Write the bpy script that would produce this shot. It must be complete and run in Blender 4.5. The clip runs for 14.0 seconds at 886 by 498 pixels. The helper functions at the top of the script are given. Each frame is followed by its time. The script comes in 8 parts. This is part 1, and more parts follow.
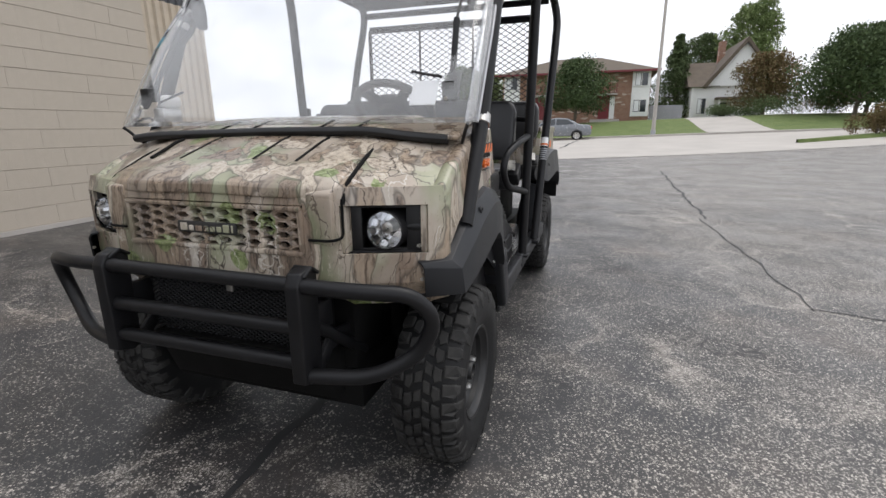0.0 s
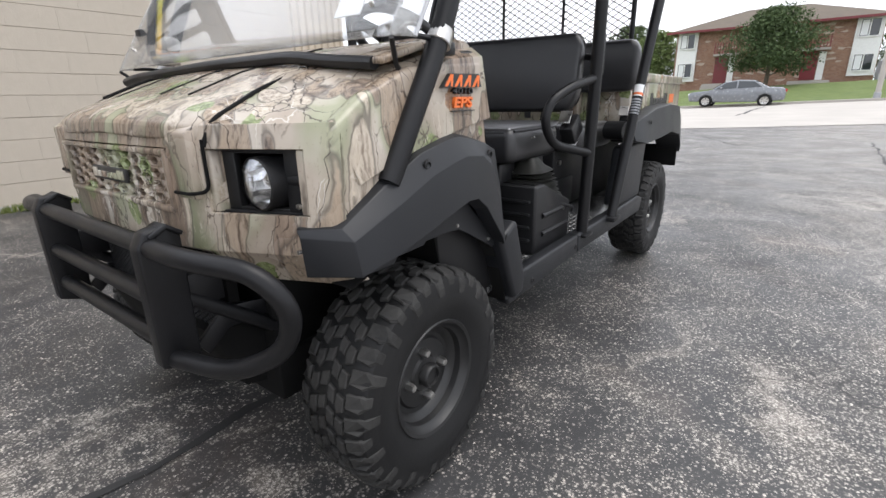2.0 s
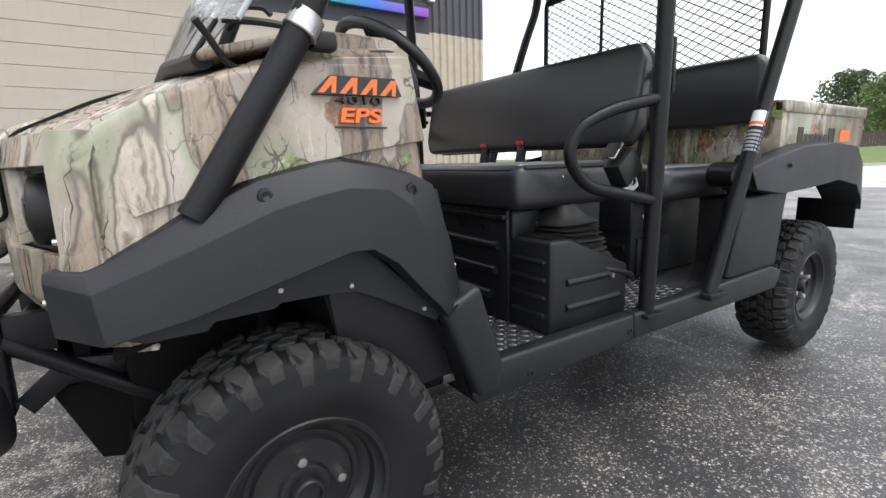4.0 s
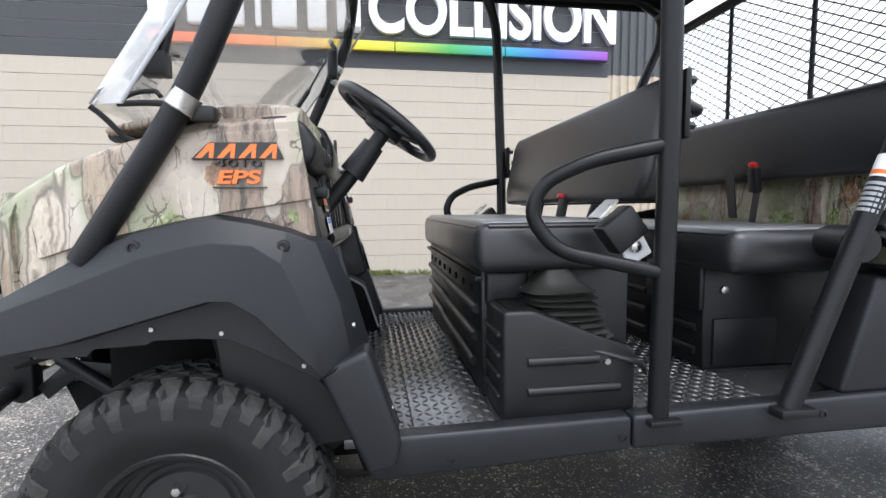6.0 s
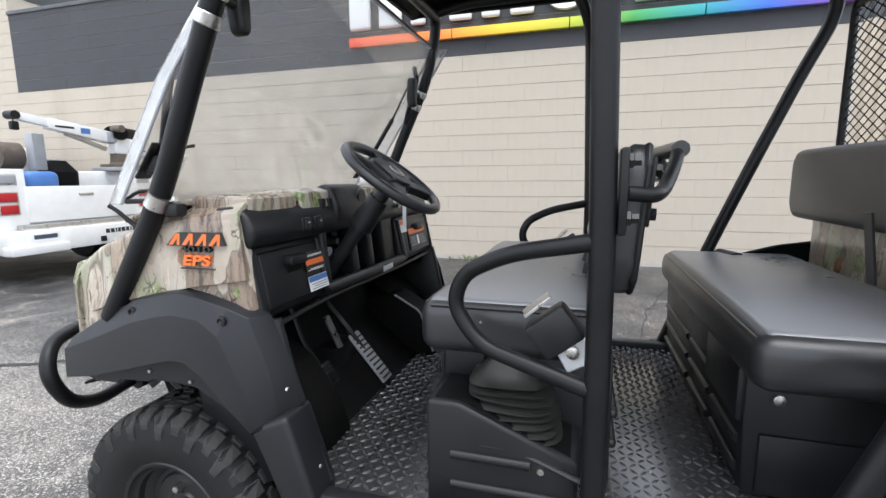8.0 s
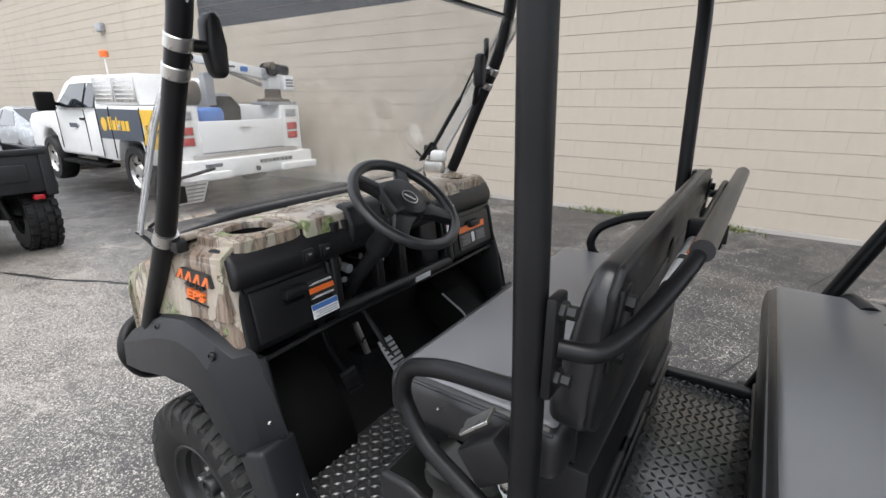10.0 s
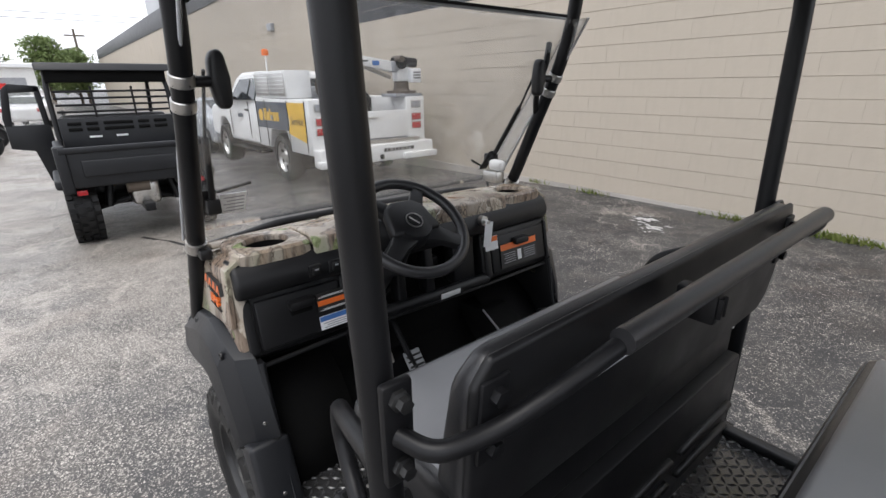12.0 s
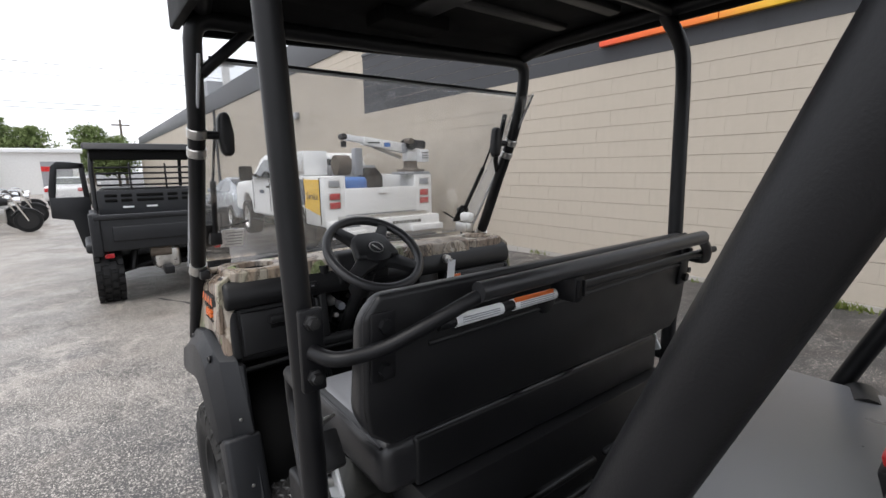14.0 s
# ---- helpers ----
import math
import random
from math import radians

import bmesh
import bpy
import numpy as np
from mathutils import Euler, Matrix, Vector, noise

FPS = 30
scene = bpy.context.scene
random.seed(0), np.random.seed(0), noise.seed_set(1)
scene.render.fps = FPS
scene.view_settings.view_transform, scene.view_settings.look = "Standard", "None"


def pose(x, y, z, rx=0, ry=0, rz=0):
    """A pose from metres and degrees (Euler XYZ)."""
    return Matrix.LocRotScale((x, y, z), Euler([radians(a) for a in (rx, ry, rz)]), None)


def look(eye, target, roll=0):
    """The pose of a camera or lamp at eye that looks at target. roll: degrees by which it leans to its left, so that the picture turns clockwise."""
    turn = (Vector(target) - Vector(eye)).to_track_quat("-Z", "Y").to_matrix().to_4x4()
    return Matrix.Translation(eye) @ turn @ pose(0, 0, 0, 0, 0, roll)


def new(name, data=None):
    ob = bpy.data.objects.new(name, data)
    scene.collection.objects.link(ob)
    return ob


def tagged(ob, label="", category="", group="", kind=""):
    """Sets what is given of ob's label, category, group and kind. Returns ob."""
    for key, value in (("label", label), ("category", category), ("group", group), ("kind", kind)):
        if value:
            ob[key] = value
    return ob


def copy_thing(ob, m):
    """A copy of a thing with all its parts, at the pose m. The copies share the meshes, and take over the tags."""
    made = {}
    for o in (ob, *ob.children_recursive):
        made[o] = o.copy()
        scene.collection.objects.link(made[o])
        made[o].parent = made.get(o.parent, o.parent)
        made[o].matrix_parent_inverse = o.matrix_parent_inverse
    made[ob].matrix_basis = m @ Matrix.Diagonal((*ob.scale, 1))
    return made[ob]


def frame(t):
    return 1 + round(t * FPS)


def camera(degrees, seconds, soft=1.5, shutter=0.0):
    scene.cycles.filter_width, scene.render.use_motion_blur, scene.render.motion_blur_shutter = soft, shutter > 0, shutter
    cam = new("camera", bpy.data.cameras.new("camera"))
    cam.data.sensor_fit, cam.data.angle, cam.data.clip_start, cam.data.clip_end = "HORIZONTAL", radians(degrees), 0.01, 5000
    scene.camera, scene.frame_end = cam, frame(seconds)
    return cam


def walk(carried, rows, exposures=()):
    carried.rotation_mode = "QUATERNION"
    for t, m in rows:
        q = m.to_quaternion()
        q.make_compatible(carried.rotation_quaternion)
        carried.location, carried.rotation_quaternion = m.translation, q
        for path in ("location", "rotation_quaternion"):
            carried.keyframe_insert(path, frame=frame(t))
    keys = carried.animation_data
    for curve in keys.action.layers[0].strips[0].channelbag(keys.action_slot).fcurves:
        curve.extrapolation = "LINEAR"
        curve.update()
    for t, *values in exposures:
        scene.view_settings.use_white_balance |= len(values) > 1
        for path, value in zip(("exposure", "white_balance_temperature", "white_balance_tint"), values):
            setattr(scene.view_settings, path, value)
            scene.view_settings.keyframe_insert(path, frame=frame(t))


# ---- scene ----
cam = camera(87.1, 14.0)
PATH = [
    (0, (0.929, -1.295, 1.024), (0.317, 0.542, 0.523), -0.5),
    (0.5, (1.007, -1.175, 1.004), (0.246, 0.594, 0.462), -0.8),
    (1, (1.072, -1.023, 0.985), (0.165, 0.66, 0.396), -1.4),
    (1.5, (1.128, -0.906, 0.953), (0.084, 0.68, 0.325), -1.3),
    (2, (1.217, -0.775, 0.926), (0.071, 0.746, 0.316), -1.3),
    (2.5, (1.29, -0.635, 0.888), (0.064, 0.832, 0.3), -1.4),
    (3, (1.281, -0.484, 0.858), (-0.029, 0.924, 0.307), -1.0),
    (3.2, (1.27, -0.421, 0.846), (-0.105, 0.937, 0.332), -1.4),
    (5.3, (1.469, 0.124, 0.838), (-0.438, 0.698, 0.652), 0.1),
    (5.5, (1.476, 0.174, 0.834), (-0.45, 0.683, 0.666), 0.0),
    (6, (1.473, 0.359, 0.862), (-0.495, 0.669, 0.689), -0.4),
    (6.5, (1.472, 0.522, 0.906), (-0.517, 0.598, 0.712), -0.8),
    (7, (1.461, 0.655, 0.959), (-0.522, 0.501, 0.751), -1.3),
    (7.5, (1.445, 0.792, 1.02), (-0.504, 0.413, 0.783), -1.6),
    (7.7, (1.428, 0.846, 1.045), (-0.503, 0.39, 0.793), -1.3),
    (9.8, (1.127, 1.155, 1.347), (-0.472, 0.12, 0.737), 0.6),
    (10, (1.095, 1.155, 1.353), (-0.481, 0.09, 0.735), 0.1),
    (10.5, (0.994, 1.16, 1.392), (-0.498, 0.013, 0.714), -0.9),
    (11, (0.918, 1.191, 1.402), (-0.465, -0.066, 0.691), -1.4),
    (11.5, (0.858, 1.277, 1.418), (-0.401, -0.096, 0.691), -0.7),
    (12, (0.828, 1.349, 1.435), (-0.361, -0.113, 0.765), -0.8),
    (12.5, (0.799, 1.43, 1.449), (-0.392, -0.067, 0.867), -0.5),
    (13, (0.79, 1.52, 1.437), (-0.399, -0.007, 0.931), -0.8),
    (13.5, (0.813, 1.596, 1.401), (-0.373, 0.043, 0.977), -0.8),
    (14, (0.859, 1.668, 1.348), (-0.335, 0.101, 1.004), -0.8),
]
walk(cam, [(t, look(eye, target, roll)) for t, eye, target, roll in PATH], [(0, 0.38, 6590, 11), (1.0, 0.66, 6560, 11), (2.5, 0.93, 6500, 11), (3.2, 0.92, 6480, 10), (5.5, 1.42, 6290, 10), (6.5, 1.41, 6200, 9), (7.7, 1.31, 6220, 9), (10, 1.08, 6480, 10), (12.5, 0.76, 6530, 11), (14, 0.72, 6560, 11)])

# ---- world, sun, exposure ----
SUN_EL, SUN_ROT = 70.0, 64.0
world = bpy.data.worlds.new("overcast_sky")
scene.world = world
world.use_nodes = True
wn, wl = world.node_tree.nodes, world.node_tree.links
wn.clear()
w_out = wn.new("ShaderNodeOutputWorld")
w_bg = wn.new("ShaderNodeBackground")
w_sky = wn.new("ShaderNodeTexSky")
w_sky.sky_type = "NISHITA"
w_sky.sun_disc = False
w_sky.sun_elevation, w_sky.sun_rotation = radians(SUN_EL), radians(SUN_ROT)
w_sky.dust_density, w_sky.air_density = 4.0, 1.0
# high thin cloud cover over the whole sky
w_tc = wn.new("ShaderNodeTexCoord")
w_map = wn.new("ShaderNodeMapping")
w_map.inputs["Scale"].default_value = (1.0, 1.0, 3.0)
w_noise = wn.new("ShaderNodeTexNoise")
w_noise.inputs["Scale"].default_value, w_noise.inputs["Detail"].default_value = 2.2, 6.0
w_ramp = wn.new("ShaderNodeValToRGB")
w_ramp.color_ramp.elements[0].position, w_ramp.color_ramp.elements[0].color = 0.35, (6.4, 6.76, 7.35, 1)
w_ramp.color_ramp.elements[1].position, w_ramp.color_ramp.elements[1].color = 0.68, (9.6, 9.8, 10.3, 1)
w_mix = wn.new("ShaderNodeMixRGB")
w_mix.inputs[0].default_value = 0.9
w_bg.inputs["Strength"].default_value = 0.118
wl.new(w_tc.outputs["Generated"], w_map.inputs["Vector"])
wl.new(w_map.outputs["Vector"], w_noise.inputs["Vector"])
wl.new(w_noise.outputs["Fac"], w_ramp.inputs["Fac"])
wl.new(w_sky.outputs["Color"], w_mix.inputs[1])
wl.new(w_ramp.outputs["Color"], w_mix.inputs[2])
wl.new(w_mix.outputs["Color"], w_bg.inputs["Color"])
wl.new(w_bg.outputs["Background"], w_out.inputs["Surface"])
sun_data = bpy.data.lights.new("sun", "SUN")
sun_data.energy, sun_data.angle, sun_data.color = 1.05, radians(40), (1.0, 0.976, 0.945)
sun = new("sun", sun_data)
sun.matrix_world = look((3.3, 1.6, 10.0), (0, 0, 0))


# ---- materials ----
class Mat:
    """A node material with short ways to add nodes."""

    def __init__(self, name, color=(0.5, 0.5, 0.5), rough=0.6, metal=0.0, spec=0.5):
        self.m = bpy.data.materials.new(name)
        self.m.use_nodes = True
        self.n, self.l = self.m.node_tree.nodes, self.m.node_tree.links
        self.b = self.n["Principled BSDF"]
        self.set("Base Color", (*color, 1))
        self.set("Roughness", rough)
        self.set("Metallic", metal)
        self.set("Specular IOR Level", spec)
        self.co = None

    def set(self, key, value):
        self.b.inputs[key].default_value = value

    def coords(self, scale=(1, 1, 1), world_space=True):
        tc = self.n.new("ShaderNodeTexCoord")
        mp = self.n.new("ShaderNodeMapping")
        mp.inputs["Scale"].default_value = scale
        self.l.new(tc.outputs["Object"], mp.inputs["Vector"])
        return mp.outputs["Vector"]

    def noise(self, scale, detail=5, rough=0.55, vec=None, dist=0.0):
        nd = self.n.new("ShaderNodeTexNoise")
        nd.inputs["Scale"].default_value, nd.inputs["Detail"].default_value = scale, detail
        nd.inputs["Roughness"].default_value, nd.inputs["Distortion"].default_value = rough, dist
        self.l.new(vec if vec is not None else self.coords(), nd.inputs["Vector"])
        return nd.outputs["Fac"]

    def voronoi(self, scale, vec=None, feature="F1", out="Distance"):
        nd = self.n.new("ShaderNodeTexVoronoi")
        nd.feature = feature
        nd.inputs["Scale"].default_value = scale
        self.l.new(vec if vec is not None else self.coords(), nd.inputs["Vector"])
        return nd.outputs[out]

    def ramp(self, fac, stops, interp="LINEAR"):
        nd = self.n.new("ShaderNodeValToRGB")
        nd.color_ramp.interpolation = interp
        els = nd.color_ramp.elements
        while len(els) < len(stops):
            els.new(0.5)
        for e, (p, c) in zip(els, stops):
            e.position = p
            e.color = (*c, 1) if hasattr(c, "__len__") else (c, c, c, 1)
        self.l.new(fac, nd.inputs["Fac"])
        return nd.outputs["Color"]

    def mix(self, fac, a, b, kind="MIX"):
        nd = self.n.new("ShaderNodeMixRGB")
        nd.blend_type = kind
        for i, v in enumerate((fac, a, b)):
            sock = nd.inputs[i]
            if hasattr(v, "is_linked"):
                self.l.new(v, sock)
            elif hasattr(v, "__len__"):
                sock.default_value = (*v, 1)
            else:
                sock.default_value = v if i == 0 else (v, v, v, 1)
        return nd.outputs["Color"]

    def add(self, vec, other, amount):
        nd = self.n.new("ShaderNodeVectorMath")
        nd.operation = "MULTIPLY_ADD"
        self.l.new(other, nd.inputs[0])
        nd.inputs[1].default_value = (amount, amount, amount)
        self.l.new(vec, nd.inputs[2])
        return nd.outputs[0]

    def color(self, sock):
        self.l.new(sock, self.b.inputs["Base Color"])
        return self

    def rough(self, fac, lo, hi):
        self.l.new(self.ramp(fac, [(0.3, lo), (0.7, hi)]), self.b.inputs["Roughness"])
        return self

    def bump(self, fac, strength=0.3, dist=0.005):
        nd = self.n.new("ShaderNodeBump")
        nd.inputs["Strength"].default_value, nd.inputs["Distance"].default_value = strength, dist
        self.l.new(fac, nd.inputs["Height"])
        old = self.b.inputs["Normal"].links
        if old:
            self.l.new(old[0].from_socket, nd.inputs["Normal"])
        self.l.new(nd.outputs["Normal"], self.b.inputs["Normal"])
        return self


def mottled(name, c1, c2, rough=(0.5, 0.7), scale=6.0, bump=0.15, metal=0.0, fine=120.0, spec=0.5):
    """Two-tone surface with coarse and fine variation."""
    m = Mat(name, c1, rough[0], metal, spec)
    co = m.noise(scale, 6)
    fi = m.noise(fine, 3)
    m.color(m.mix(m.ramp(fi, [(0.35, 0.0), (0.7, 0.35)]), m.ramp(co, [(0.3, c1), (0.7, c2)]), c2))
    m.rough(co, *rough)
    m.bump(fi, bump, 0.001)
    return m.m


def camo_material():
    """Woodland print: pale bark ground, trunks with dark outlines, sage and rust leaves, dark and pale twigs."""
    m = Mat("woodland_print", (0.4, 0.34, 0.26), 0.3)
    base = m.coords((1, 1, 1))

    def grain(across, along, tilt=24.0, yaw=12.0):
        """Coordinates drawn out along the trunks of the print."""
        tc, mp = m.n.new("ShaderNodeTexCoord"), m.n.new("ShaderNodeMapping")
        mp.inputs["Rotation"].default_value = (radians(tilt), radians(yaw), 0)
        mp.inputs["Scale"].default_value = (across, across, along)
        m.l.new(tc.outputs["Object"], mp.inputs["Vector"])
        return mp.outputs["Vector"]

    def wobble(scale, detail=4.0):
        nd = m.n.new("ShaderNodeTexNoise")
        nd.inputs["Scale"].default_value, nd.inputs["Detail"].default_value = scale, detail
        m.l.new(base, nd.inputs["Vector"])
        return nd.outputs["Color"]
    wob, small = wobble(5.0), wobble(17.0, 5.0)
    # soft out-of-focus ground
    soft = m.noise(5.5, 3, 0.5, m.add(grain(1.0, 0.6), wob, 0.15))
    col = m.ramp(soft, [(0.28, (0.16, 0.124, 0.098)), (0.40, (0.30, 0.248, 0.197)), (0.53, (0.415, 0.36, 0.298)), (0.70, (0.53, 0.492, 0.435))])
    # blurred green growth in wide bands
    green = m.noise(3.6, 3, 0.5, m.add(grain(1.2, 0.55, -18), wob, 0.12))
    col = m.mix(m.ramp(green, [(0.47, 0.0), (0.56, 0.85)]), col, m.ramp(soft, [(0.35, (0.15, 0.165, 0.09)), (0.6, (0.30, 0.315, 0.205))]))
    # trunks and limbs: streaked bark with a dark edge on one side
    for scale, tilt, lo, c0, c1 in ((4.6, 22.0, 0.585, (0.20, 0.155, 0.12), (0.45, 0.39, 0.315)), (6.5, -30.0, 0.585, (0.06, 0.045, 0.036), (0.22, 0.165, 0.125)), (5.2, 40.0, 0.60, (0.09, 0.066, 0.05), (0.30, 0.235, 0.175))):
        trunk = m.noise(scale, 2, 0.45, m.add(grain(1.7, 0.28, tilt), wob, 0.10))
        bark = m.noise(46, 5, 0.7, m.add(grain(1.6, 0.14, tilt), small, 0.03))
        col = m.mix(m.ramp(trunk, [(lo - 0.03, 0.0), (lo - 0.012, 0.75), (lo, 0.0)]), col, (0.05, 0.038, 0.03))
        col = m.mix(m.ramp(trunk, [(lo - 0.012, 0.0), (lo, 0.95)]), col, m.ramp(bark, [(0.36, c0), (0.5, c1), (0.66, tuple(min(1, 1.25 * c) for c in c1))]))
    # single leaves with crisp tips, sage and tan
    leaf_at = m.add(m.add(base, small, 0.05), wob, 0.06)
    pick = m.voronoi(13, leaf_at, "F1", "Color")
    shape = m.voronoi(13, leaf_at, "F1", "Distance")
    vein = m.noise(60, 4, 0.7, m.add(base, small, 0.08))
    inside = m.ramp(shape, [(0.36, 1.0), (0.40, 0.0)])
    for lo, hi, c0, c1 in ((0.70, 0.84, (0.11, 0.14, 0.05), (0.30, 0.345, 0.17)), (0.0, 0.12, (0.16, 0.085, 0.045), (0.36, 0.22, 0.13)), (0.30, 0.38, (0.33, 0.27, 0.20), (0.56, 0.50, 0.42))):
        stops = [(max(0.0, lo - 0.005), 0.0 if lo else 1.0), (lo, 1.0), (hi, 1.0), (hi + 0.005, 0.0)]
        mask = m.mix(1.0, m.ramp(pick, stops), inside, "MULTIPLY")
        col = m.mix(mask, col, m.ramp(vein, [(0.38, c0), (0.62, c1)]))
    # twigs: dark and pale lines that fork
    for scale, dark, width, amount, show in ((6.0, (0.04, 0.03, 0.024), 0.012, 0.20, 0.50), (10, (0.05, 0.038, 0.03), 0.013, 0.16, 0.51), (8, (0.60, 0.56, 0.50), 0.012, 0.20, 0.55), (19, (0.09, 0.068, 0.052), 0.020, 0.10, 0.55)):
        line = m.voronoi(scale, m.add(m.add(grain(1.35, 0.30, 28), wob, amount), small, amount * 0.35), "DISTANCE_TO_EDGE")
        fade = m.noise(4.2, 3, 0.5, m.add(base, wob, scale * 0.021))
        mask = m.mix(1.0, m.ramp(line, [(width * 0.5, 0.92), (width, 0.0)]), m.ramp(fade, [(show, 0.0), (show + 0.05, 1.0)]), "MULTIPLY")
        col = m.mix(mask, col, dark)
    # dry grass strokes and print grain
    straw = m.noise(85, 4, 0.7, m.add(grain(1.5, 0.16, 14), small, 0.04))
    where = m.noise(3.0, 3, 0.5, base)
    mask = m.mix(1.0, m.ramp(straw, [(0.59, 0.0), (0.66, 0.6)]), m.ramp(where, [(0.48, 0.0), (0.60, 1.0)]), "MULTIPLY")
    col = m.mix(mask, col, (0.60, 0.54, 0.45))
    col = m.mix(m.ramp(m.noise(120, 4, 0.7, m.add(grain(1.2, 0.6), small, 0.03)), [(0.30, 0.45), (0.40, 0.0)]), col, (0.08, 0.062, 0.05))
    m.color(col)
    m.rough(m.noise(3, 4), 0.20, 0.34)
    m.bump(m.noise(260, 2), 0.03, 0.0005)
    return m.m


def asphalt_material():
    """Old lot: dark binder with pale stones worn free in patches and veins, dusty; paler away from the wall, far sky
    sheen in the colour.
    """
    m = Mat("worn_asphalt", (0.06, 0.06, 0.06), 0.5)

    def calc(op, a, b=0.0, c=None, clamp=False):
        nd = m.n.new("ShaderNodeMath")
        nd.operation, nd.use_clamp = op, clamp
        for i, v in enumerate((a, b, c)):
            if hasattr(v, "is_linked"):
                m.l.new(v, nd.inputs[i])
            elif v is not None:
                nd.inputs[i].default_value = v
        return nd.outputs[0]

    def span(sock, lo, hi):
        nd = m.n.new("ShaderNodeMapRange")
        nd.interpolation_type = "SMOOTHSTEP"
        m.l.new(sock, nd.inputs["Value"])
        nd.inputs["From Min"].default_value, nd.inputs["From Max"].default_value = lo, hi
        return nd.outputs["Result"]
    tc, sp = m.n.new("ShaderNodeTexCoord"), m.n.new("ShaderNodeSeparateXYZ")
    m.l.new(tc.outputs["Object"], sp.inputs[0])
    x, y = sp.outputs["X"], sp.outputs["Y"]
    # wear value by position: least along the wall, most at high x and low y
    pale_zone = span(x, -0.6, 2.6)
    pale_zone = calc("MULTIPLY", pale_zone, calc("ADD", calc("MULTIPLY", span(calc("MULTIPLY", y, -1.0), -0.6, 1.4), 0.58), 0.42))
    pale_zone = calc("MAXIMUM", pale_zone, calc("MULTIPLY", calc("MULTIPLY", span(calc("MULTIPLY", y, -1.0), 0.0, 2.0), span(x, -1.7, 0.2)), 0.72))
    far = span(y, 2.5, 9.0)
    big, mid = m.noise(0.75, 4, 0.55, dist=0.5), m.noise(3.6, 7, 0.7, dist=0.7)
    wander = m.n.new("ShaderNodeTexNoise")
    wander.inputs["Scale"].default_value, wander.inputs["Detail"].default_value = 2.4, 8
    m.l.new(m.coords(), wander.inputs["Vector"])
    hair = m.voronoi(0.85, m.add(m.coords(), wander.outputs["Color"], 0.75), "DISTANCE_TO_EDGE")
    fine_hair = m.voronoi(2.1, m.add(m.coords(), wander.outputs["Color"], 0.45), "DISTANCE_TO_EDGE")
    shown = m.ramp(m.noise(0.9, 3), [(0.45, 0.0), (0.58, 1.0)])
    halo = m.mix(1.0, m.ramp(hair, [(0.0, 1.0), (0.008, 0.8), (0.036, 0.0)]), shown, "MULTIPLY")
    shown2 = m.ramp(m.noise(1.6, 3), [(0.52, 0.0), (0.62, 0.7)])
    halo2 = m.mix(1.0, m.ramp(fine_hair, [(0.0, 1.0), (0.024, 0.0)]), shown2, "MULTIPLY")
    wear = calc("MULTIPLY_ADD", pale_zone, 0.48, 0.245)
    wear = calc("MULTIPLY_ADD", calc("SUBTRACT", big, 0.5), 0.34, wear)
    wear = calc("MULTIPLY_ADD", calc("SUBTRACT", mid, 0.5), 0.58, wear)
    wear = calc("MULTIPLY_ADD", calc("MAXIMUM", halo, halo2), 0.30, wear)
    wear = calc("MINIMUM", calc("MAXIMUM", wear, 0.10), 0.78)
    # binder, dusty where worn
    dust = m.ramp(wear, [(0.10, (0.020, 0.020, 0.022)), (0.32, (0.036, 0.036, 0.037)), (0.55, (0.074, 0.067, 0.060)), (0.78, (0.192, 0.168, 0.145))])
    # far ground: sandy grey with grazing sky sheen put into the colour
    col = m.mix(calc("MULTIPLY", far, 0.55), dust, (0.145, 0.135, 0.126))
    # stones of two sizes laid bare
    for scale, gain, c0, c1 in ((115, 0.97, (0.205, 0.19, 0.173), (0.655, 0.605, 0.54)), (210, 1.0, (0.165, 0.152, 0.138), (0.55, 0.51, 0.458))):
        rnd, dist = m.voronoi(scale, None, "F1", "Color"), m.voronoi(scale, None, "F1", "Distance")
        bare = calc("MULTIPLY", calc("SUBTRACT", calc("ADD", m.ramp(rnd, [(0.0, 0.0), (1.0, 1.0)]), calc("MULTIPLY", wear, gain)), 1.0), 9.0, None, True)
        bare = calc("MULTIPLY", bare, m.ramp(dist, [(0.36, 1.0), (0.58, 0.1)]))
        tone = m.ramp(m.voronoi(scale * 0.97, None, "F1", "Color"), [(0.1, c0), (0.9, c1)])
        col = m.mix(bare, col, tone)
    pits = m.noise(240, 3, 0.6)
    col = m.mix(m.ramp(pits, [(0.36, 0.6), (0.46, 0.0)]), col, (0.014, 0.014, 0.015))
    # hair cracks, old oil and rust-coloured stains
    crack = m.mix(1.0, m.ramp(m.voronoi(0.62, m.add(m.coords((1, 1, 1)), wander.outputs["Color"], 0.5), "DISTANCE_TO_EDGE"), [(0.0, 0.9), (0.0045, 0.0)]), m.ramp(m.noise(0.7, 2), [(0.48, 0.0), (0.54, 1.0)]), "MULTIPLY")
    col = m.mix(crack, col, (0.008, 0.008, 0.008))
    oil = m.noise(2.3, 4, 0.6, dist=0.4)
    col = m.mix(m.ramp(oil, [(0.62, 0.0), (0.70, 0.6)]), col, (0.03, 0.03, 0.032))
    rust = m.noise(1.1, 5, 0.6)
    col = m.mix(m.ramp(rust, [(0.55, 0.0), (0.72, 0.2)]), col, (0.20, 0.145, 0.11))
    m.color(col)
    damp = m.noise(1.4, 4, 0.6)
    m.l.new(m.ramp(damp, [(0.38, 0.40), (0.62, 0.58)]), m.b.inputs["Roughness"])
    m.set("Specular IOR Level", 0.5)
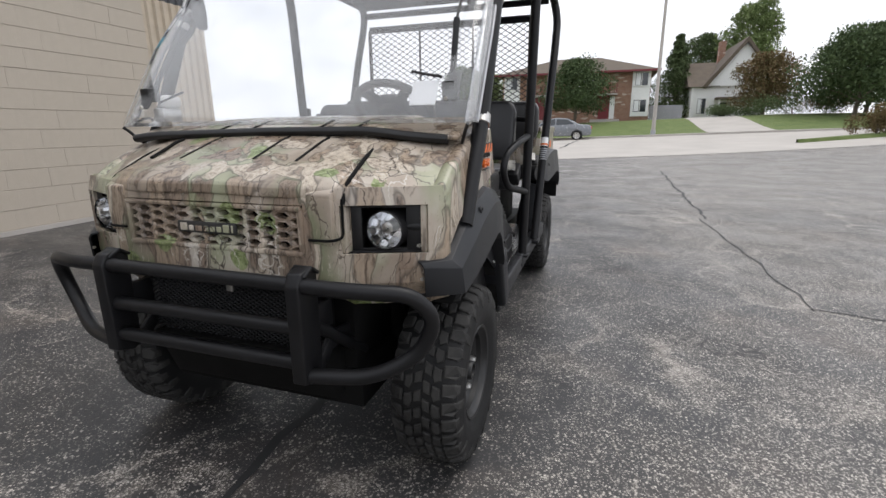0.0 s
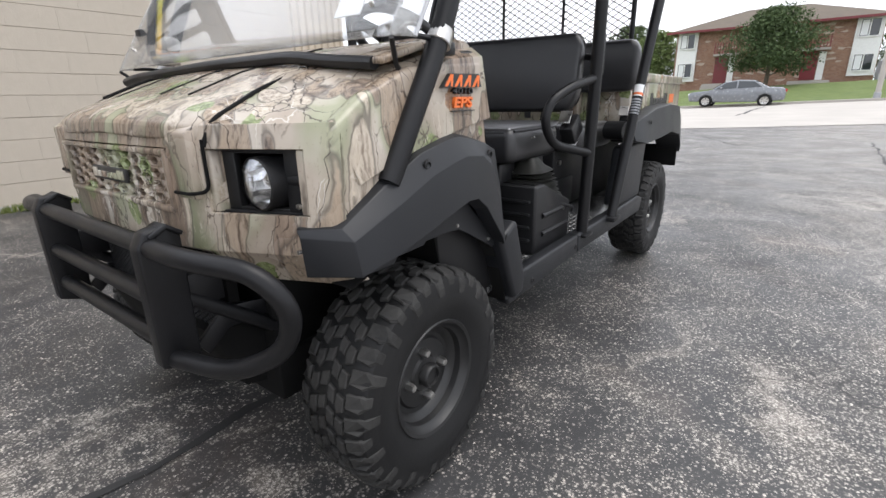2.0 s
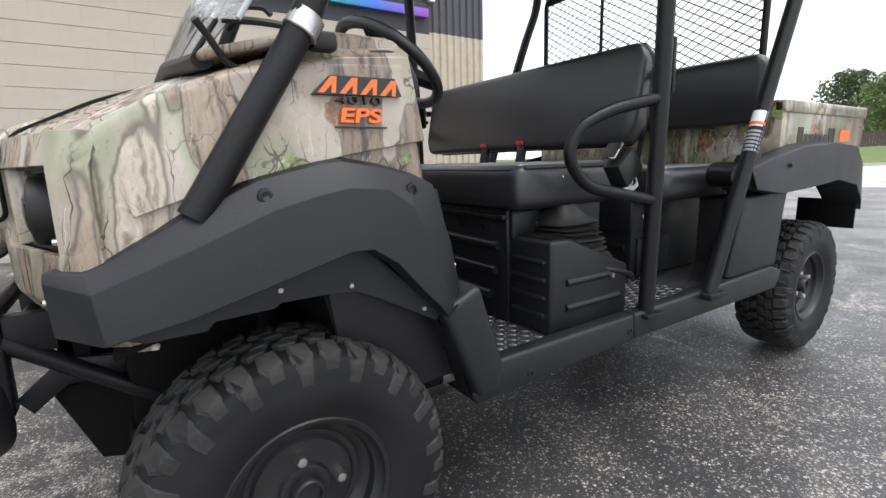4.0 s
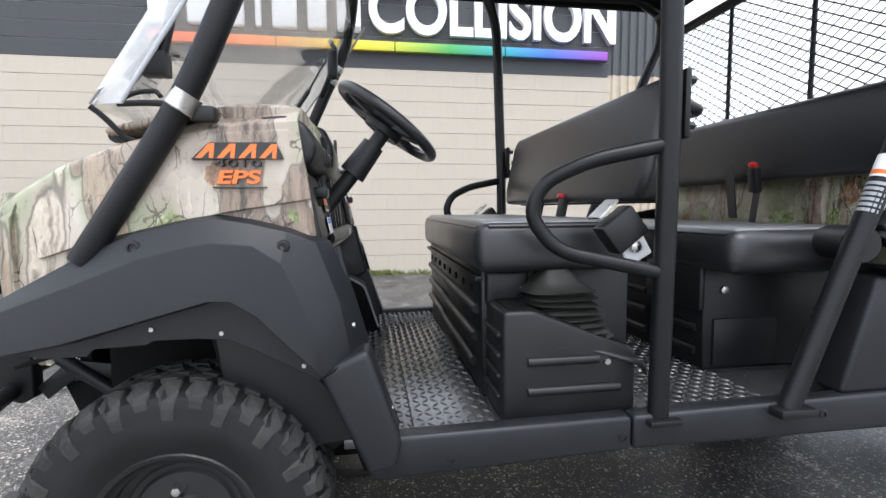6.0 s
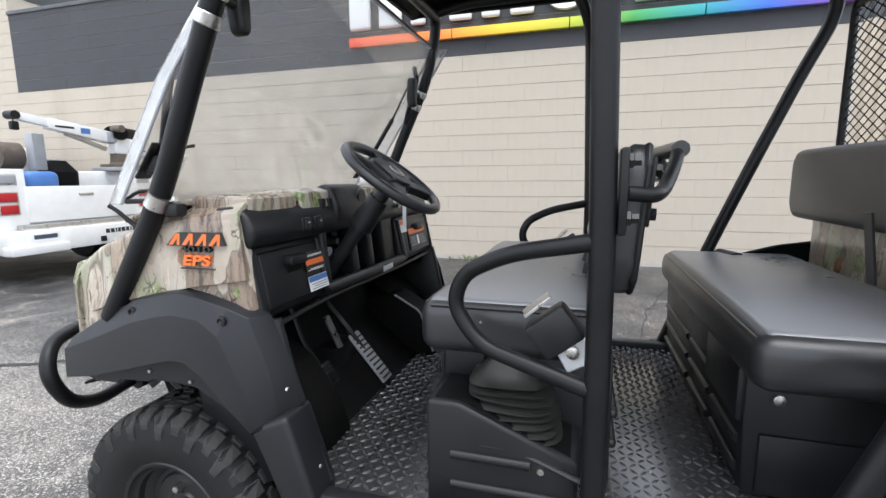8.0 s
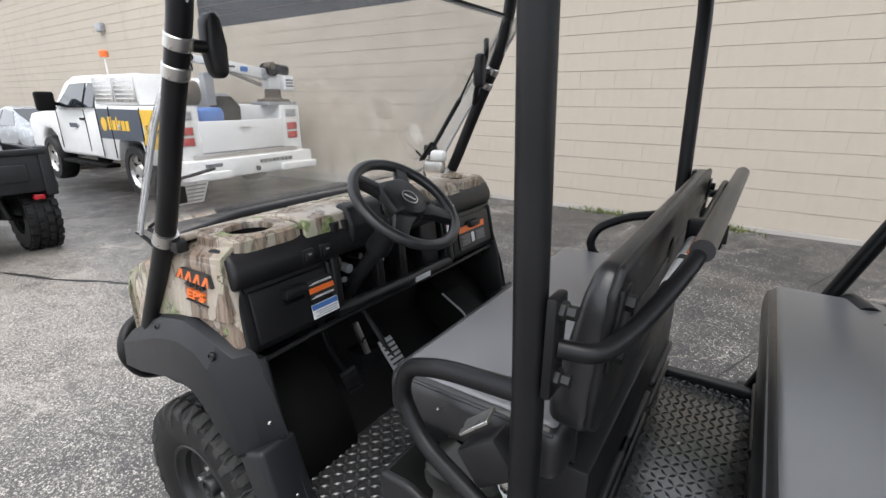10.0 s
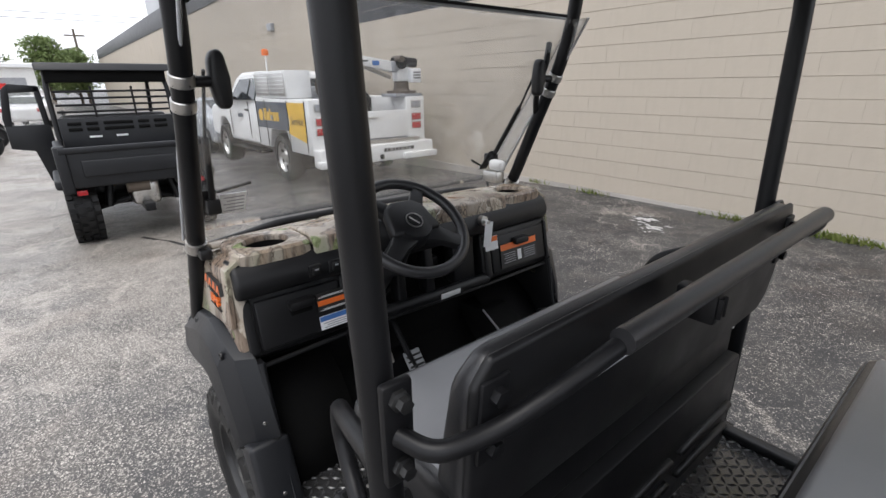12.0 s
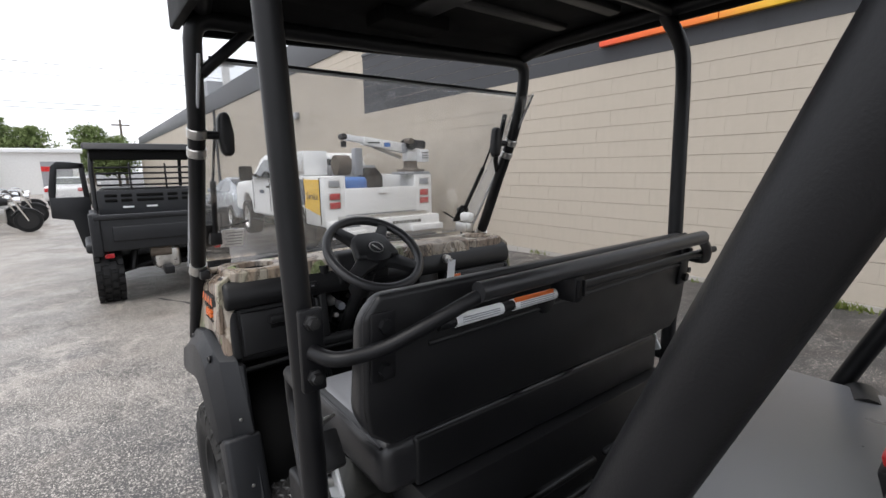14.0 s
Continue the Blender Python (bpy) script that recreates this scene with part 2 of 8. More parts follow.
    m.bump(m.noise(75, 4, 0.7), 0.35, 0.003)
    m.bump(m.voronoi(115, None, "F1", "Color"), 0.3, 0.002)
    return m.m


CAMO = camo_material()
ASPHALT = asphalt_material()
PLASTIC = mottled("black_moulded_plastic", (0.0088, 0.0096, 0.0115), (0.0140, 0.0150, 0.0177), (0.38, 0.5), 5, 0.25, fine=420, spec=0.36)
TRIM = mottled("satin_black_plastic", (0.0074, 0.0075, 0.0083), (0.0125, 0.0126, 0.0138), (0.34, 0.5), 7, 0.12, fine=300, spec=0.36)
TUBE = mottled("black_powder_coat", (0.0052, 0.0053, 0.0062), (0.0098, 0.0099, 0.0112), (0.34, 0.46), 9, 0.18, fine=500, spec=0.28)
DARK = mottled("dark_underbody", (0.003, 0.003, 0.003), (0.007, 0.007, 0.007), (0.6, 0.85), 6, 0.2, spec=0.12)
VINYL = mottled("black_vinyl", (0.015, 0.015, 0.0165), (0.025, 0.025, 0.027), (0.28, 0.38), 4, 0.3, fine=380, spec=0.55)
RUBBER = mottled("tyre_rubber", (0.0065, 0.0067, 0.0073), (0.014, 0.014, 0.0143), (0.45, 0.6), 7, 0.3, fine=160, spec=0.26)
# black vinyl as it shows from above: sky sheen put into the base colour
SEATTOP = mottled("sheen_toned_seat_vinyl", (0.14, 0.142, 0.151), (0.185, 0.187, 0.197), (0.26, 0.38), 3, 0.25, fine=380, spec=0.8)
# tread blocks: dust, plus sky light on the lugs put into the colour
KNOB = mottled("dusty_skylit_tread_rubber", (0.012, 0.012, 0.0122), (0.047, 0.046, 0.0442), (0.6, 0.8), 9, 0.4, fine=120, spec=0.22)
BOOT = mottled("dusty_boot_rubber", (0.016, 0.0165, 0.015), (0.036, 0.036, 0.032), (0.4, 0.55), 12, 0.3, fine=140, spec=0.35)
RIMBLK = mottled("black_steel_rim", (0.006, 0.006, 0.007), (0.014, 0.014, 0.014), (0.35, 0.55), 10, 0.1)
CHROME = Mat("chrome", (0.82, 0.83, 0.85), 0.12, 1.0).m
STEEL = mottled("zinc_steel", (0.45, 0.44, 0.42), (0.62, 0.61, 0.59), (0.25, 0.42), 30, 0.1, 1.0)
TREAD = mottled("black_tread_plate", (0.022, 0.0225, 0.024), (0.038, 0.038, 0.039), (0.17, 0.28), 7, 0.1, spec=1.0)
# tread bars paler than the plate: their gloss is put into the colour
BARSHEEN = mottled("tread_bar_sheen", (0.034, 0.034, 0.0355), (0.062, 0.062, 0.062), (0.2, 0.3), 9, 0.1, spec=0.8)
EDGE = Mat("bright_cut_edge", (0.42, 0.43, 0.45), 0.25).m
GLASSY = Mat("clear_lens", (1, 1, 1), 0.03)
GLASSY.set("Transmission Weight", 1.0)
GLASSY = GLASSY.m


def sheet_glass(name, tint, haze, max_haze):
    """Clear sheet: see-through with mirror gloss at grazing angles and a noisy white haze for dust and painted sky
    reflection.
    """
    m = bpy.data.materials.new(name)
    m.use_nodes = True
    n, l = m.node_tree.nodes, m.node_tree.links
    n.clear()
    out, tr, gl = n.new("ShaderNodeOutputMaterial"), n.new("ShaderNodeBsdfTransparent"), n.new("ShaderNodeBsdfGlossy")
    df, lw = n.new("ShaderNodeBsdfDiffuse"), n.new("ShaderNodeLayerWeight")
    pw, ma = n.new("ShaderNodeMath"), n.new("ShaderNodeMath")
    pw.operation, ma.operation = "POWER", "MULTIPLY_ADD"
    lw.inputs["Blend"].default_value = 0.5
    pw.inputs[1].default_value = 4.0
    ma.inputs[1].default_value, ma.inputs[2].default_value = 0.92, 0.06
    l.new(lw.outputs["Facing"], pw.inputs[0])
    l.new(pw.outputs[0], ma.inputs[0])
    tr.inputs["Color"].default_value = (*tint, 1)
    gl.inputs["Roughness"].default_value = 0.02
    df.inputs["Color"].default_value = (0.74, 0.74, 0.73, 1)
    tc, nz, rp = n.new("ShaderNodeTexCoord"), n.new("ShaderNodeTexNoise"), n.new("ShaderNodeValToRGB")
    nz.inputs["Scale"].default_value, nz.inputs["Detail"].default_value = 5.0, 7.0
    rp.color_ramp.elements[0].position, rp.color_ramp.elements[0].color = 0.35, (haze, haze, haze, 1)
    rp.color_ramp.elements[1].position, rp.color_ramp.elements[1].color = 0.75, (max_haze, max_haze, max_haze, 1)
    l.new(tc.outputs["Object"], nz.inputs["Vector"])
    l.new(nz.outputs["Fac"], rp.inputs["Fac"])
    m1, m2 = n.new("ShaderNodeMixShader"), n.new("ShaderNodeMixShader")
    l.new(rp.outputs["Color"], m1.inputs[0])
    l.new(tr.outputs[0], m1.inputs[1])
    l.new(df.outputs[0], m1.inputs[2])
    l.new(ma.outputs[0], m2.inputs[0])
    l.new(m1.outputs[0], m2.inputs[1])
    l.new(gl.outputs[0], m2.inputs[2])
    l.new(m2.outputs[0], out.inputs["Surface"])
    return m


SHIELD = sheet_glass("clear_polycarbonate", (0.98, 0.985, 0.99), 0.05, 0.14)
# bent flange: heavier haze puts the reflected sky into its colour
FLANGE = sheet_glass("sky_hazed_polycarbonate", (0.95, 0.96, 0.97), 0.22, 0.34)
CARGLASS = Mat("dark_car_glass", (0.02, 0.025, 0.03), 0.04, 0.0, 0.8).m


def plain(name, color, rough=0.5, metal=0.0, var=0.12):
    c2 = tuple(min(1, c * (1 + var)) for c in color)
    c1 = tuple(c * (1 - var) for c in color)
    return mottled(name, c1, c2, (rough * 0.85, min(1, rough * 1.15)), 8, 0.06, metal)


WHITE = plain("white_paint", (0.74, 0.74, 0.73), 0.35, var=0.05)
LETTER = plain("white_sign_acrylic", (0.82, 0.82, 0.82), 0.4, var=0.02)
ORANGE = plain("orange_print", (0.75, 0.16, 0.03), 0.4)
LABELW = plain("white_label", (0.75, 0.76, 0.77), 0.45, var=0.03)
LABELB = plain("blue_label", (0.06, 0.16, 0.42), 0.45)
PRINT = plain("black_print", (0.02, 0.02, 0.02), 0.5)
REDP = plain("red_plastic", (0.55, 0.02, 0.02), 0.3)
YELLOW = plain("yellow_vinyl", (0.80, 0.48, 0.03), 0.4)
NAVY = plain("slate_vinyl", (0.045, 0.060, 0.085), 0.4)
REDLENS = plain("red_lens", (0.38, 0.015, 0.02), 0.15)
GREYP = plain("grey_paint", (0.30, 0.31, 0.33), 0.35)


def block_material(name, c1, c2):
    m = Mat(name, c1, 0.75)
    co = m.noise(0.8, 5)
    fi = m.noise(55, 5, 0.65)
    info = m.n.new("ShaderNodeObjectInfo")
    col = m.ramp(co, [(0.3, c1), (0.7, c2)])
    col = m.mix(m.ramp(info.outputs["Random"], [(0.0, 0.0), (1.0, 0.03)]), col, tuple(c * 0.8 for c in c1))
    grime = m.noise(1.7, 7, 0.7, dist=0.8)
    col = m.mix(m.ramp(grime, [(0.52, 0.0), (0.72, 0.35)]), col, tuple(c * k for c, k in zip(c1, (0.74, 0.72, 0.64))))
    drip = m.noise(2.2, 5, 0.6, m.coords((1, 1, 0.12)))
    col = m.mix(m.ramp(drip, [(0.56, 0.0), (0.75, 0.28)]), col, tuple(c * 0.6 for c in c1))
    m.color(col)
    m.rough(co, 0.6, 0.8)
    m.bump(fi, 0.35, 0.004)
    m.bump(m.noise(7, 3), 0.4, 0.008)
    m.bump(m.noise(24, 4, 0.7), 0.35, 0.005)
    return m.m


BEIGE = block_material("beige_painted_block", (0.432, 0.379, 0.312), (0.48, 0.425, 0.353))
CHARCOAL = block_material("charcoal_painted_block", (0.040, 0.042, 0.047), (0.052, 0.054, 0.060))
MORTAR = block_material("painted_joint", (0.41, 0.36, 0.295), (0.45, 0.395, 0.33))
METAL_D = plain("charcoal_sheet_metal", (0.06, 0.062, 0.068), 0.5)
METAL_B = plain("beige_sheet_metal", (0.46, 0.39, 0.30), 0.5)


# ---- mesh helpers ----
def part(name, bm, material, parent=None, label="", smooth=True):
    """Links a bmesh as one mesh object under a thing or a part."""
    me = bpy.data.meshes.new(name)
    bmesh.ops.recalc_face_normals(bm, faces=bm.faces)
    for f in bm.faces:
        f.smooth = smooth
    if smooth:
        for e in bm.edges:
            if len(e.link_faces) == 2 and e.calc_face_angle(0) > radians(38):
                e.smooth = False
    bm.to_mesh(me)
    bm.free()
    me.materials.append(material)
    ob = new(name, me)
    if parent is not None:
        ob.parent = parent
    if label:
        tagged(ob, label)
    return ob


def thing(name, at, label, category, group="", kind=""):
    ob = new(name)
    ob.empty_display_size = 0.1
    ob.location = at
    return tagged(ob, label, category, group, kind)


def box(bm, lo, hi, bevel=0.0, seg=2, m=None):
    """A box from corner to corner, with rounded edges."""
    tmp = bmesh.new()
    bmesh.ops.create_cube(tmp, size=1)
    c = [(a + b) / 2 for a, b in zip(lo, hi)]
    s = [abs(b - a) for a, b in zip(lo, hi)]
    for v in tmp.verts:
        v.co = Vector((c[0] + v.co.x * s[0], c[1] + v.co.y * s[1], c[2] + v.co.z * s[2]))
    if bevel:
        bmesh.ops.bevel(tmp, geom=tmp.edges[:], offset=min(bevel, min(s) * 0.45), segments=seg, affect="EDGES", profile=0.5)
    if m is not None:
        bmesh.ops.transform(tmp, matrix=m, verts=tmp.verts)
    join(bm, tmp)
    return bm


def join(bm, tmp):
    vs = {v: bm.verts.new(v.co) for v in tmp.verts}
    for f in tmp.faces:
        try:
            bm.faces.new([vs[v] for v in f.verts])
        except ValueError:
            pass
    tmp.free()


def boxed(lo, hi, bevel=0.005, seg=2, m=None):
    return box(bmesh.new(), lo, hi, bevel, seg, m)


def smooth_path(pts, r, n=5):
    """Rounds the corners of a line of points with radius about r."""
    pts = [Vector(p) for p in pts]
    out = [pts[0]]
    for a, b, c in zip(pts, pts[1:], pts[2:]):
        d1, d2 = (a - b), (c - b)
        k = min(r, d1.length * 0.48, d2.length * 0.48)
        p, q = b + d1.normalized() * k, b + d2.normalized() * k
        for i in range(n + 1):
            t = i / n
            out.append((1 - t) ** 2 * p + 2 * t * (1 - t) * b + t * t * q)
    out.append(pts[-1])
    return out


def sweep(bm, pts, r, seg=12, bend=0.05, caps=True, flat=1.0):
    """A round bar along a line of points."""
    path = smooth_path(pts, bend) if len(pts) > 2 else [Vector(p) for p in pts]
    clean = [path[0]]
    for p in path[1:]:
        if (p - clean[-1]).length > 1e-4:
            clean.append(p)
    path = clean
    rings, up = [], None
    for i, p in enumerate(path):
        t = (path[min(i + 1, len(path) - 1)] - path[max(i - 1, 0)]).normalized()
        if up is None:
            up = Vector((0, 0, 1)) if abs(t.z) < 0.9 else Vector((0, 1, 0))
        side = t.cross(up).normalized()
        up = side.cross(t).normalized()
        rr = r[i] if hasattr(r, "__len__") else r
        rings.append([bm.verts.new(p + (side * math.cos(a) + up * math.sin(a) * flat) * rr) for a in (2 * math.pi * k / seg for k in range(seg))])
    for a, b in zip(rings, rings[1:]):
        for k in range(seg):
            bm.faces.new((a[k], a[(k + 1) % seg], b[(k + 1) % seg], b[k]))
    if caps:
        bm.faces.new(rings[0][::-1])
        bm.faces.new(rings[-1])
    return bm


def bar(pts, r, seg=12, bend=0.05, flat=1.0):
    return sweep(bmesh.new(), pts, r, seg, bend, True, flat)


def grid(rows, close=False):
    """A sheet of quads through rows of points."""
    bm = bmesh.new()
    vs = [[bm.verts.new(p) for p in row] for row in rows]
    for a, b in zip(vs, vs[1:]):
        n = len(a)
        for k in range(n if close else n - 1):
            bm.faces.new((a[k], a[(k + 1) % n], b[(k + 1) % n], b[k]))
    return bm


def prism(poly, axis, a, b, bevel=0.0, seg=2):
    """A flat outline pushed along an axis from a to b; the outline's two coordinates are the other axes in order."""
    bm = bmesh.new()

    def put(u, v, w):
        return {"x": (w, u, v), "y": (u, w, v), "z": (u, v, w)}[axis]
    lo = [bm.verts.new(put(u, v, a)) for u, v in poly]
    hi = [bm.verts.new(put(u, v, b)) for u, v in poly]
    n = len(poly)
    for k in range(n):
        bm.faces.new((lo[k], lo[(k + 1) % n], hi[(k + 1) % n], hi[k]))
    bm.faces.new(lo[::-1])
    bm.faces.new(hi)
    bmesh.ops.recalc_face_normals(bm, faces=bm.faces)
    if bevel:
        bmesh.ops.bevel(bm, geom=bm.edges[:], offset=bevel, segments=seg, affect="EDGES", profile=0.5)
    return bm


def lathe(profile, seg=32, axis="x", at=(0, 0, 0), hollow=False):
    """A turned form: profile of (radius, along) round an axis."""
    bm = bmesh.new()
    rings = []
    for r, h in profile:
        ring = []
        for k in range(seg):
            a = 2 * math.pi * k / seg
            c, s = r * math.cos(a), r * math.sin(a)
            ring.append(bm.verts.new(Vector({"x": (h, c, s), "y": (c, h, s), "z": (c, s, h)}[axis]) + Vector(at)))
        rings.append(ring)
    for a, b in zip(rings, rings[1:]):
        for k in range(seg):
            bm.faces.new((a[k], a[(k + 1) % seg], b[(k + 1) % seg], b[k]))
    if not hollow:
        bm.faces.new(rings[0][::-1])
    if not hollow or profile[-1][0] < 0.02:
        bm.faces.new(rings[-1])
    return bm


def thick(ob, t, bevel=0.0, offset=-1.0, seg=3, angle=28):
    md = ob.modifiers.new("thickness", "SOLIDIFY")
    md.thickness, md.offset = t, offset
    if bevel:
        bv = ob.modifiers.new("edges", "BEVEL")
        bv.width, bv.segments, bv.limit_method, bv.angle_limit = bevel, seg, "ANGLE", radians(angle)
        bv.harden_normals = False
    return ob


def text_on(name, words, size, at, rot, material, parent=None, depth=0.0006, label="", sx=1.0, shear=0.0, align="CENTER"):
    cu = bpy.data.curves.new(name, "FONT")
    cu.body, cu.size, cu.extrude = words, size, depth
    cu.align_x, cu.align_y, cu.shear = align, "CENTER", shear
    cu.materials.append(material)
    ob = new(name, cu)
    ob.matrix_basis = pose(*at, *rot) @ Matrix.Diagonal((sx, 1, 1, 1))
    if parent is not None:
        ob.parent = parent
    if label:
        tagged(ob, label)
    return ob


def mirror_pts(pts, s):
    return [(p[0] * s, p[1], p[2]) for p in pts]


# ---- ground and surroundings ----
def hill(x, y):
    """Height of the land: the lot is flat, the street rises gently, lawns bank up behind it."""
    def step(a, b, v):
        t = max(0.0, min(1.0, (v - a) / (b - a)))
        return t * t * (3 - 2 * t)
    road = (0.25 + 0.034 * max(-14.0, min(15.0, x))) * step(11, 31, y)
    lawn = 1.15 * step(33.2, 46, y)
    drain = -0.031 * max(0.0, min(9.0, -y - 2.5))
    return road + lawn + drain


def build_ground():
    xs = [-400, -200, -100, -60, -40, -30, -24, -18, -14, -10, -6, -3, 0, 3, 6, 9, 12, 15, 20, 26, 34, 44, 60, 100, 200, 400]
    ys = [-900, -400, -200, -100, -60, -40, -20, -14, -11.5, -9, -7, -5, -3.7, -2.5, 0, 6, 10, 13, 16, 19, 22, 25, 28, 31, 33, 34, 36, 38, 41, 44, 48, 55, 65, 80, 120, 250, 900]
    bm = grid([[(x, y, hill(x, y)) for x in xs] for y in ys])
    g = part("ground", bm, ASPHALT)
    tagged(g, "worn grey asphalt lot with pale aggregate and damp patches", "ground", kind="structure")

    def strip(name, x0, x1, yf0, yf1, lift, mat, label, cat, n=40, m=8):
        rows = []
        for j in range(m + 1):
            row = []
            for i in range(n + 1):
                x = x0 + (x1 - x0) * i / n
                y = yf0(x) + (yf1(x) - yf0(x)) * j / m
                row.append((x, y, hill(x, y) + lift))
            rows.append(row)
        ob = part(name, grid(rows), mat)
        return tagged(ob, label, cat, kind="structure")
    concrete = mottled("pale_road_concrete", (0.335, 0.312, 0.285), (0.435, 0.408, 0.375), (0.7, 0.85), 0.7, 0.3, fine=40)
    strip("road", -120, 120, lambda x: 14.6 + 0.55 * max(-4.0, min(12.0, x)), lambda x: 32.4, 0.012, concrete, "pale worn concrete street running past the lot", "road", 80, 12)
    grass = Mat("lawn_grass", (0.09, 0.16, 0.03), 0.9)
    gn = grass.noise(1.4, 6, 0.6)
    gf = grass.noise(30, 4, 0.7)
    grass.color(grass.mix(grass.ramp(gf, [(0.4, 0.0), (0.7, 0.5)]), grass.ramp(gn, [(0.3, (0.085, 0.128, 0.028)), (0.7, (0.15, 0.19, 0.058))]), (0.055, 0.09, 0.022)))
    grass.bump(gf, 0.8, 0.04)
    strip("lawn", -120, 120, lambda x: 33.2, lambda x: 75, 0.05, grass.m, "green mown lawn banking up behind the street", "lawn", 80, 24)
    n = 60
    rows = []
    for dy, dz in ((0, 0.0), (0.0, 0.13), (0.16, 0.14), (0.9, 0.11), (0.9, 0.0)):
        rows.append([(-120 + 4 * i, 32.35 + dy, hill(-120 + 4 * i, 32.35 + dy) + dz) for i in range(n + 1)])
    tagged(part("kerb", grid(rows), concrete, smooth=False), "pale concrete kerb along the far side of the street", "kerb", kind="structure")
    # planted island at the lot's mouth
    rows = [[(8.6 + 0.9 * i, 21.9 + 0.55 * i + w * (0.25 + 0.28 * i), hill(8.6 + 0.9 * i, 22 + 0.55 * i) + 0.10 + (0.05 if 0 < j < 3 else -0.1)) for j, w in enumerate((0, 0.1, 0.9, 1.0))] for i in range(12)]
    tagged(part("grass_island", grid(rows), grass.m), "low grass island at the entrance of the lot", "lawn", kind="structure")
    return concrete


CONCRETE = build_ground()


def build_tar_lines():
    """Dark filled cracks in the lot."""
    tar = mottled("crack_filler", (0.014, 0.014, 0.015), (0.03, 0.03, 0.03), (0.5, 0.75), 20, 0.3)
    rng = random.Random(4)
    lines = [((2.13, 1.72), (2.12, 4.6), 0.022), ((2.12, 4.6), (2.3, 12.5), 0.05), ((2.13, 1.72), (4.6, 1.2), 0.014),
             ((-0.04, -0.75), (-0.02, 1.2), 0.05), ((0.35, -4.3), (-1.0, -1.0), 0.05), ((-2.6, 16.0), (0.4, 9.4), 0.05), ((-0.8, 20.5), (-0.4, 28.5), 0.16),
             ((-1.0, 1.0), (-4.3, 1.9), 0.012)]
    for a, b, w in lines:
        a, b = Vector(a), Vector(b)
        d = (b - a)
        n = max(8, int(d.length * 7))
        side = Vector((-d.y, d.x)).normalized()
        rows, drift = [], 0.0
        for i in range(n + 1):
            p = a + d * (i / n)
            drift = drift * 0.85 + rng.uniform(-1, 1) * 0.03
            ww = w * rng.uniform(0.35, 1.0) * 0.5
            q1, q2 = p + side * (drift - ww), p + side * (drift + ww)
            rows.append([(q1.x, q1.y, hill(q1.x, q1.y) + (0.016 if q1.y > 15 else 0.003)), (q2.x, q2.y, hill(q2.x, q2.y) + (0.016 if q2.y > 15 else 0.003))])
        tagged(part("pavement_crack", grid(rows), tar), "dark jagged filled crack in the asphalt", "crack", kind="structure")


build_tar_lines()

# ---- the block building ----
WX, COURSE, BLOCK = -4.72, 0.2, 0.4


def block_mesh(name, length, mat):
    """One painted block, face towards +x, origin at the middle of its foot on the wall plane."""
    bm = bmesh.new()
    h, l = COURSE - 0.0015, length
    a = [bm.verts.new((-0.005, y, z)) for y, z in ((-l / 2, 0.002), (l / 2, 0.002), (l / 2, h), (-l / 2, h))]
    b = [bm.verts.new((0.0, y, z)) for y, z in ((-l / 2 + 0.0003, 0.005), (l / 2 - 0.0003, 0.005), (l / 2 - 0.0003, h - 0.002), (-l / 2 + 0.0003, h - 0.002))]
    bm.faces.new(b)
    for k in range(4):
        bm.faces.new((a[k], a[(k + 1) % 4], b[(k + 1) % 4], b[k]))
    bmesh.ops.recalc_face_normals(bm, faces=bm.faces)
    me = bpy.data.meshes.new(name)
    bm.to_mesh(me)
    bm.free()
    me.materials.append(mat)
    return me


def block_field(name, y0, y1, z0, z1, mat, parent, label):
    """A stretch of courses joined into one mesh."""
    verts, faces = [], []
    rng = random.Random(7)
    rows = int(round((z1 - z0) / COURSE))
    for r in range(rows):
        y = y0 - (BLOCK / 2 if r % 2 else 0)
        z = z0 + r * COURSE
        while y < y1 - 0.01:
            a, b = max(y, y0), min(y + BLOCK, y1)
            x = WX + rng.uniform(-0.0004, 0.0004)
            if b - a > 0.03:
                n = len(verts)
                h = min(COURSE, z1 - z) - 0.002
                for yy, zz, xx in ((a, z + 0.002, WX - 0.005), (b, z + 0.002, WX - 0.005), (b, z + h, WX - 0.005), (a, z + h, WX - 0.005),
                                   (a + 0.0003, z + 0.005, x), (b - 0.0003, z + 0.005, x), (b - 0.0003, z + h - 0.003, x), (a + 0.0003, z + h - 0.003, x)):
                    verts.append((xx, yy, zz))
                faces += [(n + 4, n + 5, n + 6, n + 7)] + [(n + k, n + (k + 1) % 4, n + 4 + (k + 1) % 4, n + 4 + k) for k in range(4)]
            y += BLOCK
    me = bpy.data.meshes.new(name)
    me.from_pydata(verts, [], faces)
    me.materials.append(mat)
    ob = new(name, me)
    ob.parent = parent
    return tagged(ob, label, kind="stuff")


def corrugated(y0, y1, z0, z1, mat, parent, name):
    rows = []
    n = int((y1 - y0) / 0.11)
    pts = []
    for i in range(n):
        y = y0 + (y1 - y0) * i / n
        w = (y1 - y0) / n
        pts += [(y, 0.0), (y + w * 0.35, 0.0), (y + w * 0.5, 0.03), (y + w * 0.85, 0.03)]
    pts.append((y1, 0.0))
    rows = [[(WX + d, y, z) for y, d in pts] for z in (z0, z1)]
    return part(name, grid(rows), mat, parent, smooth=False)


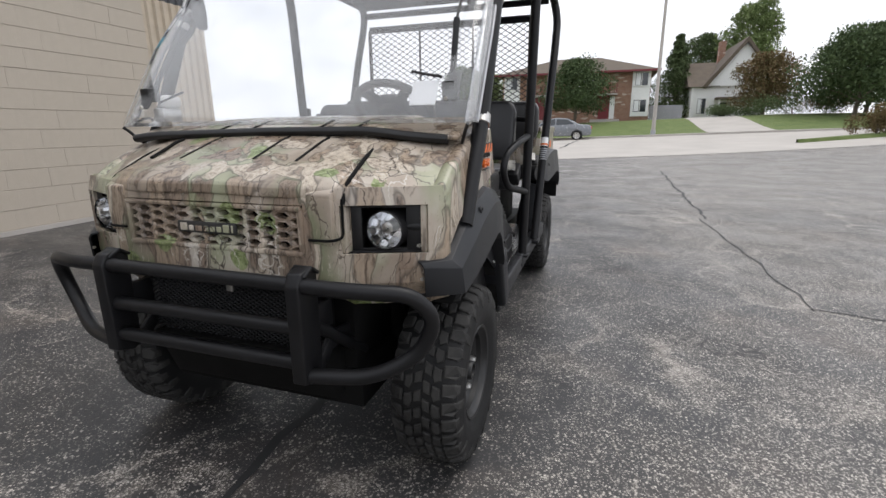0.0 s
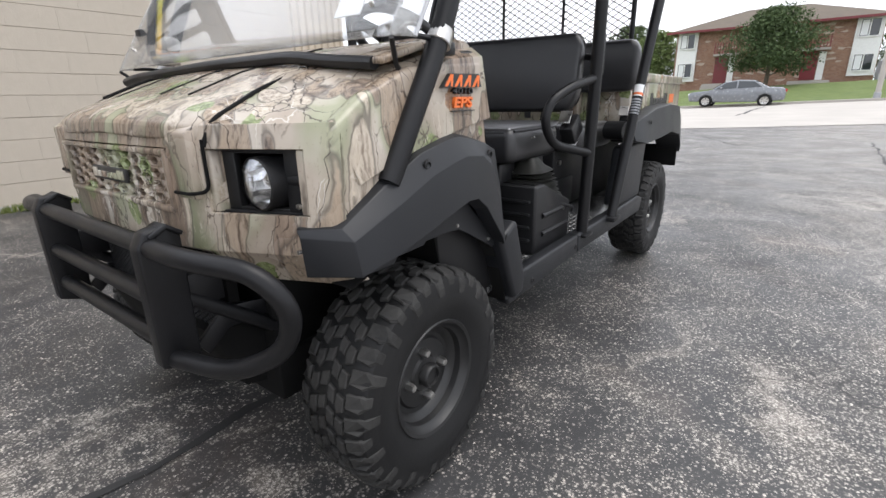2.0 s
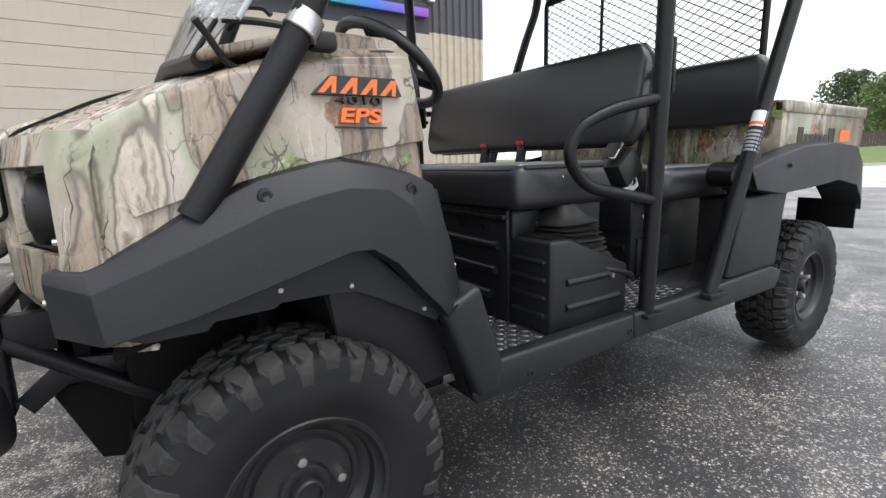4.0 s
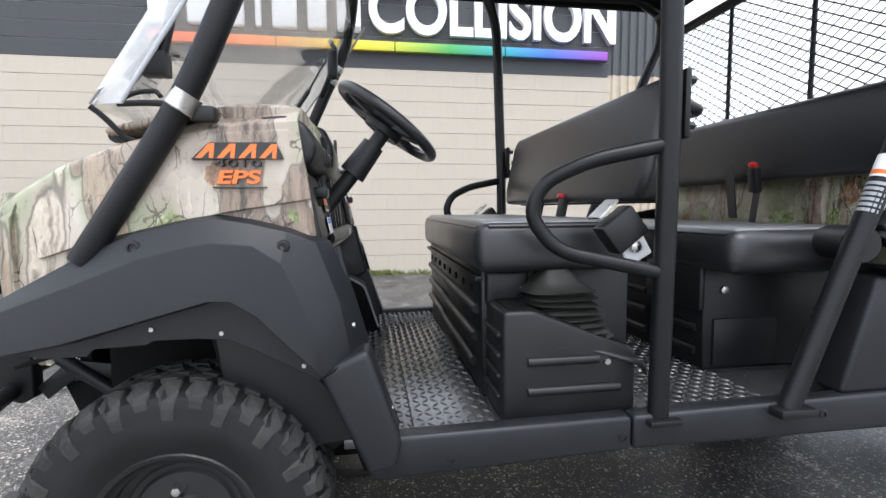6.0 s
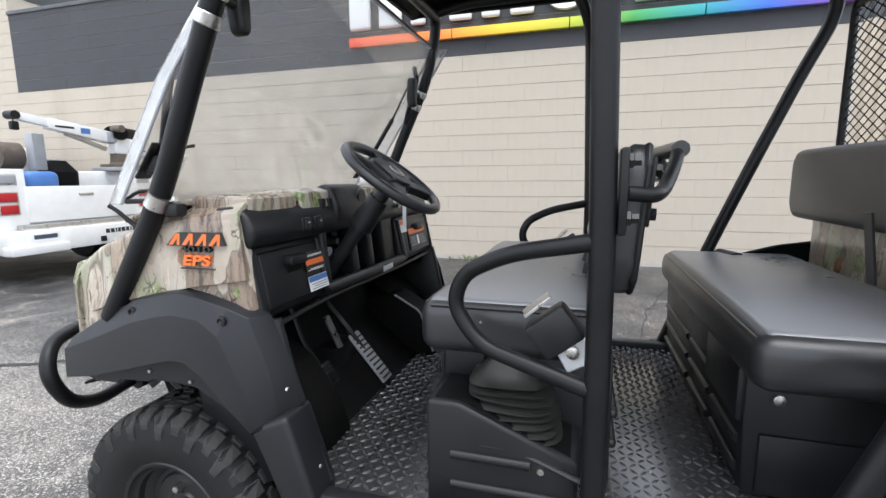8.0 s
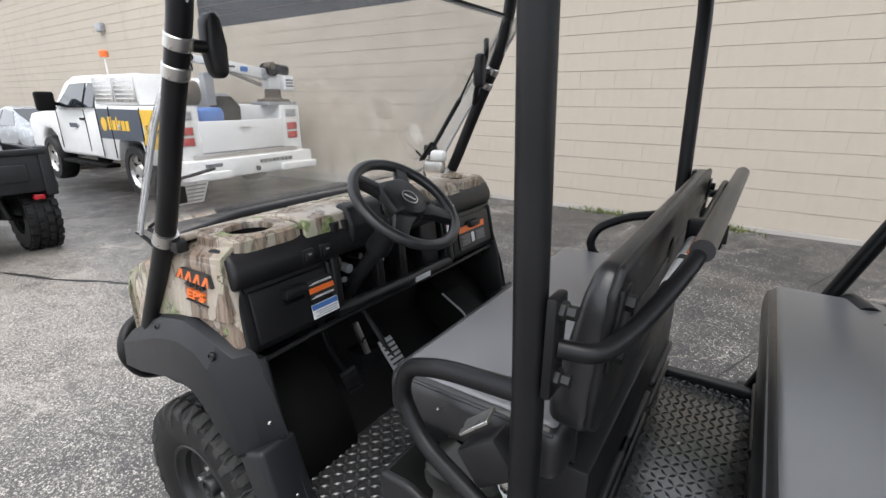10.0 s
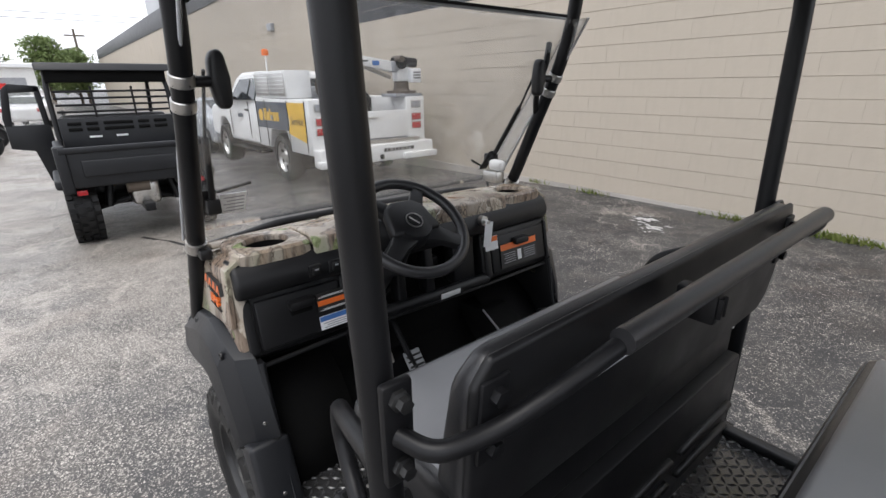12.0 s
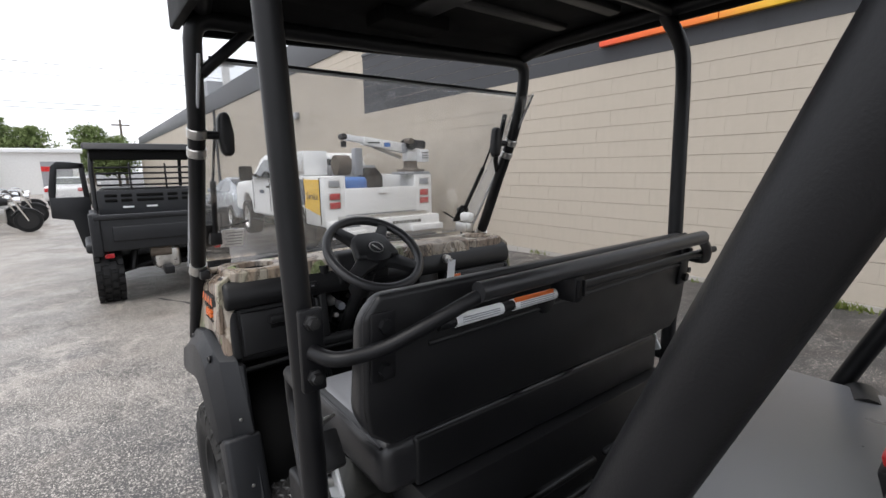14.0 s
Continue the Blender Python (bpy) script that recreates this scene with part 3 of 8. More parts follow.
def build_building():
    wall = boxed((WX - 9, -8.7, -0.3), (WX - 0.007, 3.66, 3.9), 0)
    w = part("wall_north", wall, MORTAR, smooth=False)
    tagged(w, "long beige painted concrete block wall with a charcoal band", "wall", kind="structure")
    tall = part("wall_tall", boxed((WX - 9, -62, -0.5), (WX - 0.007, -8.7, 5.0), 0), MORTAR, smooth=False)
    tagged(tall, "taller beige block wall section with a dark roof edge", "wall", kind="structure")
    end = part("wall_end", boxed((WX - 9, 3.66, 0), (WX - 0.02, 4.62, 3.9), 0), METAL_B, smooth=False)
    tagged(end, "ribbed sheet metal end of the building", "wall", kind="structure")
    corrugated(3.66, 4.64, 0.0, 2.68, METAL_B, end, "lower_ribbed_panel")
    corrugated(3.66, 4.64, 2.68, 3.97, METAL_D, end, "upper_ribbed_panel")
    # roof edges
    part("coping", boxed((WX - 9.02, -8.72, 3.94), (WX + 0.02, 4.66, 4.0), 0.006), METAL_D, w, "dark metal coping")
    part("roof_fascia", boxed((WX - 9.02, -62.1, 4.28), (WX + 0.03, -8.68, 5.15), 0.01), METAL_D, tall, "charcoal metal fascia along the roof edge")
    part("downpipe", bar([(WX + 0.08, -24, 0.0), (WX + 0.08, -24, 4.3)], 0.06, 10), METAL_D, tall)
    part("wall_lamp", boxed((WX, -13.2, 2.9), (WX + 0.12, -12.9, 3.1), 0.02), GREYP, tall)
    block_field("block_courses", -8.7, -5.0, 0.05, 2.65, BEIGE, w, "beige painted blocks")
    block_field("dark_block_courses", -8.7, 3.66, 2.65, 3.95, CHARCOAL, w, "charcoal painted blocks")
    block_field("tall_block_courses", -30.0, -8.7, 0.05, 4.25, BEIGE, tall, "beige painted blocks")
    part("far_block_face", boxed((WX - 0.02, -62, 0.0), (WX - 0.004, -30.0, 4.28), 0), BEIGE, tall, smooth=False)
    part("footing", boxed((WX - 0.1, -62, -0.45), (WX + 0.012, 3.66, 0.05), 0.004), CONCRETE, w, "stained concrete footing", smooth=False)
    # metal structure and flue on the roof
    hut = thing("roof_hut", (-12, -10.5, 3.9), "grey sheet metal hut on the flat roof", "hut", kind="structure")
    part("hut_wall", boxed((-5, -4, 0), (3, 0.55, 2.3), 0.01), GREYP, hut, smooth=False)
    flue = thing("flue", (-9.0, -39, 5.0), "galvanised roof flue with a conical cap", "flue")
    part("pipe", lathe([(0.3, 0.0), (0.3, 4.3)], 14, "z"), STEEL, flue)
    part("cap", lathe([(0.7, 4.4), (0.05, 4.9)], 14, "z"), STEEL, flue)
    part("duct", boxed((-3, -10, 0), (1.2, -1.2, 3.4), 0.05), GREYP, flue, "pale ridged duct housing")
    return w


WALL = build_building()


def build_sign():
    sign = thing("wall_sign", (WX, 0.735, 2.9), "white raised letters over a rainbow stripe on the charcoal band", "sign")
    m = Mat("rainbow_stripe", (1, 0, 0), 0.4)
    tc = m.n.new("ShaderNodeTexCoord")
    sp = m.n.new("ShaderNodeSeparateXYZ")
    m.l.new(tc.outputs["Object"], sp.inputs[0])
    mr = m.n.new("ShaderNodeMapRange")
    mr.inputs["From Min"].default_value, mr.inputs["From Max"].default_value = -2.9, 2.9
    m.l.new(sp.outputs["Y"], mr.inputs["Value"])
    m.color(m.ramp(mr.outputs["Result"], [(0.0, (0.85, 0.09, 0.03)), (0.22, (0.88, 0.22, 0.03)), (0.36, (0.85, 0.55, 0.03)), (0.5, (0.50, 0.55, 0.04)),
                                          (0.62, (0.06, 0.35, 0.08)), (0.74, (0.03, 0.32, 0.36)), (0.85, (0.05, 0.15, 0.60)), (1.0, (0.28, 0.06, 0.42))]))
    for i in range(4):
        part("stripe_panel", boxed((0.02, -2.89 + i * 1.4425, -0.05), (0.09, -2.89 + (i + 1) * 1.4425 - 0.012, 0.065), 0.004), m.m, sign)
    # the maker's word as plain upright shapes, the trade word in letters
    y = -2.9
    for wd in (0.34, 0.36, 0.24, 0.11, 0.33, 0.27, 0.33):
        part("letter_shape", boxed((0.02, y + 0.02, 0.16), (0.10, y + wd - 0.02, 0.74), 0.035, 3), LETTER, sign)
        y += wd + 0.085
    t = text_on("raised_letters", "COLLISION", 0.83, (0.02, 1.34, 0.45), (90, 0, 90), LETTER, sign, 0.05, sx=0.80)
    t.data.offset = 0.022
    return sign


build_sign()

# ---- the utility vehicle ----
UTV = thing("utility_vehicle", (0, 0, 0), "crew-cab utility vehicle in woodland camouflage print with black cage and fenders", "utility vehicle")


def build_hood():
    """Front cowl: a grid of body lines with openings for grille and headlights."""
    # stations across: x, front y at the nose, drop of the top surface
    cols = [(-0.585, -0.24, None), (-0.575, -0.25, -0.022), (-0.548, -0.270, -0.004), (-0.36, -0.345, 0.0), (-0.275, -0.365, 0.004), (0.0, -0.372, 0.008),
            (0.275, -0.365, 0.004), (0.36, -0.345, 0.0), (0.548, -0.270, -0.004), (0.575, -0.25, -0.022), (0.585, -0.24, None)]
    zs = [0.60, 0.665, 0.735, 0.85, 0.885]
    rise = [(-0.345, 0.896), (-0.26, 0.933), (-0.16, 0.973), (-0.05, 1.005), (0.08, 1.03), (0.235, 1.038)]
    rows = []
    for j, z in enumerate(zs):
        row = []
        for x, yf, drop in cols:
            tuck = {0: 0.045, 1: 0.0, 2: 0.0, 3: 0.0, 4: 0.008}[j]
            zz = z if abs(x) > 0.3 or j else 0.645
            row.append((x, yf + tuck + (0.012 if drop is None else 0), zz))
        rows.append(row)
    for k, (yy, zz) in enumerate(rise):
        row = []
        for x, yf, drop in cols:
            lag = (yf + 0.372) * (1 - k / 5)
            if drop is None:
                row.append((x, yy + lag + 0.02, min(zz - 0.05, 0.78 + 0.02 * k)))
            else:
                low = 0.028 * (1 - k / 5) if abs(x) > 0.5 else 0
                row.append((x, yy + lag, zz + drop - low))
        rows.append(row)
    bm = bmesh.new()
    vs = [[bm.verts.new(p) for p in r] for r in rows]
    for j in range(len(rows) - 1):
        for k in range(len(cols) - 1):
            if (j == 2 and k in (2, 4, 5, 7)) or (j == len(rows) - 2 and k in (2, 7)):
                continue
            bm.faces.new((vs[j][k], vs[j][k + 1], vs[j + 1][k + 1], vs[j + 1][k]))
    thick(part("front_cowl", bm, CAMO, UTV, "woodland camouflage printed front body"), 0.012, 0.016, 1.0, 4)
    # side cheeks run down to the fender
    for s in (-1, 1):
        prof = [(-0.255, 0.62), (-0.262, 0.86), (-0.245, 0.885), (-0.16, 0.94), (-0.05, 0.985), (0.08, 1.008), (0.235, 1.02), (0.262, 0.80), (0.262, 0.70)]
        lo, hi = (0.545, 0.588) if s > 0 else (-0.588, -0.545)
        part("side_cheek", prism(prof, "x", lo, hi, 0.019, 4), CAMO, UTV)
    # raised middle panel with pressed ribs
    rows = []
    for x in (-0.355, -0.345, -0.2, 0, 0.2, 0.345, 0.355):
        off = 0.0 if abs(x) > 0.35 else 0.008
        dz = 0.008 * (1 - abs(x) / 0.36)
        nose = -0.372 + 0.027 * max(0, (abs(x) - 0.275) / 0.085)
        line = [(nose - off * 0.9, 0.865), (nose - off * 0.9 + 0.004, 0.89), (nose + 0.02, 0.900 + off), (nose + 0.11, 0.935 + off), (nose + 0.21, 0.974 + off), (nose + 0.29, 0.997 + off)]
        rows.append([(x, y, z + dz) for y, z in line])
    thick(part("hood_panel", grid(rows), CAMO, UTV, "camouflage printed hood lid with pressed ribs"), 0.012, 0.006, 0.0, 2)
    for s in (-1, 1):
        part("lid_flank", prism([(-0.375, 0.76), (-0.375, 0.88), (-0.35, 0.895), (-0.35, 0.76)], "x", min(s * 0.285, s * 0.352), max(s * 0.285, s * 0.352), 0.005), CAMO, UTV)
        part("lid_seam", bar([(s * 0.290, -0.379, 0.771), (s * 0.350, -0.379, 0.772), (s * 0.369, -0.354, 0.775), (s * 0.370, -0.354, 0.868)], 0.0034, 8, 0.02), DARK, UTV)
        part("lid_seam", bar([(s * 0.370, -0.352, 0.855), (s * 0.370, -0.330, 0.898), (s * 0.366, -0.22, 0.952), (s * 0.358, -0.10, 0.992)], 0.0062, 8, 0.02), DARK, UTV)

    def lid_z(x, y):
        """Height of the lid's upper face."""
        line = ((-0.352, 0.908), (-0.262, 0.943), (-0.162, 0.982), (-0.082, 1.005))
        for (y0, z0), (y1, z1) in zip(line, line[1:]):
            if y <= y1:
                break
        return z0 + (z1 - z0) * (y - y0) / (y1 - y0) + 0.008 * (1 - abs(x) / 0.36) + 0.006
    for x0, x1, y0 in ((-0.298, -0.314, -0.262), (-0.18, -0.16, -0.272), (0.068, 0.078, -0.275), (0.20, 0.208, -0.278)):
        part("rib_groove", bar([(x0 + (x1 - x0) * k / 4, y0 + (-0.125 - y0) * k / 4, lid_z(x0, y0 + (-0.125 - y0) * k / 4) - 0.001) for k in range(5)], 0.0058, 6, 0.02, 0.7), DARK, UTV)
    for x in (-0.23, -0.11, 0.13, 0.252):
        part("rib_groove", bar([(x, -0.07, 1.0115 + 0.012 * (1 - (x / 0.58) ** 2)), (x, 0.035, 1.0392 + 0.012 * (1 - (x / 0.58) ** 2))], 0.0052, 6, 0.02, 0.7), DARK, UTV)
    # cowl behind the seal strip
    for xs, line in (((-0.572, -0.4, -0.2, 0, 0.2, 0.4, 0.572), ((-0.09, 0.998), (0.02, 1.029), (0.082, 1.041))),
                     ((-0.362, -0.2, 0, 0.2, 0.362), ((0.082, 1.041), (0.12, 1.046), (0.2, 1.052), (0.235, 1.045), (0.243, 0.99)))):
        rows = [[(x, y, z + 0.012 * (1 - (x / 0.58) ** 2)) for x in xs] for y, z in line]
        thick(part("cowl_top", grid(rows), CAMO, UTV, "camouflage printed cowl below the windshield"), 0.014, 0.005, 0.0, 2)
    strip = [(-0.535, -0.104, 1.000), (-0.45, -0.108, 1.009), (0.0, -0.112, 1.019), (0.33, -0.108, 1.019), (0.42, -0.100, 1.006), (0.542, -0.084, 0.996)]
    part("seal_strip", sweep(bmesh.new(), strip, 0.0155, 10, 0.05, True, 0.85), TRIM, UTV, "black foam seal strip across the hood")


build_hood()


def build_grille():
    bm = bmesh.new()
    # rim
    for lo, hi in (((-0.275, -0.385, 0.838), (0.275, -0.365, 0.85)), ((-0.275, -0.385, 0.728), (0.275, -0.365, 0.742)),
                   ((-0.278, -0.383, 0.735), (-0.262, -0.365, 0.845)), ((0.262, -0.383, 0.735), (0.278, -0.365, 0.845))):
        box(bm, lo, hi, 0.004)
    g = part("grille", bm, CAMO, UTV, "camouflage printed grille with slanted slots")
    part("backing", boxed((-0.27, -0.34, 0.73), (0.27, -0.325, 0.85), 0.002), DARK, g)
    # honeycomb of long cells, cut off at the rim
    comb = bmesh.new()
    cw, ch = 0.058, 0.0235

    def cell(cx, cz, k, y):
        pts = ((cw / 2, 0), (cw / 4, ch / 2), (-cw / 4, ch / 2), (-cw / 2, 0), (-cw / 4, -ch / 2), (cw / 4, -ch / 2))
        return [comb.verts.new((max(-0.266, min(0.266, cx + u * k)), y, max(0.738, min(0.842, cz + v * k)))) for u, v in pts]
    for i in range(-6, 7):
        for j in range(-3, 4):
            cx, cz = i * cw * 0.75, 0.79 + j * ch + (ch / 2 if i % 2 else 0)
            if abs(cx) > 0.262 or not 0.736 < cz < 0.844:
                continue
            rings = [cell(cx, cz, 1.0, -0.377), cell(cx, cz, 0.80, -0.3785), cell(cx, cz, 0.60, -0.375), cell(cx, cz, 0.54, -0.352)]
            for lo, hi in zip(rings, rings[1:]):
                for k in range(6):
                    comb.faces.new((lo[k], lo[(k + 1) % 6], hi[(k + 1) % 6], hi[k]))
    part("honeycomb", comb, CAMO, g, smooth=False)
    # maker's plate: plain bars in place of its name
    part("name_plate", boxed((-0.10, -0.386, 0.770), (0.085, -0.376, 0.800), 0.004), PRINT, g)
    x = -0.088
    for wd, h in ((0.022, 0.020), (0.015, 0.014), (0.021, 0.014), (0.015, 0.014), (0.015, 0.014), (0.015, 0.014), (0.019, 0.020), (0.006, 0.020)):
        part("plate_mark", boxed((x, -0.389, 0.776), (x + wd, -0.385, 0.776 + h), 0.0015, 1), CAMO, g)
        x += wd + 0.0055


build_grille()


def build_headlight(s):
    h = part("headlight", prism([(0.362, 0.737), (0.545, 0.737), (0.545, 0.848), (0.362, 0.848)], "y", -0.215, -0.205), DARK, UTV, "round clear headlight in a black square recess")
    lx, cy, cz = 0.453, -0.276, 0.789
    if s < 0:
        h.scale.x = -1
    rec = bmesh.new()
    for lo, hi in (((0.36, -0.34, 0.733), (0.366, -0.2, 0.852)), ((0.54, -0.268, 0.733), (0.548, -0.2, 0.852))):
        box(rec, lo, hi, 0.002)
    for z0, z1 in ((0.731, 0.738), (0.847, 0.853)):
        join(rec, prism([(0.36, -0.338), (0.548, -0.262), (0.548, -0.2), (0.36, -0.2)], "z", z0, z1, 0.002))
    for u, v, k in ((0.362, 0.735, 1), (0.546, 0.735, 2), (0.546, 0.85, 3), (0.362, 0.85, 4)):
        du, dv = (0.02 if k in (1, 4) else -0.02), (0.02 if k < 3 else -0.02)
        join(rec, prism([(u, v), (u + du, v), (u + du * 0.4, v + dv * 0.4), (u, v + dv)], "y", -0.275, -0.21))
    part("recess", rec, TRIM, h)
    part("bulb_ring", lathe([(0.0455, -0.036), (0.0485, -0.034), (0.050, 0.0), (0.050, 0.06)], 28, "y", (lx, cy, cz), True), TRIM, h)
    part("reflector", lathe([(0.046, -0.032), (0.043, -0.014), (0.037, 0.004), (0.027, 0.024), (0.006, 0.036)], 14, "y", (lx, cy, cz), True), CHROME, h, smooth=False)
    part("bulb_cap", lathe([(0.003, -0.02), (0.014, -0.016), (0.014, 0.012)], 16, "y", (lx, cy, cz + 0.003)), STEEL, h)
    part("lens", lathe([(0.004, -0.046), (0.025, -0.043), (0.0435, -0.034), (0.0455, -0.030), (0.0435, -0.029), (0.025, -0.039), (0.004, -0.042)], 28, "y", (lx, cy, cz)), GLASSY, h)
    for pts in ([(0.36, -0.349), (0.373, -0.345), (0.373, -0.30), (0.36, -0.30)], [(0.535, -0.282), (0.55, -0.276), (0.55, -0.24), (0.535, -0.24)]):
        part("bezel_cheek", prism(pts, "z", 0.735, 0.851, 0.004), CAMO, h)
    for pts, z0, z1 in (([(0.372, -0.322), (0.397, -0.314), (0.397, -0.300), (0.372, -0.308)], 0.737, 0.849), ([(0.499, -0.281), (0.536, -0.270), (0.536, -0.258), (0.499, -0.269)], 0.737, 0.849),
                        ([(0.396, -0.314), (0.50, -0.281), (0.50, -0.269), (0.396, -0.302)], 0.737, 0.744), ([(0.396, -0.314), (0.50, -0.281), (0.50, -0.269), (0.396, -0.302)], 0.842, 0.849)):
        part("bezel_plate", prism(pts, "z", z0, z1, 0.001), TRIM, h)
    part("aim_knob", bar([(0.50, -0.27, 0.795), (0.535, -0.265, 0.796)], 0.012, 10), TRIM, h)
    part("screw", lathe([(0.005, -0.002), (0.005, 0.004)], 8, "y", (0.532, -0.285, 0.752)), STEEL, h)


build_headlight(1)
build_headlight(-1)


def build_guard():
    for s in (-1, 1):
        x = s * 0.298
        post = [(-0.474, 0.444), (-0.474, 0.684), (-0.458, 0.712), (-0.421, 0.720), (-0.396, 0.700), (-0.400, 0.440), (-0.426, 0.427)]
        po = part("guard_post", prism(post, "x", x - 0.019, x + 0.019, 0.005, 3), TUBE, UTV, "black steel guard post")
        part("post_fold", prism([(-0.455, 0.705), (-0.421, 0.7225), (-0.392, 0.703), (-0.396, 0.695), (-0.421, 0.712), (-0.449, 0.695)], "x", x - 0.025, x + 0.025, 0.003), TUBE, po)
        loop = mirror_pts([(0.30, -0.450, 0.682), (0.44, -0.450, 0.682), (0.560, -0.402, 0.672), (0.602, -0.368, 0.605), (0.565, -0.366, 0.515), (0.46, -0.412, 0.456), (0.30, -0.450, 0.456)], s)
        part("guard_loop", bar(loop, 0.0185, 16, 0.075), TUBE, UTV)
        part("guard_brace", bar([(s * 0.30, -0.42, 0.58), (s * 0.31, -0.18, 0.40)], 0.016, 10), TUBE, UTV)
        part("guard_plate", boxed((x - 0.012, -0.42, 0.542), (x + 0.012, -0.33, 0.612), 0.003), TUBE, UTV)
        part("guard_foot", prism([(-0.40, 0.46), (-0.33, 0.52), (-0.20, 0.50), (-0.20, 0.47), (-0.33, 0.47), (-0.38, 0.43)], "x", x - 0.006, x + 0.006, 0.002), TUBE, UTV)
    for z in (0.682, 0.576, 0.487):
        part("guard_bar", bar([(-0.298, -0.448, z), (0.298, -0.448, z)], 0.0178, 16), TUBE, UTV)
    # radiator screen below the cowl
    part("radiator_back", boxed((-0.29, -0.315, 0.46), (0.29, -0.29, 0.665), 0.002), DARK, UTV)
    bm = bmesh.new()
    for k in range(-16, 44):
        for d in (1, -1):
            a = Vector((-0.29 + k * 0.02, 0.46)) if d > 0 else Vector((0.29 - k * 0.02, 0.46))
            b = a + Vector((d * 0.34, 0.205))
            lo, hi = (a, b)
            t0 = max(0, (-0.29 - lo.x) / (hi.x - lo.x)) if d > 0 else max(0, (0.29 - lo.x) / (hi.x - lo.x))
            t1 = min(1, (0.29 - lo.x) / (hi.x - lo.x)) if d > 0 else min(1, (-0.29 - lo.x) / (hi.x - lo.x))
            if t1 - t0 > 0.03:
                p, q = lo.lerp(hi, t0), lo.lerp(hi, t1)
                sweep(bm, [(p.x, -0.335, p.y), (q.x, -0.335, q.y)], 0.0022, 4, caps=False)
    part("radiator_mesh", bm, TUBE, UTV, "black expanded metal screen", smooth=False)
    part("screen_stay", boxed((-0.012, -0.342, 0.60), (0.012, -0.334, 0.66), 0.002), STEEL, UTV)
    part("skid_plate", prism([(-0.36, 0.46), (-0.30, 0.30), (-0.05, 0.24), (-0.05, 0.28), (-0.28, 0.46)], "x", -0.28, 0.28, 0.004), DARK, UTV)


build_guard()


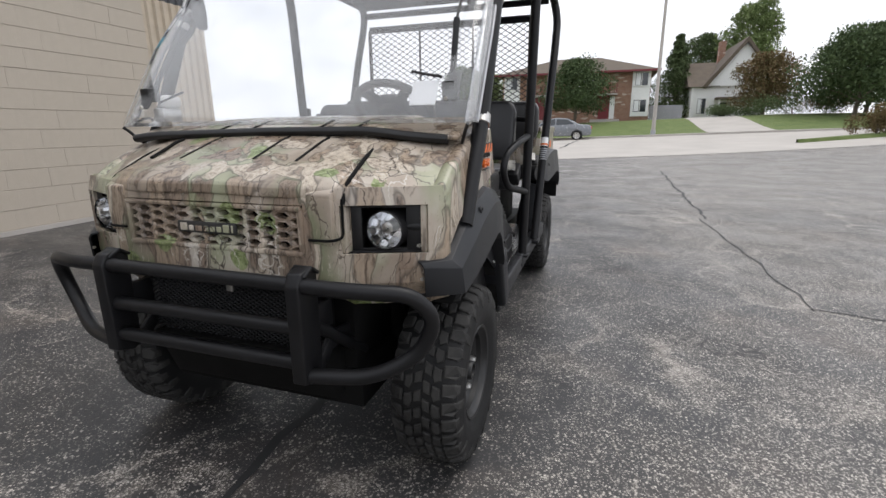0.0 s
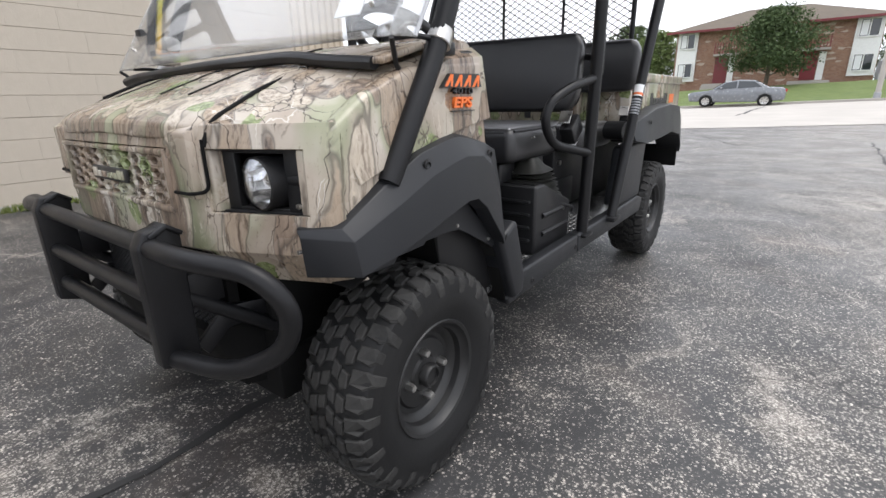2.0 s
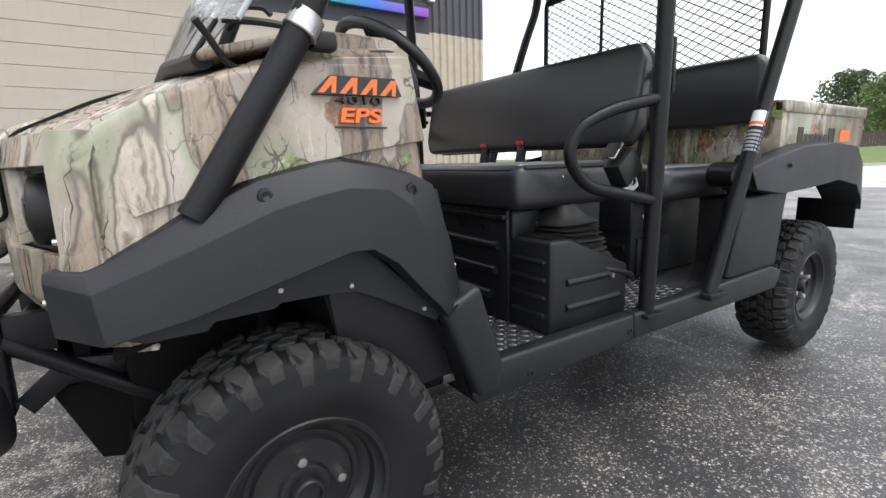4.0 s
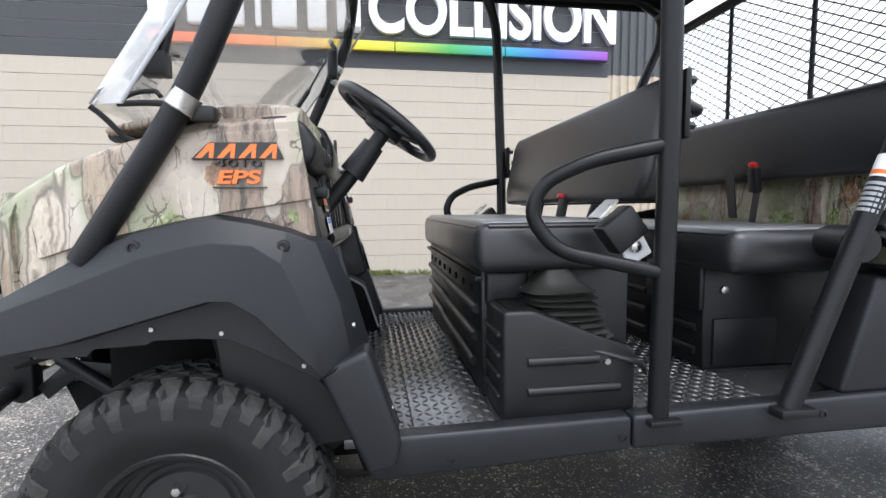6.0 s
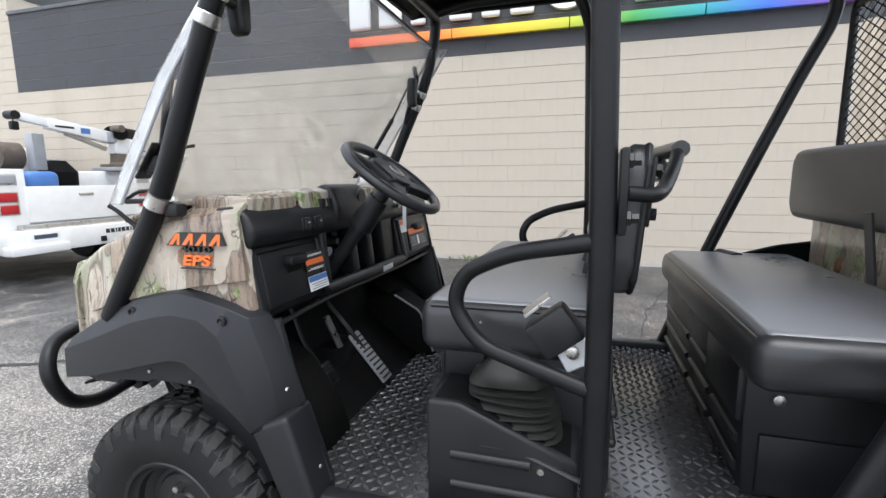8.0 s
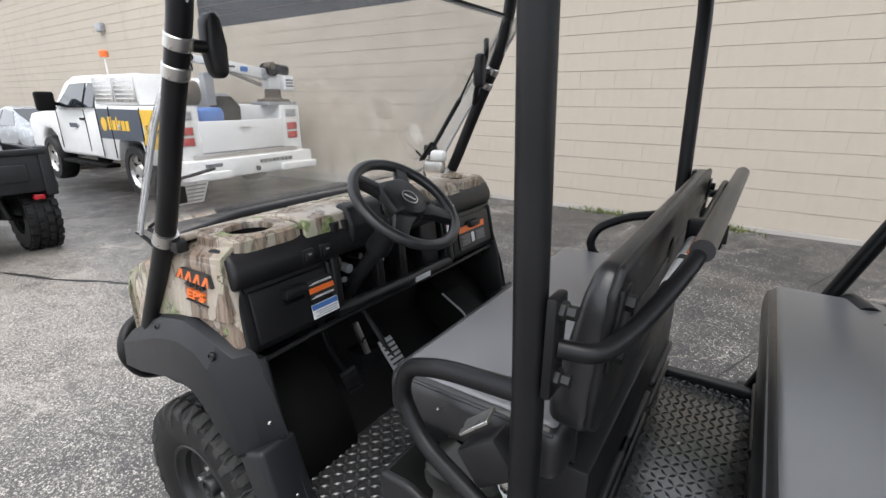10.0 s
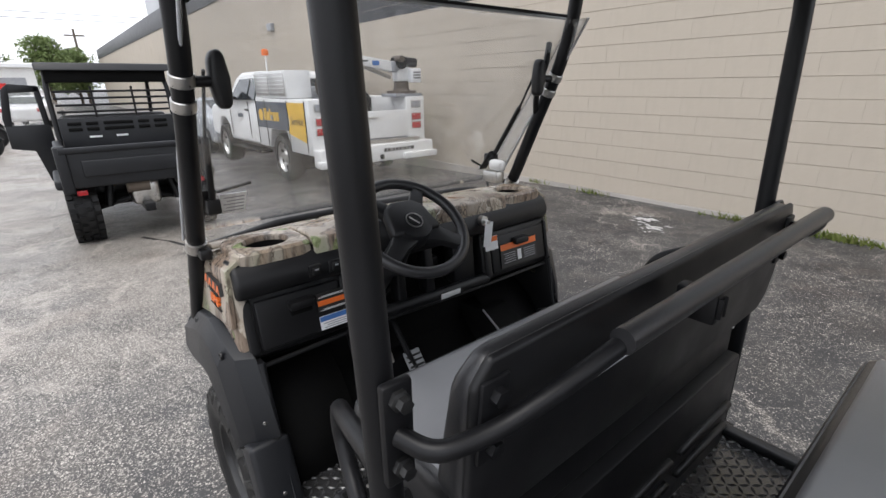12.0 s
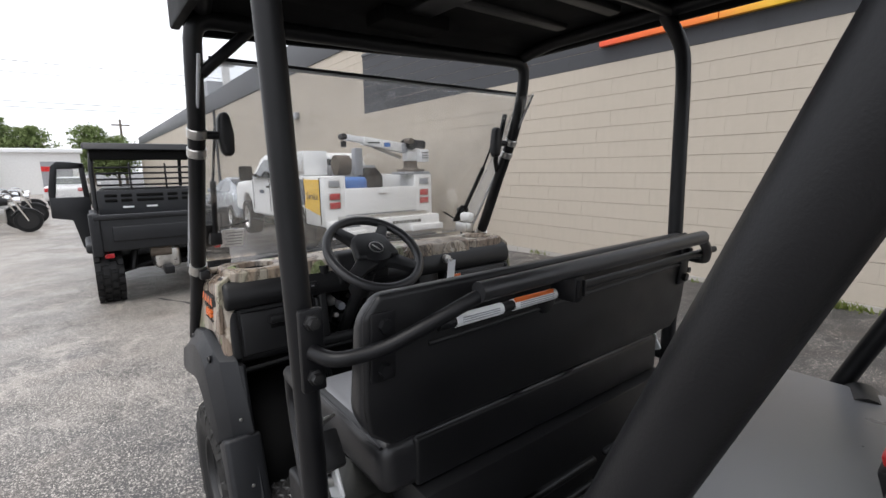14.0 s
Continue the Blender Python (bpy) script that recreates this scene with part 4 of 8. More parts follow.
def build_front_fender(s):
    """Moulded fender: a sloping shoulder with two bolts, a flat face below its crease, and a turned-in lip."""
    st = [((0.530, -0.292, 0.716), (0.543, -0.303, 0.714), (0.551, -0.304, 0.702), (0.553, -0.300, 0.628), (0.530, -0.280, 0.624)),
          ((0.560, -0.245, 0.726), (0.604, -0.253, 0.715), (0.630, -0.249, 0.694), (0.637, -0.243, 0.627), (0.600, -0.230, 0.621)),
          ((0.570, -0.130, 0.793), (0.609, -0.131, 0.781), (0.634, -0.130, 0.738), (0.642, -0.145, 0.644), (0.604, -0.140, 0.637)),
          ((0.573, -0.035, 0.836), (0.611, -0.036, 0.824), (0.636, -0.025, 0.780), (0.645, -0.060, 0.667), (0.606, -0.060, 0.660)),
          ((0.575, 0.050, 0.855), (0.613, 0.050, 0.843), (0.638, 0.045, 0.798), (0.647, 0.030, 0.692), (0.608, 0.030, 0.685)),
          ((0.575, 0.088, 0.860), (0.613, 0.088, 0.848), (0.638, 0.092, 0.806), (0.648, 0.085, 0.707), (0.608, 0.085, 0.700)),
          ((0.575, 0.150, 0.850), (0.613, 0.150, 0.838), (0.638, 0.160, 0.800), (0.648, 0.122, 0.706), (0.608, 0.122, 0.699)),
          ((0.572, 0.225, 0.831), (0.612, 0.213, 0.822), (0.637, 0.206, 0.768), (0.646, 0.165, 0.677), (0.606, 0.165, 0.670)),
          ((0.562, 0.285, 0.803), (0.606, 0.262, 0.803), (0.635, 0.236, 0.700), (0.643, 0.220, 0.615), (0.604, 0.220, 0.608)),
          ((0.555, 0.328, 0.700), (0.603, 0.302, 0.690), (0.632, 0.262, 0.640), (0.640, 0.250, 0.585), (0.602, 0.250, 0.578)),
          ((0.550, 0.354, 0.605), (0.600, 0.320, 0.590), (0.628, 0.286, 0.572), (0.636, 0.270, 0.560), (0.600, 0.270, 0.553))]
    fen = part("front_fender", grid([mirror_pts(r, s) for r in st]), PLASTIC, UTV, "black textured plastic front fender")
    thick(fen, 0.006, 0.011, -1.0 if s > 0 else 1.0, 4, 14)
    flap = [(0.262, 0.566), (0.352, 0.606), (0.412, 0.425), (0.402, 0.372), (0.350, 0.362)]
    part("fender_flap", prism(flap, "x", min(s * 0.53, s * 0.630), max(s * 0.53, s * 0.630), 0.014, 4), PLASTIC, fen)
    part("flap_joint", bar(mirror_pts([(0.632, 0.268, 0.559), (0.626, 0.300, 0.575), (0.60, 0.335, 0.592), (0.555, 0.352, 0.602)], s), 0.003, 6, 0.02), DARK, fen)
    for y, z in ((-0.033, 0.801), (0.209, 0.798)):
        part("fender_bolt", lathe([(0.0115, 0.0), (0.0105, 0.004), (0.0065, 0.005), (0.006, 0.002)], 16, "x", (0.622 if s > 0 else -0.627, y, z)), TRIM, fen)
    part("fender_screw", lathe([(0.004, -0.004), (0.004, 0.003)], 8, "y", (s * 0.545, -0.302, 0.675)), STEEL, fen)
    for y, z in ((0.315, 0.640), (0.352, 0.560), (0.385, 0.47)):
        part("flap_screw", lathe([(0.006, 0.0), (0.005, 0.005), (0.002, 0.006)], 8, "y", (s * 0.575, y + 0.008, z)), STEEL, fen)
    # grey inner skirt hanging below the face, then the dark well behind it
    skirt = [(-0.235, 0.625), (-0.10, 0.655), (0.02, 0.690), (0.085, 0.705), (0.125, 0.704), (0.22, 0.612), (0.275, 0.556), (0.262, 0.545), (0.15, 0.608), (0.105, 0.630), (0.05, 0.634), (-0.02, 0.634), (-0.03, 0.627), (-0.115, 0.624), (-0.125, 0.612), (-0.20, 0.612)]
    part("inner_skirt", prism(skirt, "x", min(s * 0.598, s * 0.604), max(s * 0.598, s * 0.604), 0.001, 1), PLASTIC, fen)
    for y, z in ((-0.02, 0.655), (0.095, 0.643), (0.235, 0.575)):
        part("skirt_screw", lathe([(0.005, 0.0), (0.004, 0.004)], 8, "x", (s * 0.6045 if s > 0 else -0.6085, y, z)), STEEL, fen)
    rows = [[(s * x, y, z) for x in (0.31, 0.60)] for y, z in ((-0.24, 0.60), (-0.12, 0.635), (0.0, 0.665), (0.12, 0.675), (0.22, 0.61), (0.30, 0.50), (0.345, 0.36))]
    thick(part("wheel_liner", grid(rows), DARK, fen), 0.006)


build_front_fender(1)
build_front_fender(-1)


def build_wheel():
    """One wheel, outer face towards +x, centre at the origin."""
    w = part("wheel", lathe([(0.012, -0.02), (0.012, 0.03)], 8, "x"), DARK, UTV)
    prof = [(0.140, -0.105), (0.175, -0.125), (0.225, -0.130), (0.255, -0.120), (0.266, -0.095), (0.268, -0.04), (0.268, 0.04), (0.266, 0.095), (0.255, 0.120), (0.225, 0.130), (0.218, 0.129), (0.214, 0.131), (0.175, 0.125), (0.140, 0.105), (0.136, 0.09)]
    part("tyre", lathe(prof, 48, "x", hollow=True), RUBBER, w, "knobbly black off-road tyre")
    lugs = bmesh.new()
    n = 34
    step = 2 * math.pi / n

    def lug(t, outline, tall, r_of):
        """One tread block: an outline of (across, round) on the tyre, raised with chamfered sides."""
        cx, ct = sum(p[0] for p in outline) / len(outline), sum(p[1] for p in outline) / len(outline)
        rings = []
        for lift, shrink in ((-0.012, 1.04), (tall * 0.7, 1.0), (tall, 0.84)):
            ring = []
            for u, v in outline:
                uu, vv = cx + (u - cx) * shrink, ct + (v - ct) * shrink
                r, ang = r_of(uu) + lift, t + vv * step
                ring.append(lugs.verts.new((uu, r * math.cos(ang), r * math.sin(ang))))
            rings.append(ring)
        for lo, hi in zip(rings, rings[1:]):
            for k in range(len(outline)):
                lugs.faces.new((lo[k], lo[(k + 1) % len(outline)], hi[(k + 1) % len(outline)], hi[k]))
        lugs.faces.new(rings[-1])

    def crown_r(u):
        a = abs(u)
        return 0.2685 if a < 0.07 else 0.2685 - 0.013 * ((a - 0.07) / 0.05) ** 2 if a < 0.12 else 0.2555 - (a - 0.12) * 2.2

    for i in range(n):
        t = i * step
        for sd in (1, -1):
            o = 0.0 if sd > 0 else 0.5
            long_ = i % 2 == 0
            # shoulder block wraps on to the side wall, long and short in turn
            lug(t, [(sd * u, v + o) for u, v in ((0.072, 0.16), (0.112, 0.08), (0.131 if long_ else 0.125, 0.16), (0.131 if long_ else 0.125, 0.62), (0.112, 0.86), (0.072, 0.78))], 0.0072, crown_r)
            lug(t, [(sd * u, v + o) for u, v in ((0.038, 0.30), (0.064, 0.42), (0.066, 0.98), (0.044, 1.12), (0.034, 0.74))], 0.0072, crown_r)
            lug(t, [(sd * u, v + o) for u, v in ((0.003, 0.05), (0.028, 0.22), (0.030, 0.80), (0.004, 0.68))], 0.0072, crown_r)
    tagged(part("tread", lugs, KNOB, w, smooth=False), "worn blocky tread", kind="stuff")
    part("rim", lathe([(0.150, 0.108), (0.146, 0.114), (0.138, 0.110), (0.132, 0.092), (0.124, 0.086), (0.121, 0.066), (0.112, 0.060), (0.104, 0.046), (0.094, 0.044), (0.088, 0.052), (0.048, 0.056), (0.044, 0.064), (0.036, 0.066), (0.005, 0.064)], 40, "x", hollow=True), RIMBLK, w, "black pressed steel rim")
    part("hub_cap", lathe([(0.030, 0.05), (0.030, 0.088), (0.026, 0.094), (0.022, 0.094), (0.021, 0.086), (0.004, 0.086)], 20, "x"), RIMBLK, w)
    for i in range(4):
        a = radians(5 + 90 * i)
        part("lug_nut", lathe([(0.0115, 0.0), (0.0115, 0.018), (0.0085, 0.028), (0.003, 0.029)], 6, "x", (0.054, 0.062 * math.cos(a), 0.062 * math.sin(a))), STEEL, w)
    part("inner_dish", lathe([(0.135, -0.10), (0.135, 0.0)], 24, "x"), DARK, w)
    for ob in [w] + list(w.children_recursive):
        for v in ob.data.vertices:
            v.co.x *= 0.78
    return w


def place_wheels():
    w = build_wheel()
    w.matrix_basis = pose(0.522, 0, 0.280)
    for x, y, rz in ((-0.522, 0, 180), (0.50, 2.15, 0), (-0.50, 2.15, 180)):
        copy_thing(w, pose(x, y, 0.282, 22 if rz == 0 else -15, 0, rz))
    for y in (0, 2.15):
        part("axle", bar([(-0.45, y, 0.285), (0.45, y, 0.285)], 0.03, 10), DARK, UTV)
    for s in (-1, 1):
        part("suspension_arm", bar([(s * 0.18, -0.05, 0.33), (s * 0.42, 0, 0.26)], 0.02, 8), DARK, UTV)
        part("spring", bar([(s * 0.36, 0.02, 0.28), (s * 0.28, 0.02, 0.62)], 0.032, 10), DARK, UTV)


place_wheels()


# ---- cabin floor, sills, chassis ----
def build_floor():
    floor = part("floor_pan", boxed((-0.565, 0.30, 0.385), (0.565, 1.75, 0.405), 0.003), TREAD, UTV, "black diamond tread floor plate")
    verts, faces = [], []
    p = 0.0245
    for i in range(46):
        for j in range(45):
            x, y = -0.55 + i * p, 0.33 + j * p * 0.88
            if y > 1.29 or (0.62 < y < 0.95 and x < 0.30) or (abs(y - 0.64) < 0.015):
                continue
            a = radians(45 if (i + j) % 2 else -45)
            c, s = math.cos(a), math.sin(a)
            n = len(verts)
            for u, v, z in ((-0.0135, 0, 0), (0, -0.0048, 0), (0.0135, 0, 0), (0, 0.0048, 0), (-0.006, 0, 0.0032), (0.006, 0, 0.0032)):
                verts.append((x + u * c - v * s, y + u * s + v * c, 0.405 + z))
            faces += [(n, n + 1, n + 4), (n + 1, n + 2, n + 5), (n + 1, n + 5, n + 4), (n + 2, n + 3, n + 5), (n + 3, n, n + 4), (n + 3, n + 4, n + 5)]
    me = bpy.data.meshes.new("tread_pattern")
    me.from_pydata(verts, [], faces)
    me.materials.append(BARSHEEN)
    tp = new("tread_pattern", me)
    tp.parent = floor
    tagged(tp, "raised diamond tread bars", kind="stuff")
    for y in (0.44, 0.905):
        part("plate_joint", boxed((-0.56, y, 0.405), (0.56, y + 0.003, 0.4065), 0), DARK, floor)
    for x, y in ((0.1, 0.45), (0.1, 0.49), (-0.3, 0.45), (-0.2, 1.1), (0.3, 1.1)):
        part("floor_rivet", lathe([(0.006, 0.0), (0.004, 0.004)], 8, "z", (x, y, 0.405)), STEEL, floor)
    for s in (-1, 1):
        a, b = min(s * 0.56, s * 0.605), max(s * 0.56, s * 0.605)
        f = part("sill_panel", prism([(0.345, 0.36), (0.405, 0.422), (0.895, 0.425), (0.895, 0.352), (0.36, 0.335)], "x", a, b, 0.009, 3), PLASTIC, UTV, "black plastic sill panel")
        r = part("sill_panel", prism([(0.899, 0.425), (1.72, 0.435), (1.80, 0.41), (1.76, 0.345), (0.899, 0.352)], "x", a, b, 0.009, 3), PLASTIC, UTV, "black plastic sill panel")
        for ob, y, z in ((f, 0.51, 0.366), (f, 0.875, 0.382), (r, 1.36, 0.395)):
            part("sill_bolt", lathe([(0.011, 0.0), (0.010, 0.004), (0.006, 0.0045), (0.006, 0.001)], 12, "x", (0.603 if s > 0 else -0.609, y, z)), TRIM, ob)
    part("chassis", boxed((-0.34, -0.25, 0.25), (0.34, 2.6, 0.37), 0.01), DARK, UTV)
    part("engine_block", boxed((-0.30, 1.45, 0.30), (0.30, 2.35, 0.66), 0.02), DARK, UTV)
    part("front_bulkhead", boxed((-0.32, -0.24, 0.36), (0.32, 0.02, 0.86), 0.01), DARK, UTV)
    part("toe_board", prism([(0.02, 0.80), (0.05, 0.80), (0.12, 0.56), (0.31, 0.405), (0.28, 0.385), (0.08, 0.54)], "x", -0.56, 0.56, 0.003), DARK, UTV)
    for s in (-1, 1):
        part("footwell_side", prism([(0.05, 0.78), (0.295, 0.79), (0.335, 0.62), (0.41, 0.41), (0.10, 0.39)], "x", min(s * 0.545, s * 0.562), max(s * 0.545, s * 0.562), 0.003), TRIM, UTV)
        part("edge_trim", bar([(s * 0.553, 0.295, 0.79), (s * 0.553, 0.335, 0.62), (s * 0.553, 0.405, 0.425)], 0.009, 8, 0.03), PLASTIC, UTV)
    part("footwell_hump", prism([(0.06, 0.405), (0.06, 0.62), (0.23, 0.635), (0.335, 0.575), (0.385, 0.42), (0.385, 0.405)], "x", -0.40, -0.27, 0.008), DARK, UTV)
    part("hump_edge", bar([(-0.27, 0.23, 0.637), (-0.27, 0.335, 0.577), (-0.27, 0.385, 0.42)], 0.004, 6, 0.02), GREYP, UTV)


build_floor()


# ---- seats ----
def cushion(lo, hi, r, m=None):
    """A padded block with a soft crown and a stitched edge."""
    bm = bmesh.new()
    box(bm, lo, hi, r, 4, m)
    return bm


def build_front_seat():
    base = part("seat_base", prism([(0.625, 0.405), (0.618, 0.715), (1.0, 0.715), (1.0, 0.405)], "x", -0.52, 0.40, 0.008, 2), TRIM, UTV, "black moulded seat box with pressed ribs")
    for z0, z1, x0, x1 in ((0.495, 0.475, -0.49, 0.34), (0.560, 0.545, -0.49, 0.36), (0.625, 0.615, -0.49, 0.37)):
        part("pressed_rib", bar([(x0, 0.617, z0), (-0.16, 0.617, z0 - 0.002), (-0.12, 0.617, z1 + 0.006), (x1, 0.617, z1)], 0.0125, 10, 0.04), TRIM, base)
    part("box_flange", boxed((-0.52, 0.604, 0.688), (0.40, 0.626, 0.702), 0.004), TRIM, base)
    for k in range(8):
        part("flange_slot", boxed((-0.47 + k * 0.11, 0.6135, 0.650), (-0.455 + k * 0.11, 0.619, 0.668), 0.001, 1), DARK, base)
    for x in (-0.34, 0.0, 0.22):
        for z in (0.50, 0.57):
            part("pressed_rib", boxed((x - 0.15, 0.990, z - 0.011), (x + 0.15, 1.016, z + 0.011), 0.010, 3), TRIM, base)
    seat = part("seat_cushion", cushion((-0.525, 0.592, 0.715), (0.475, 0.968, 0.832), 0.034), VINYL, UTV, "black vinyl bench seat cushion")
    part("seam_piping", bar([(0.468, 0.62, 0.822), (0.468, 0.95, 0.822)], 0.004, 6), VINYL, seat)
    part("seam_piping", bar([(-0.49, 0.60, 0.818), (0.44, 0.60, 0.818)], 0.004, 6), VINYL, seat)
    # thin sheet added over the black cushion to carry the painted sheen
    part("seat_top_panel", boxed((-0.508, 0.609, 0.80), (0.458, 0.952, 0.8355), 0.018, 4), SEATTOP, seat, "black vinyl cushion top with sky sheen in its grey colour")
    # backrest leans back a little
    def wedge(bm, y0, k):
        """Thins a pad towards its top."""
        for v in bm.verts:
            v.co.y = y0 + (v.co.y - y0) * (1 - k * max(0.0, min(1.0, (v.co.z - 0.88) / 0.29)))
        return bm
    pad = prism([(-0.535, 0.93), (-0.505, 0.875), (0.505, 0.875), (0.535, 0.93), (0.535, 1.108), (0.505, 1.148), (-0.51, 1.152), (-0.535, 1.118)], "y", 0.946, 1.016, 0.020, 4)
    back = part("backrest", wedge(pad, 1.014, 0.55), VINYL, UTV, "black vinyl bench backrest with a plastic shell")
    back.matrix_basis = pose(0, 1.0, 0.87, -4, 0, 0) @ pose(0, -1.0, -0.87)
    part("back_shell", prism([(-0.534, 0.955), (-0.525, 0.905), (-0.485, 0.872), (0.485, 0.872), (0.525, 0.905), (0.534, 0.955), (0.534, 1.116), (0.508, 1.151), (-0.511, 1.156), (-0.534, 1.125)], "y", 1.006, 1.0205, 0.008, 3), TRIM, back)
    for x in (0.503, -0.503):
        for z in (1.027, 1.104):
            part("hinge_bolt", lathe([(0.012, 1.026), (0.012, 1.038), (0.004, 1.039)], 6, "y", (x, 0, z)), TUBE, back)
    part("hinge_plate", boxed((0.480, 1.019, 1.005), (0.526, 1.027, 1.126), 0.007), TUBE, back)
    part("hinge_plate", boxed((-0.526, 1.019, 1.005), (-0.480, 1.027, 1.126), 0.007), TUBE, back)
    part("shell_crease", bar([(0.41, 1.019, 1.046), (-0.51, 1.019, 1.066)], 0.0055, 8), TRIM, back)
    part("clip_boss", lathe([(0.030, 1.016), (0.026, 1.024), (0.018, 1.027), (0.004, 1.028)], 18, "y", (0.10, 0, 1.065)), TRIM, back)
    part("cushion_pan", boxed((-0.50, 0.955, 0.722), (0.40, 0.973, 0.826), 0.007, 3), TRIM, seat)
    # storage bin with ribs beside the seat box
    bin_ = part("side_bin", prism([(0.632, 0.405), (0.632, 0.645), (0.70, 0.645), (0.935, 0.55), (0.935, 0.405)], "x", 0.395, 0.548, 0.010, 3), TRIM, UTV, "black plastic side bin with two raised ribs")
    part("bin_mouth", prism([(0.648, 0.60), (0.648, 0.648), (0.70, 0.648), (0.92, 0.558), (0.92, 0.51)], "x", 0.412, 0.533), DARK, bin_)
    for z, y0, y1 in ((0.535, 0.685, 0.845), (0.47, 0.685, 0.895)):
        part("bin_rib", bar([(0.548, y0, z), (0.548, y1, z)], 0.010, 10), TRIM, bin_)
    part("bin_bolt", lathe([(0.007, 0.0), (0.007, 0.006)], 8, "x", (0.548, 0.865, 0.528)), STEEL, bin_)
    for k in range(4):
        part("front_rib", boxed((0.41, 0.622, 0.45 + k * 0.045), (0.53, 0.636, 0.462 + k * 0.045), 0.005), TRIM, bin_)
    neck = part("bin_neck", prism([(0.628, 0.63), (0.628, 0.715), (0.735, 0.715), (0.735, 0.63)], "x", 0.30, 0.415, 0.012, 3), TRIM, UTV)
    part("neck_bolt", lathe([(0.006, 0.0), (0.006, 0.005)], 8, "x", (0.413, 0.715, 0.67)), STEEL, neck)
    # gear lever with a folded rubber boot
    lev = part("gear_lever", bar([(0.436, 0.806, 0.62), (0.443, 0.786, 0.724), (0.4595, 0.741, 0.784)], 0.0130, 12, 0.03), TUBE, UTV, "black gear lever in a folded rubber boot")
    part("lever_tip", bar([(0.459, 0.742, 0.782), (0.4645, 0.727, 0.800)], 0.0095, 10), STEEL, lev)
    part("lever_pin", bar([(0.488, 0.733, 0.797), (0.461, 0.737, 0.789), (0.436, 0.742, 0.783)], 0.0026, 6), STEEL, lev)
    fr = random.Random(12)
    # bellows: wide and narrow folds in turn, each a little askew, drawn in to the lever at the top
    rings = []
    for i in range(21):
        f = i / 20
        k = (1.0 - 0.18 * f) * (1.0 if i % 2 == 0 else 0.72) if i < 17 else 0.66 - 0.13 * (i - 17)
        cx, cy, z = 0.466 - 0.022 * f, 0.806 - 0.022 * f, 0.562 + 0.0068 * i + (0.006 * (i - 16) if i > 16 else 0)
        tx, ty, ph = fr.uniform(-0.05, 0.05), fr.uniform(-0.05, 0.05), fr.uniform(0, 6.28)
        ring = []
        for j in range(36):
            c, d = math.cos(2 * math.pi * j / 36), math.sin(2 * math.pi * j / 36)
            q = (abs(c) ** 4 + abs(d) ** 4) ** -0.25 * (1 + 0.035 * math.sin(3 * math.atan2(d, c) + ph))
            ring.append((cx + 0.084 * k * q * c, cy + 0.098 * k * q * d, z + 0.084 * k * (tx * c + ty * d)))
        rings.append(ring)
    part("boot", grid(rings, True), BOOT, lev, "folded dusty black rubber boot")
    part("strap", bar([(0.53, 0.74, 0.58), (0.545, 0.86, 0.545), (0.555, 0.945, 0.52), (0.55, 0.955, 0.50)], 0.006, 8, 0.03), VINYL, lev)


build_front_seat()


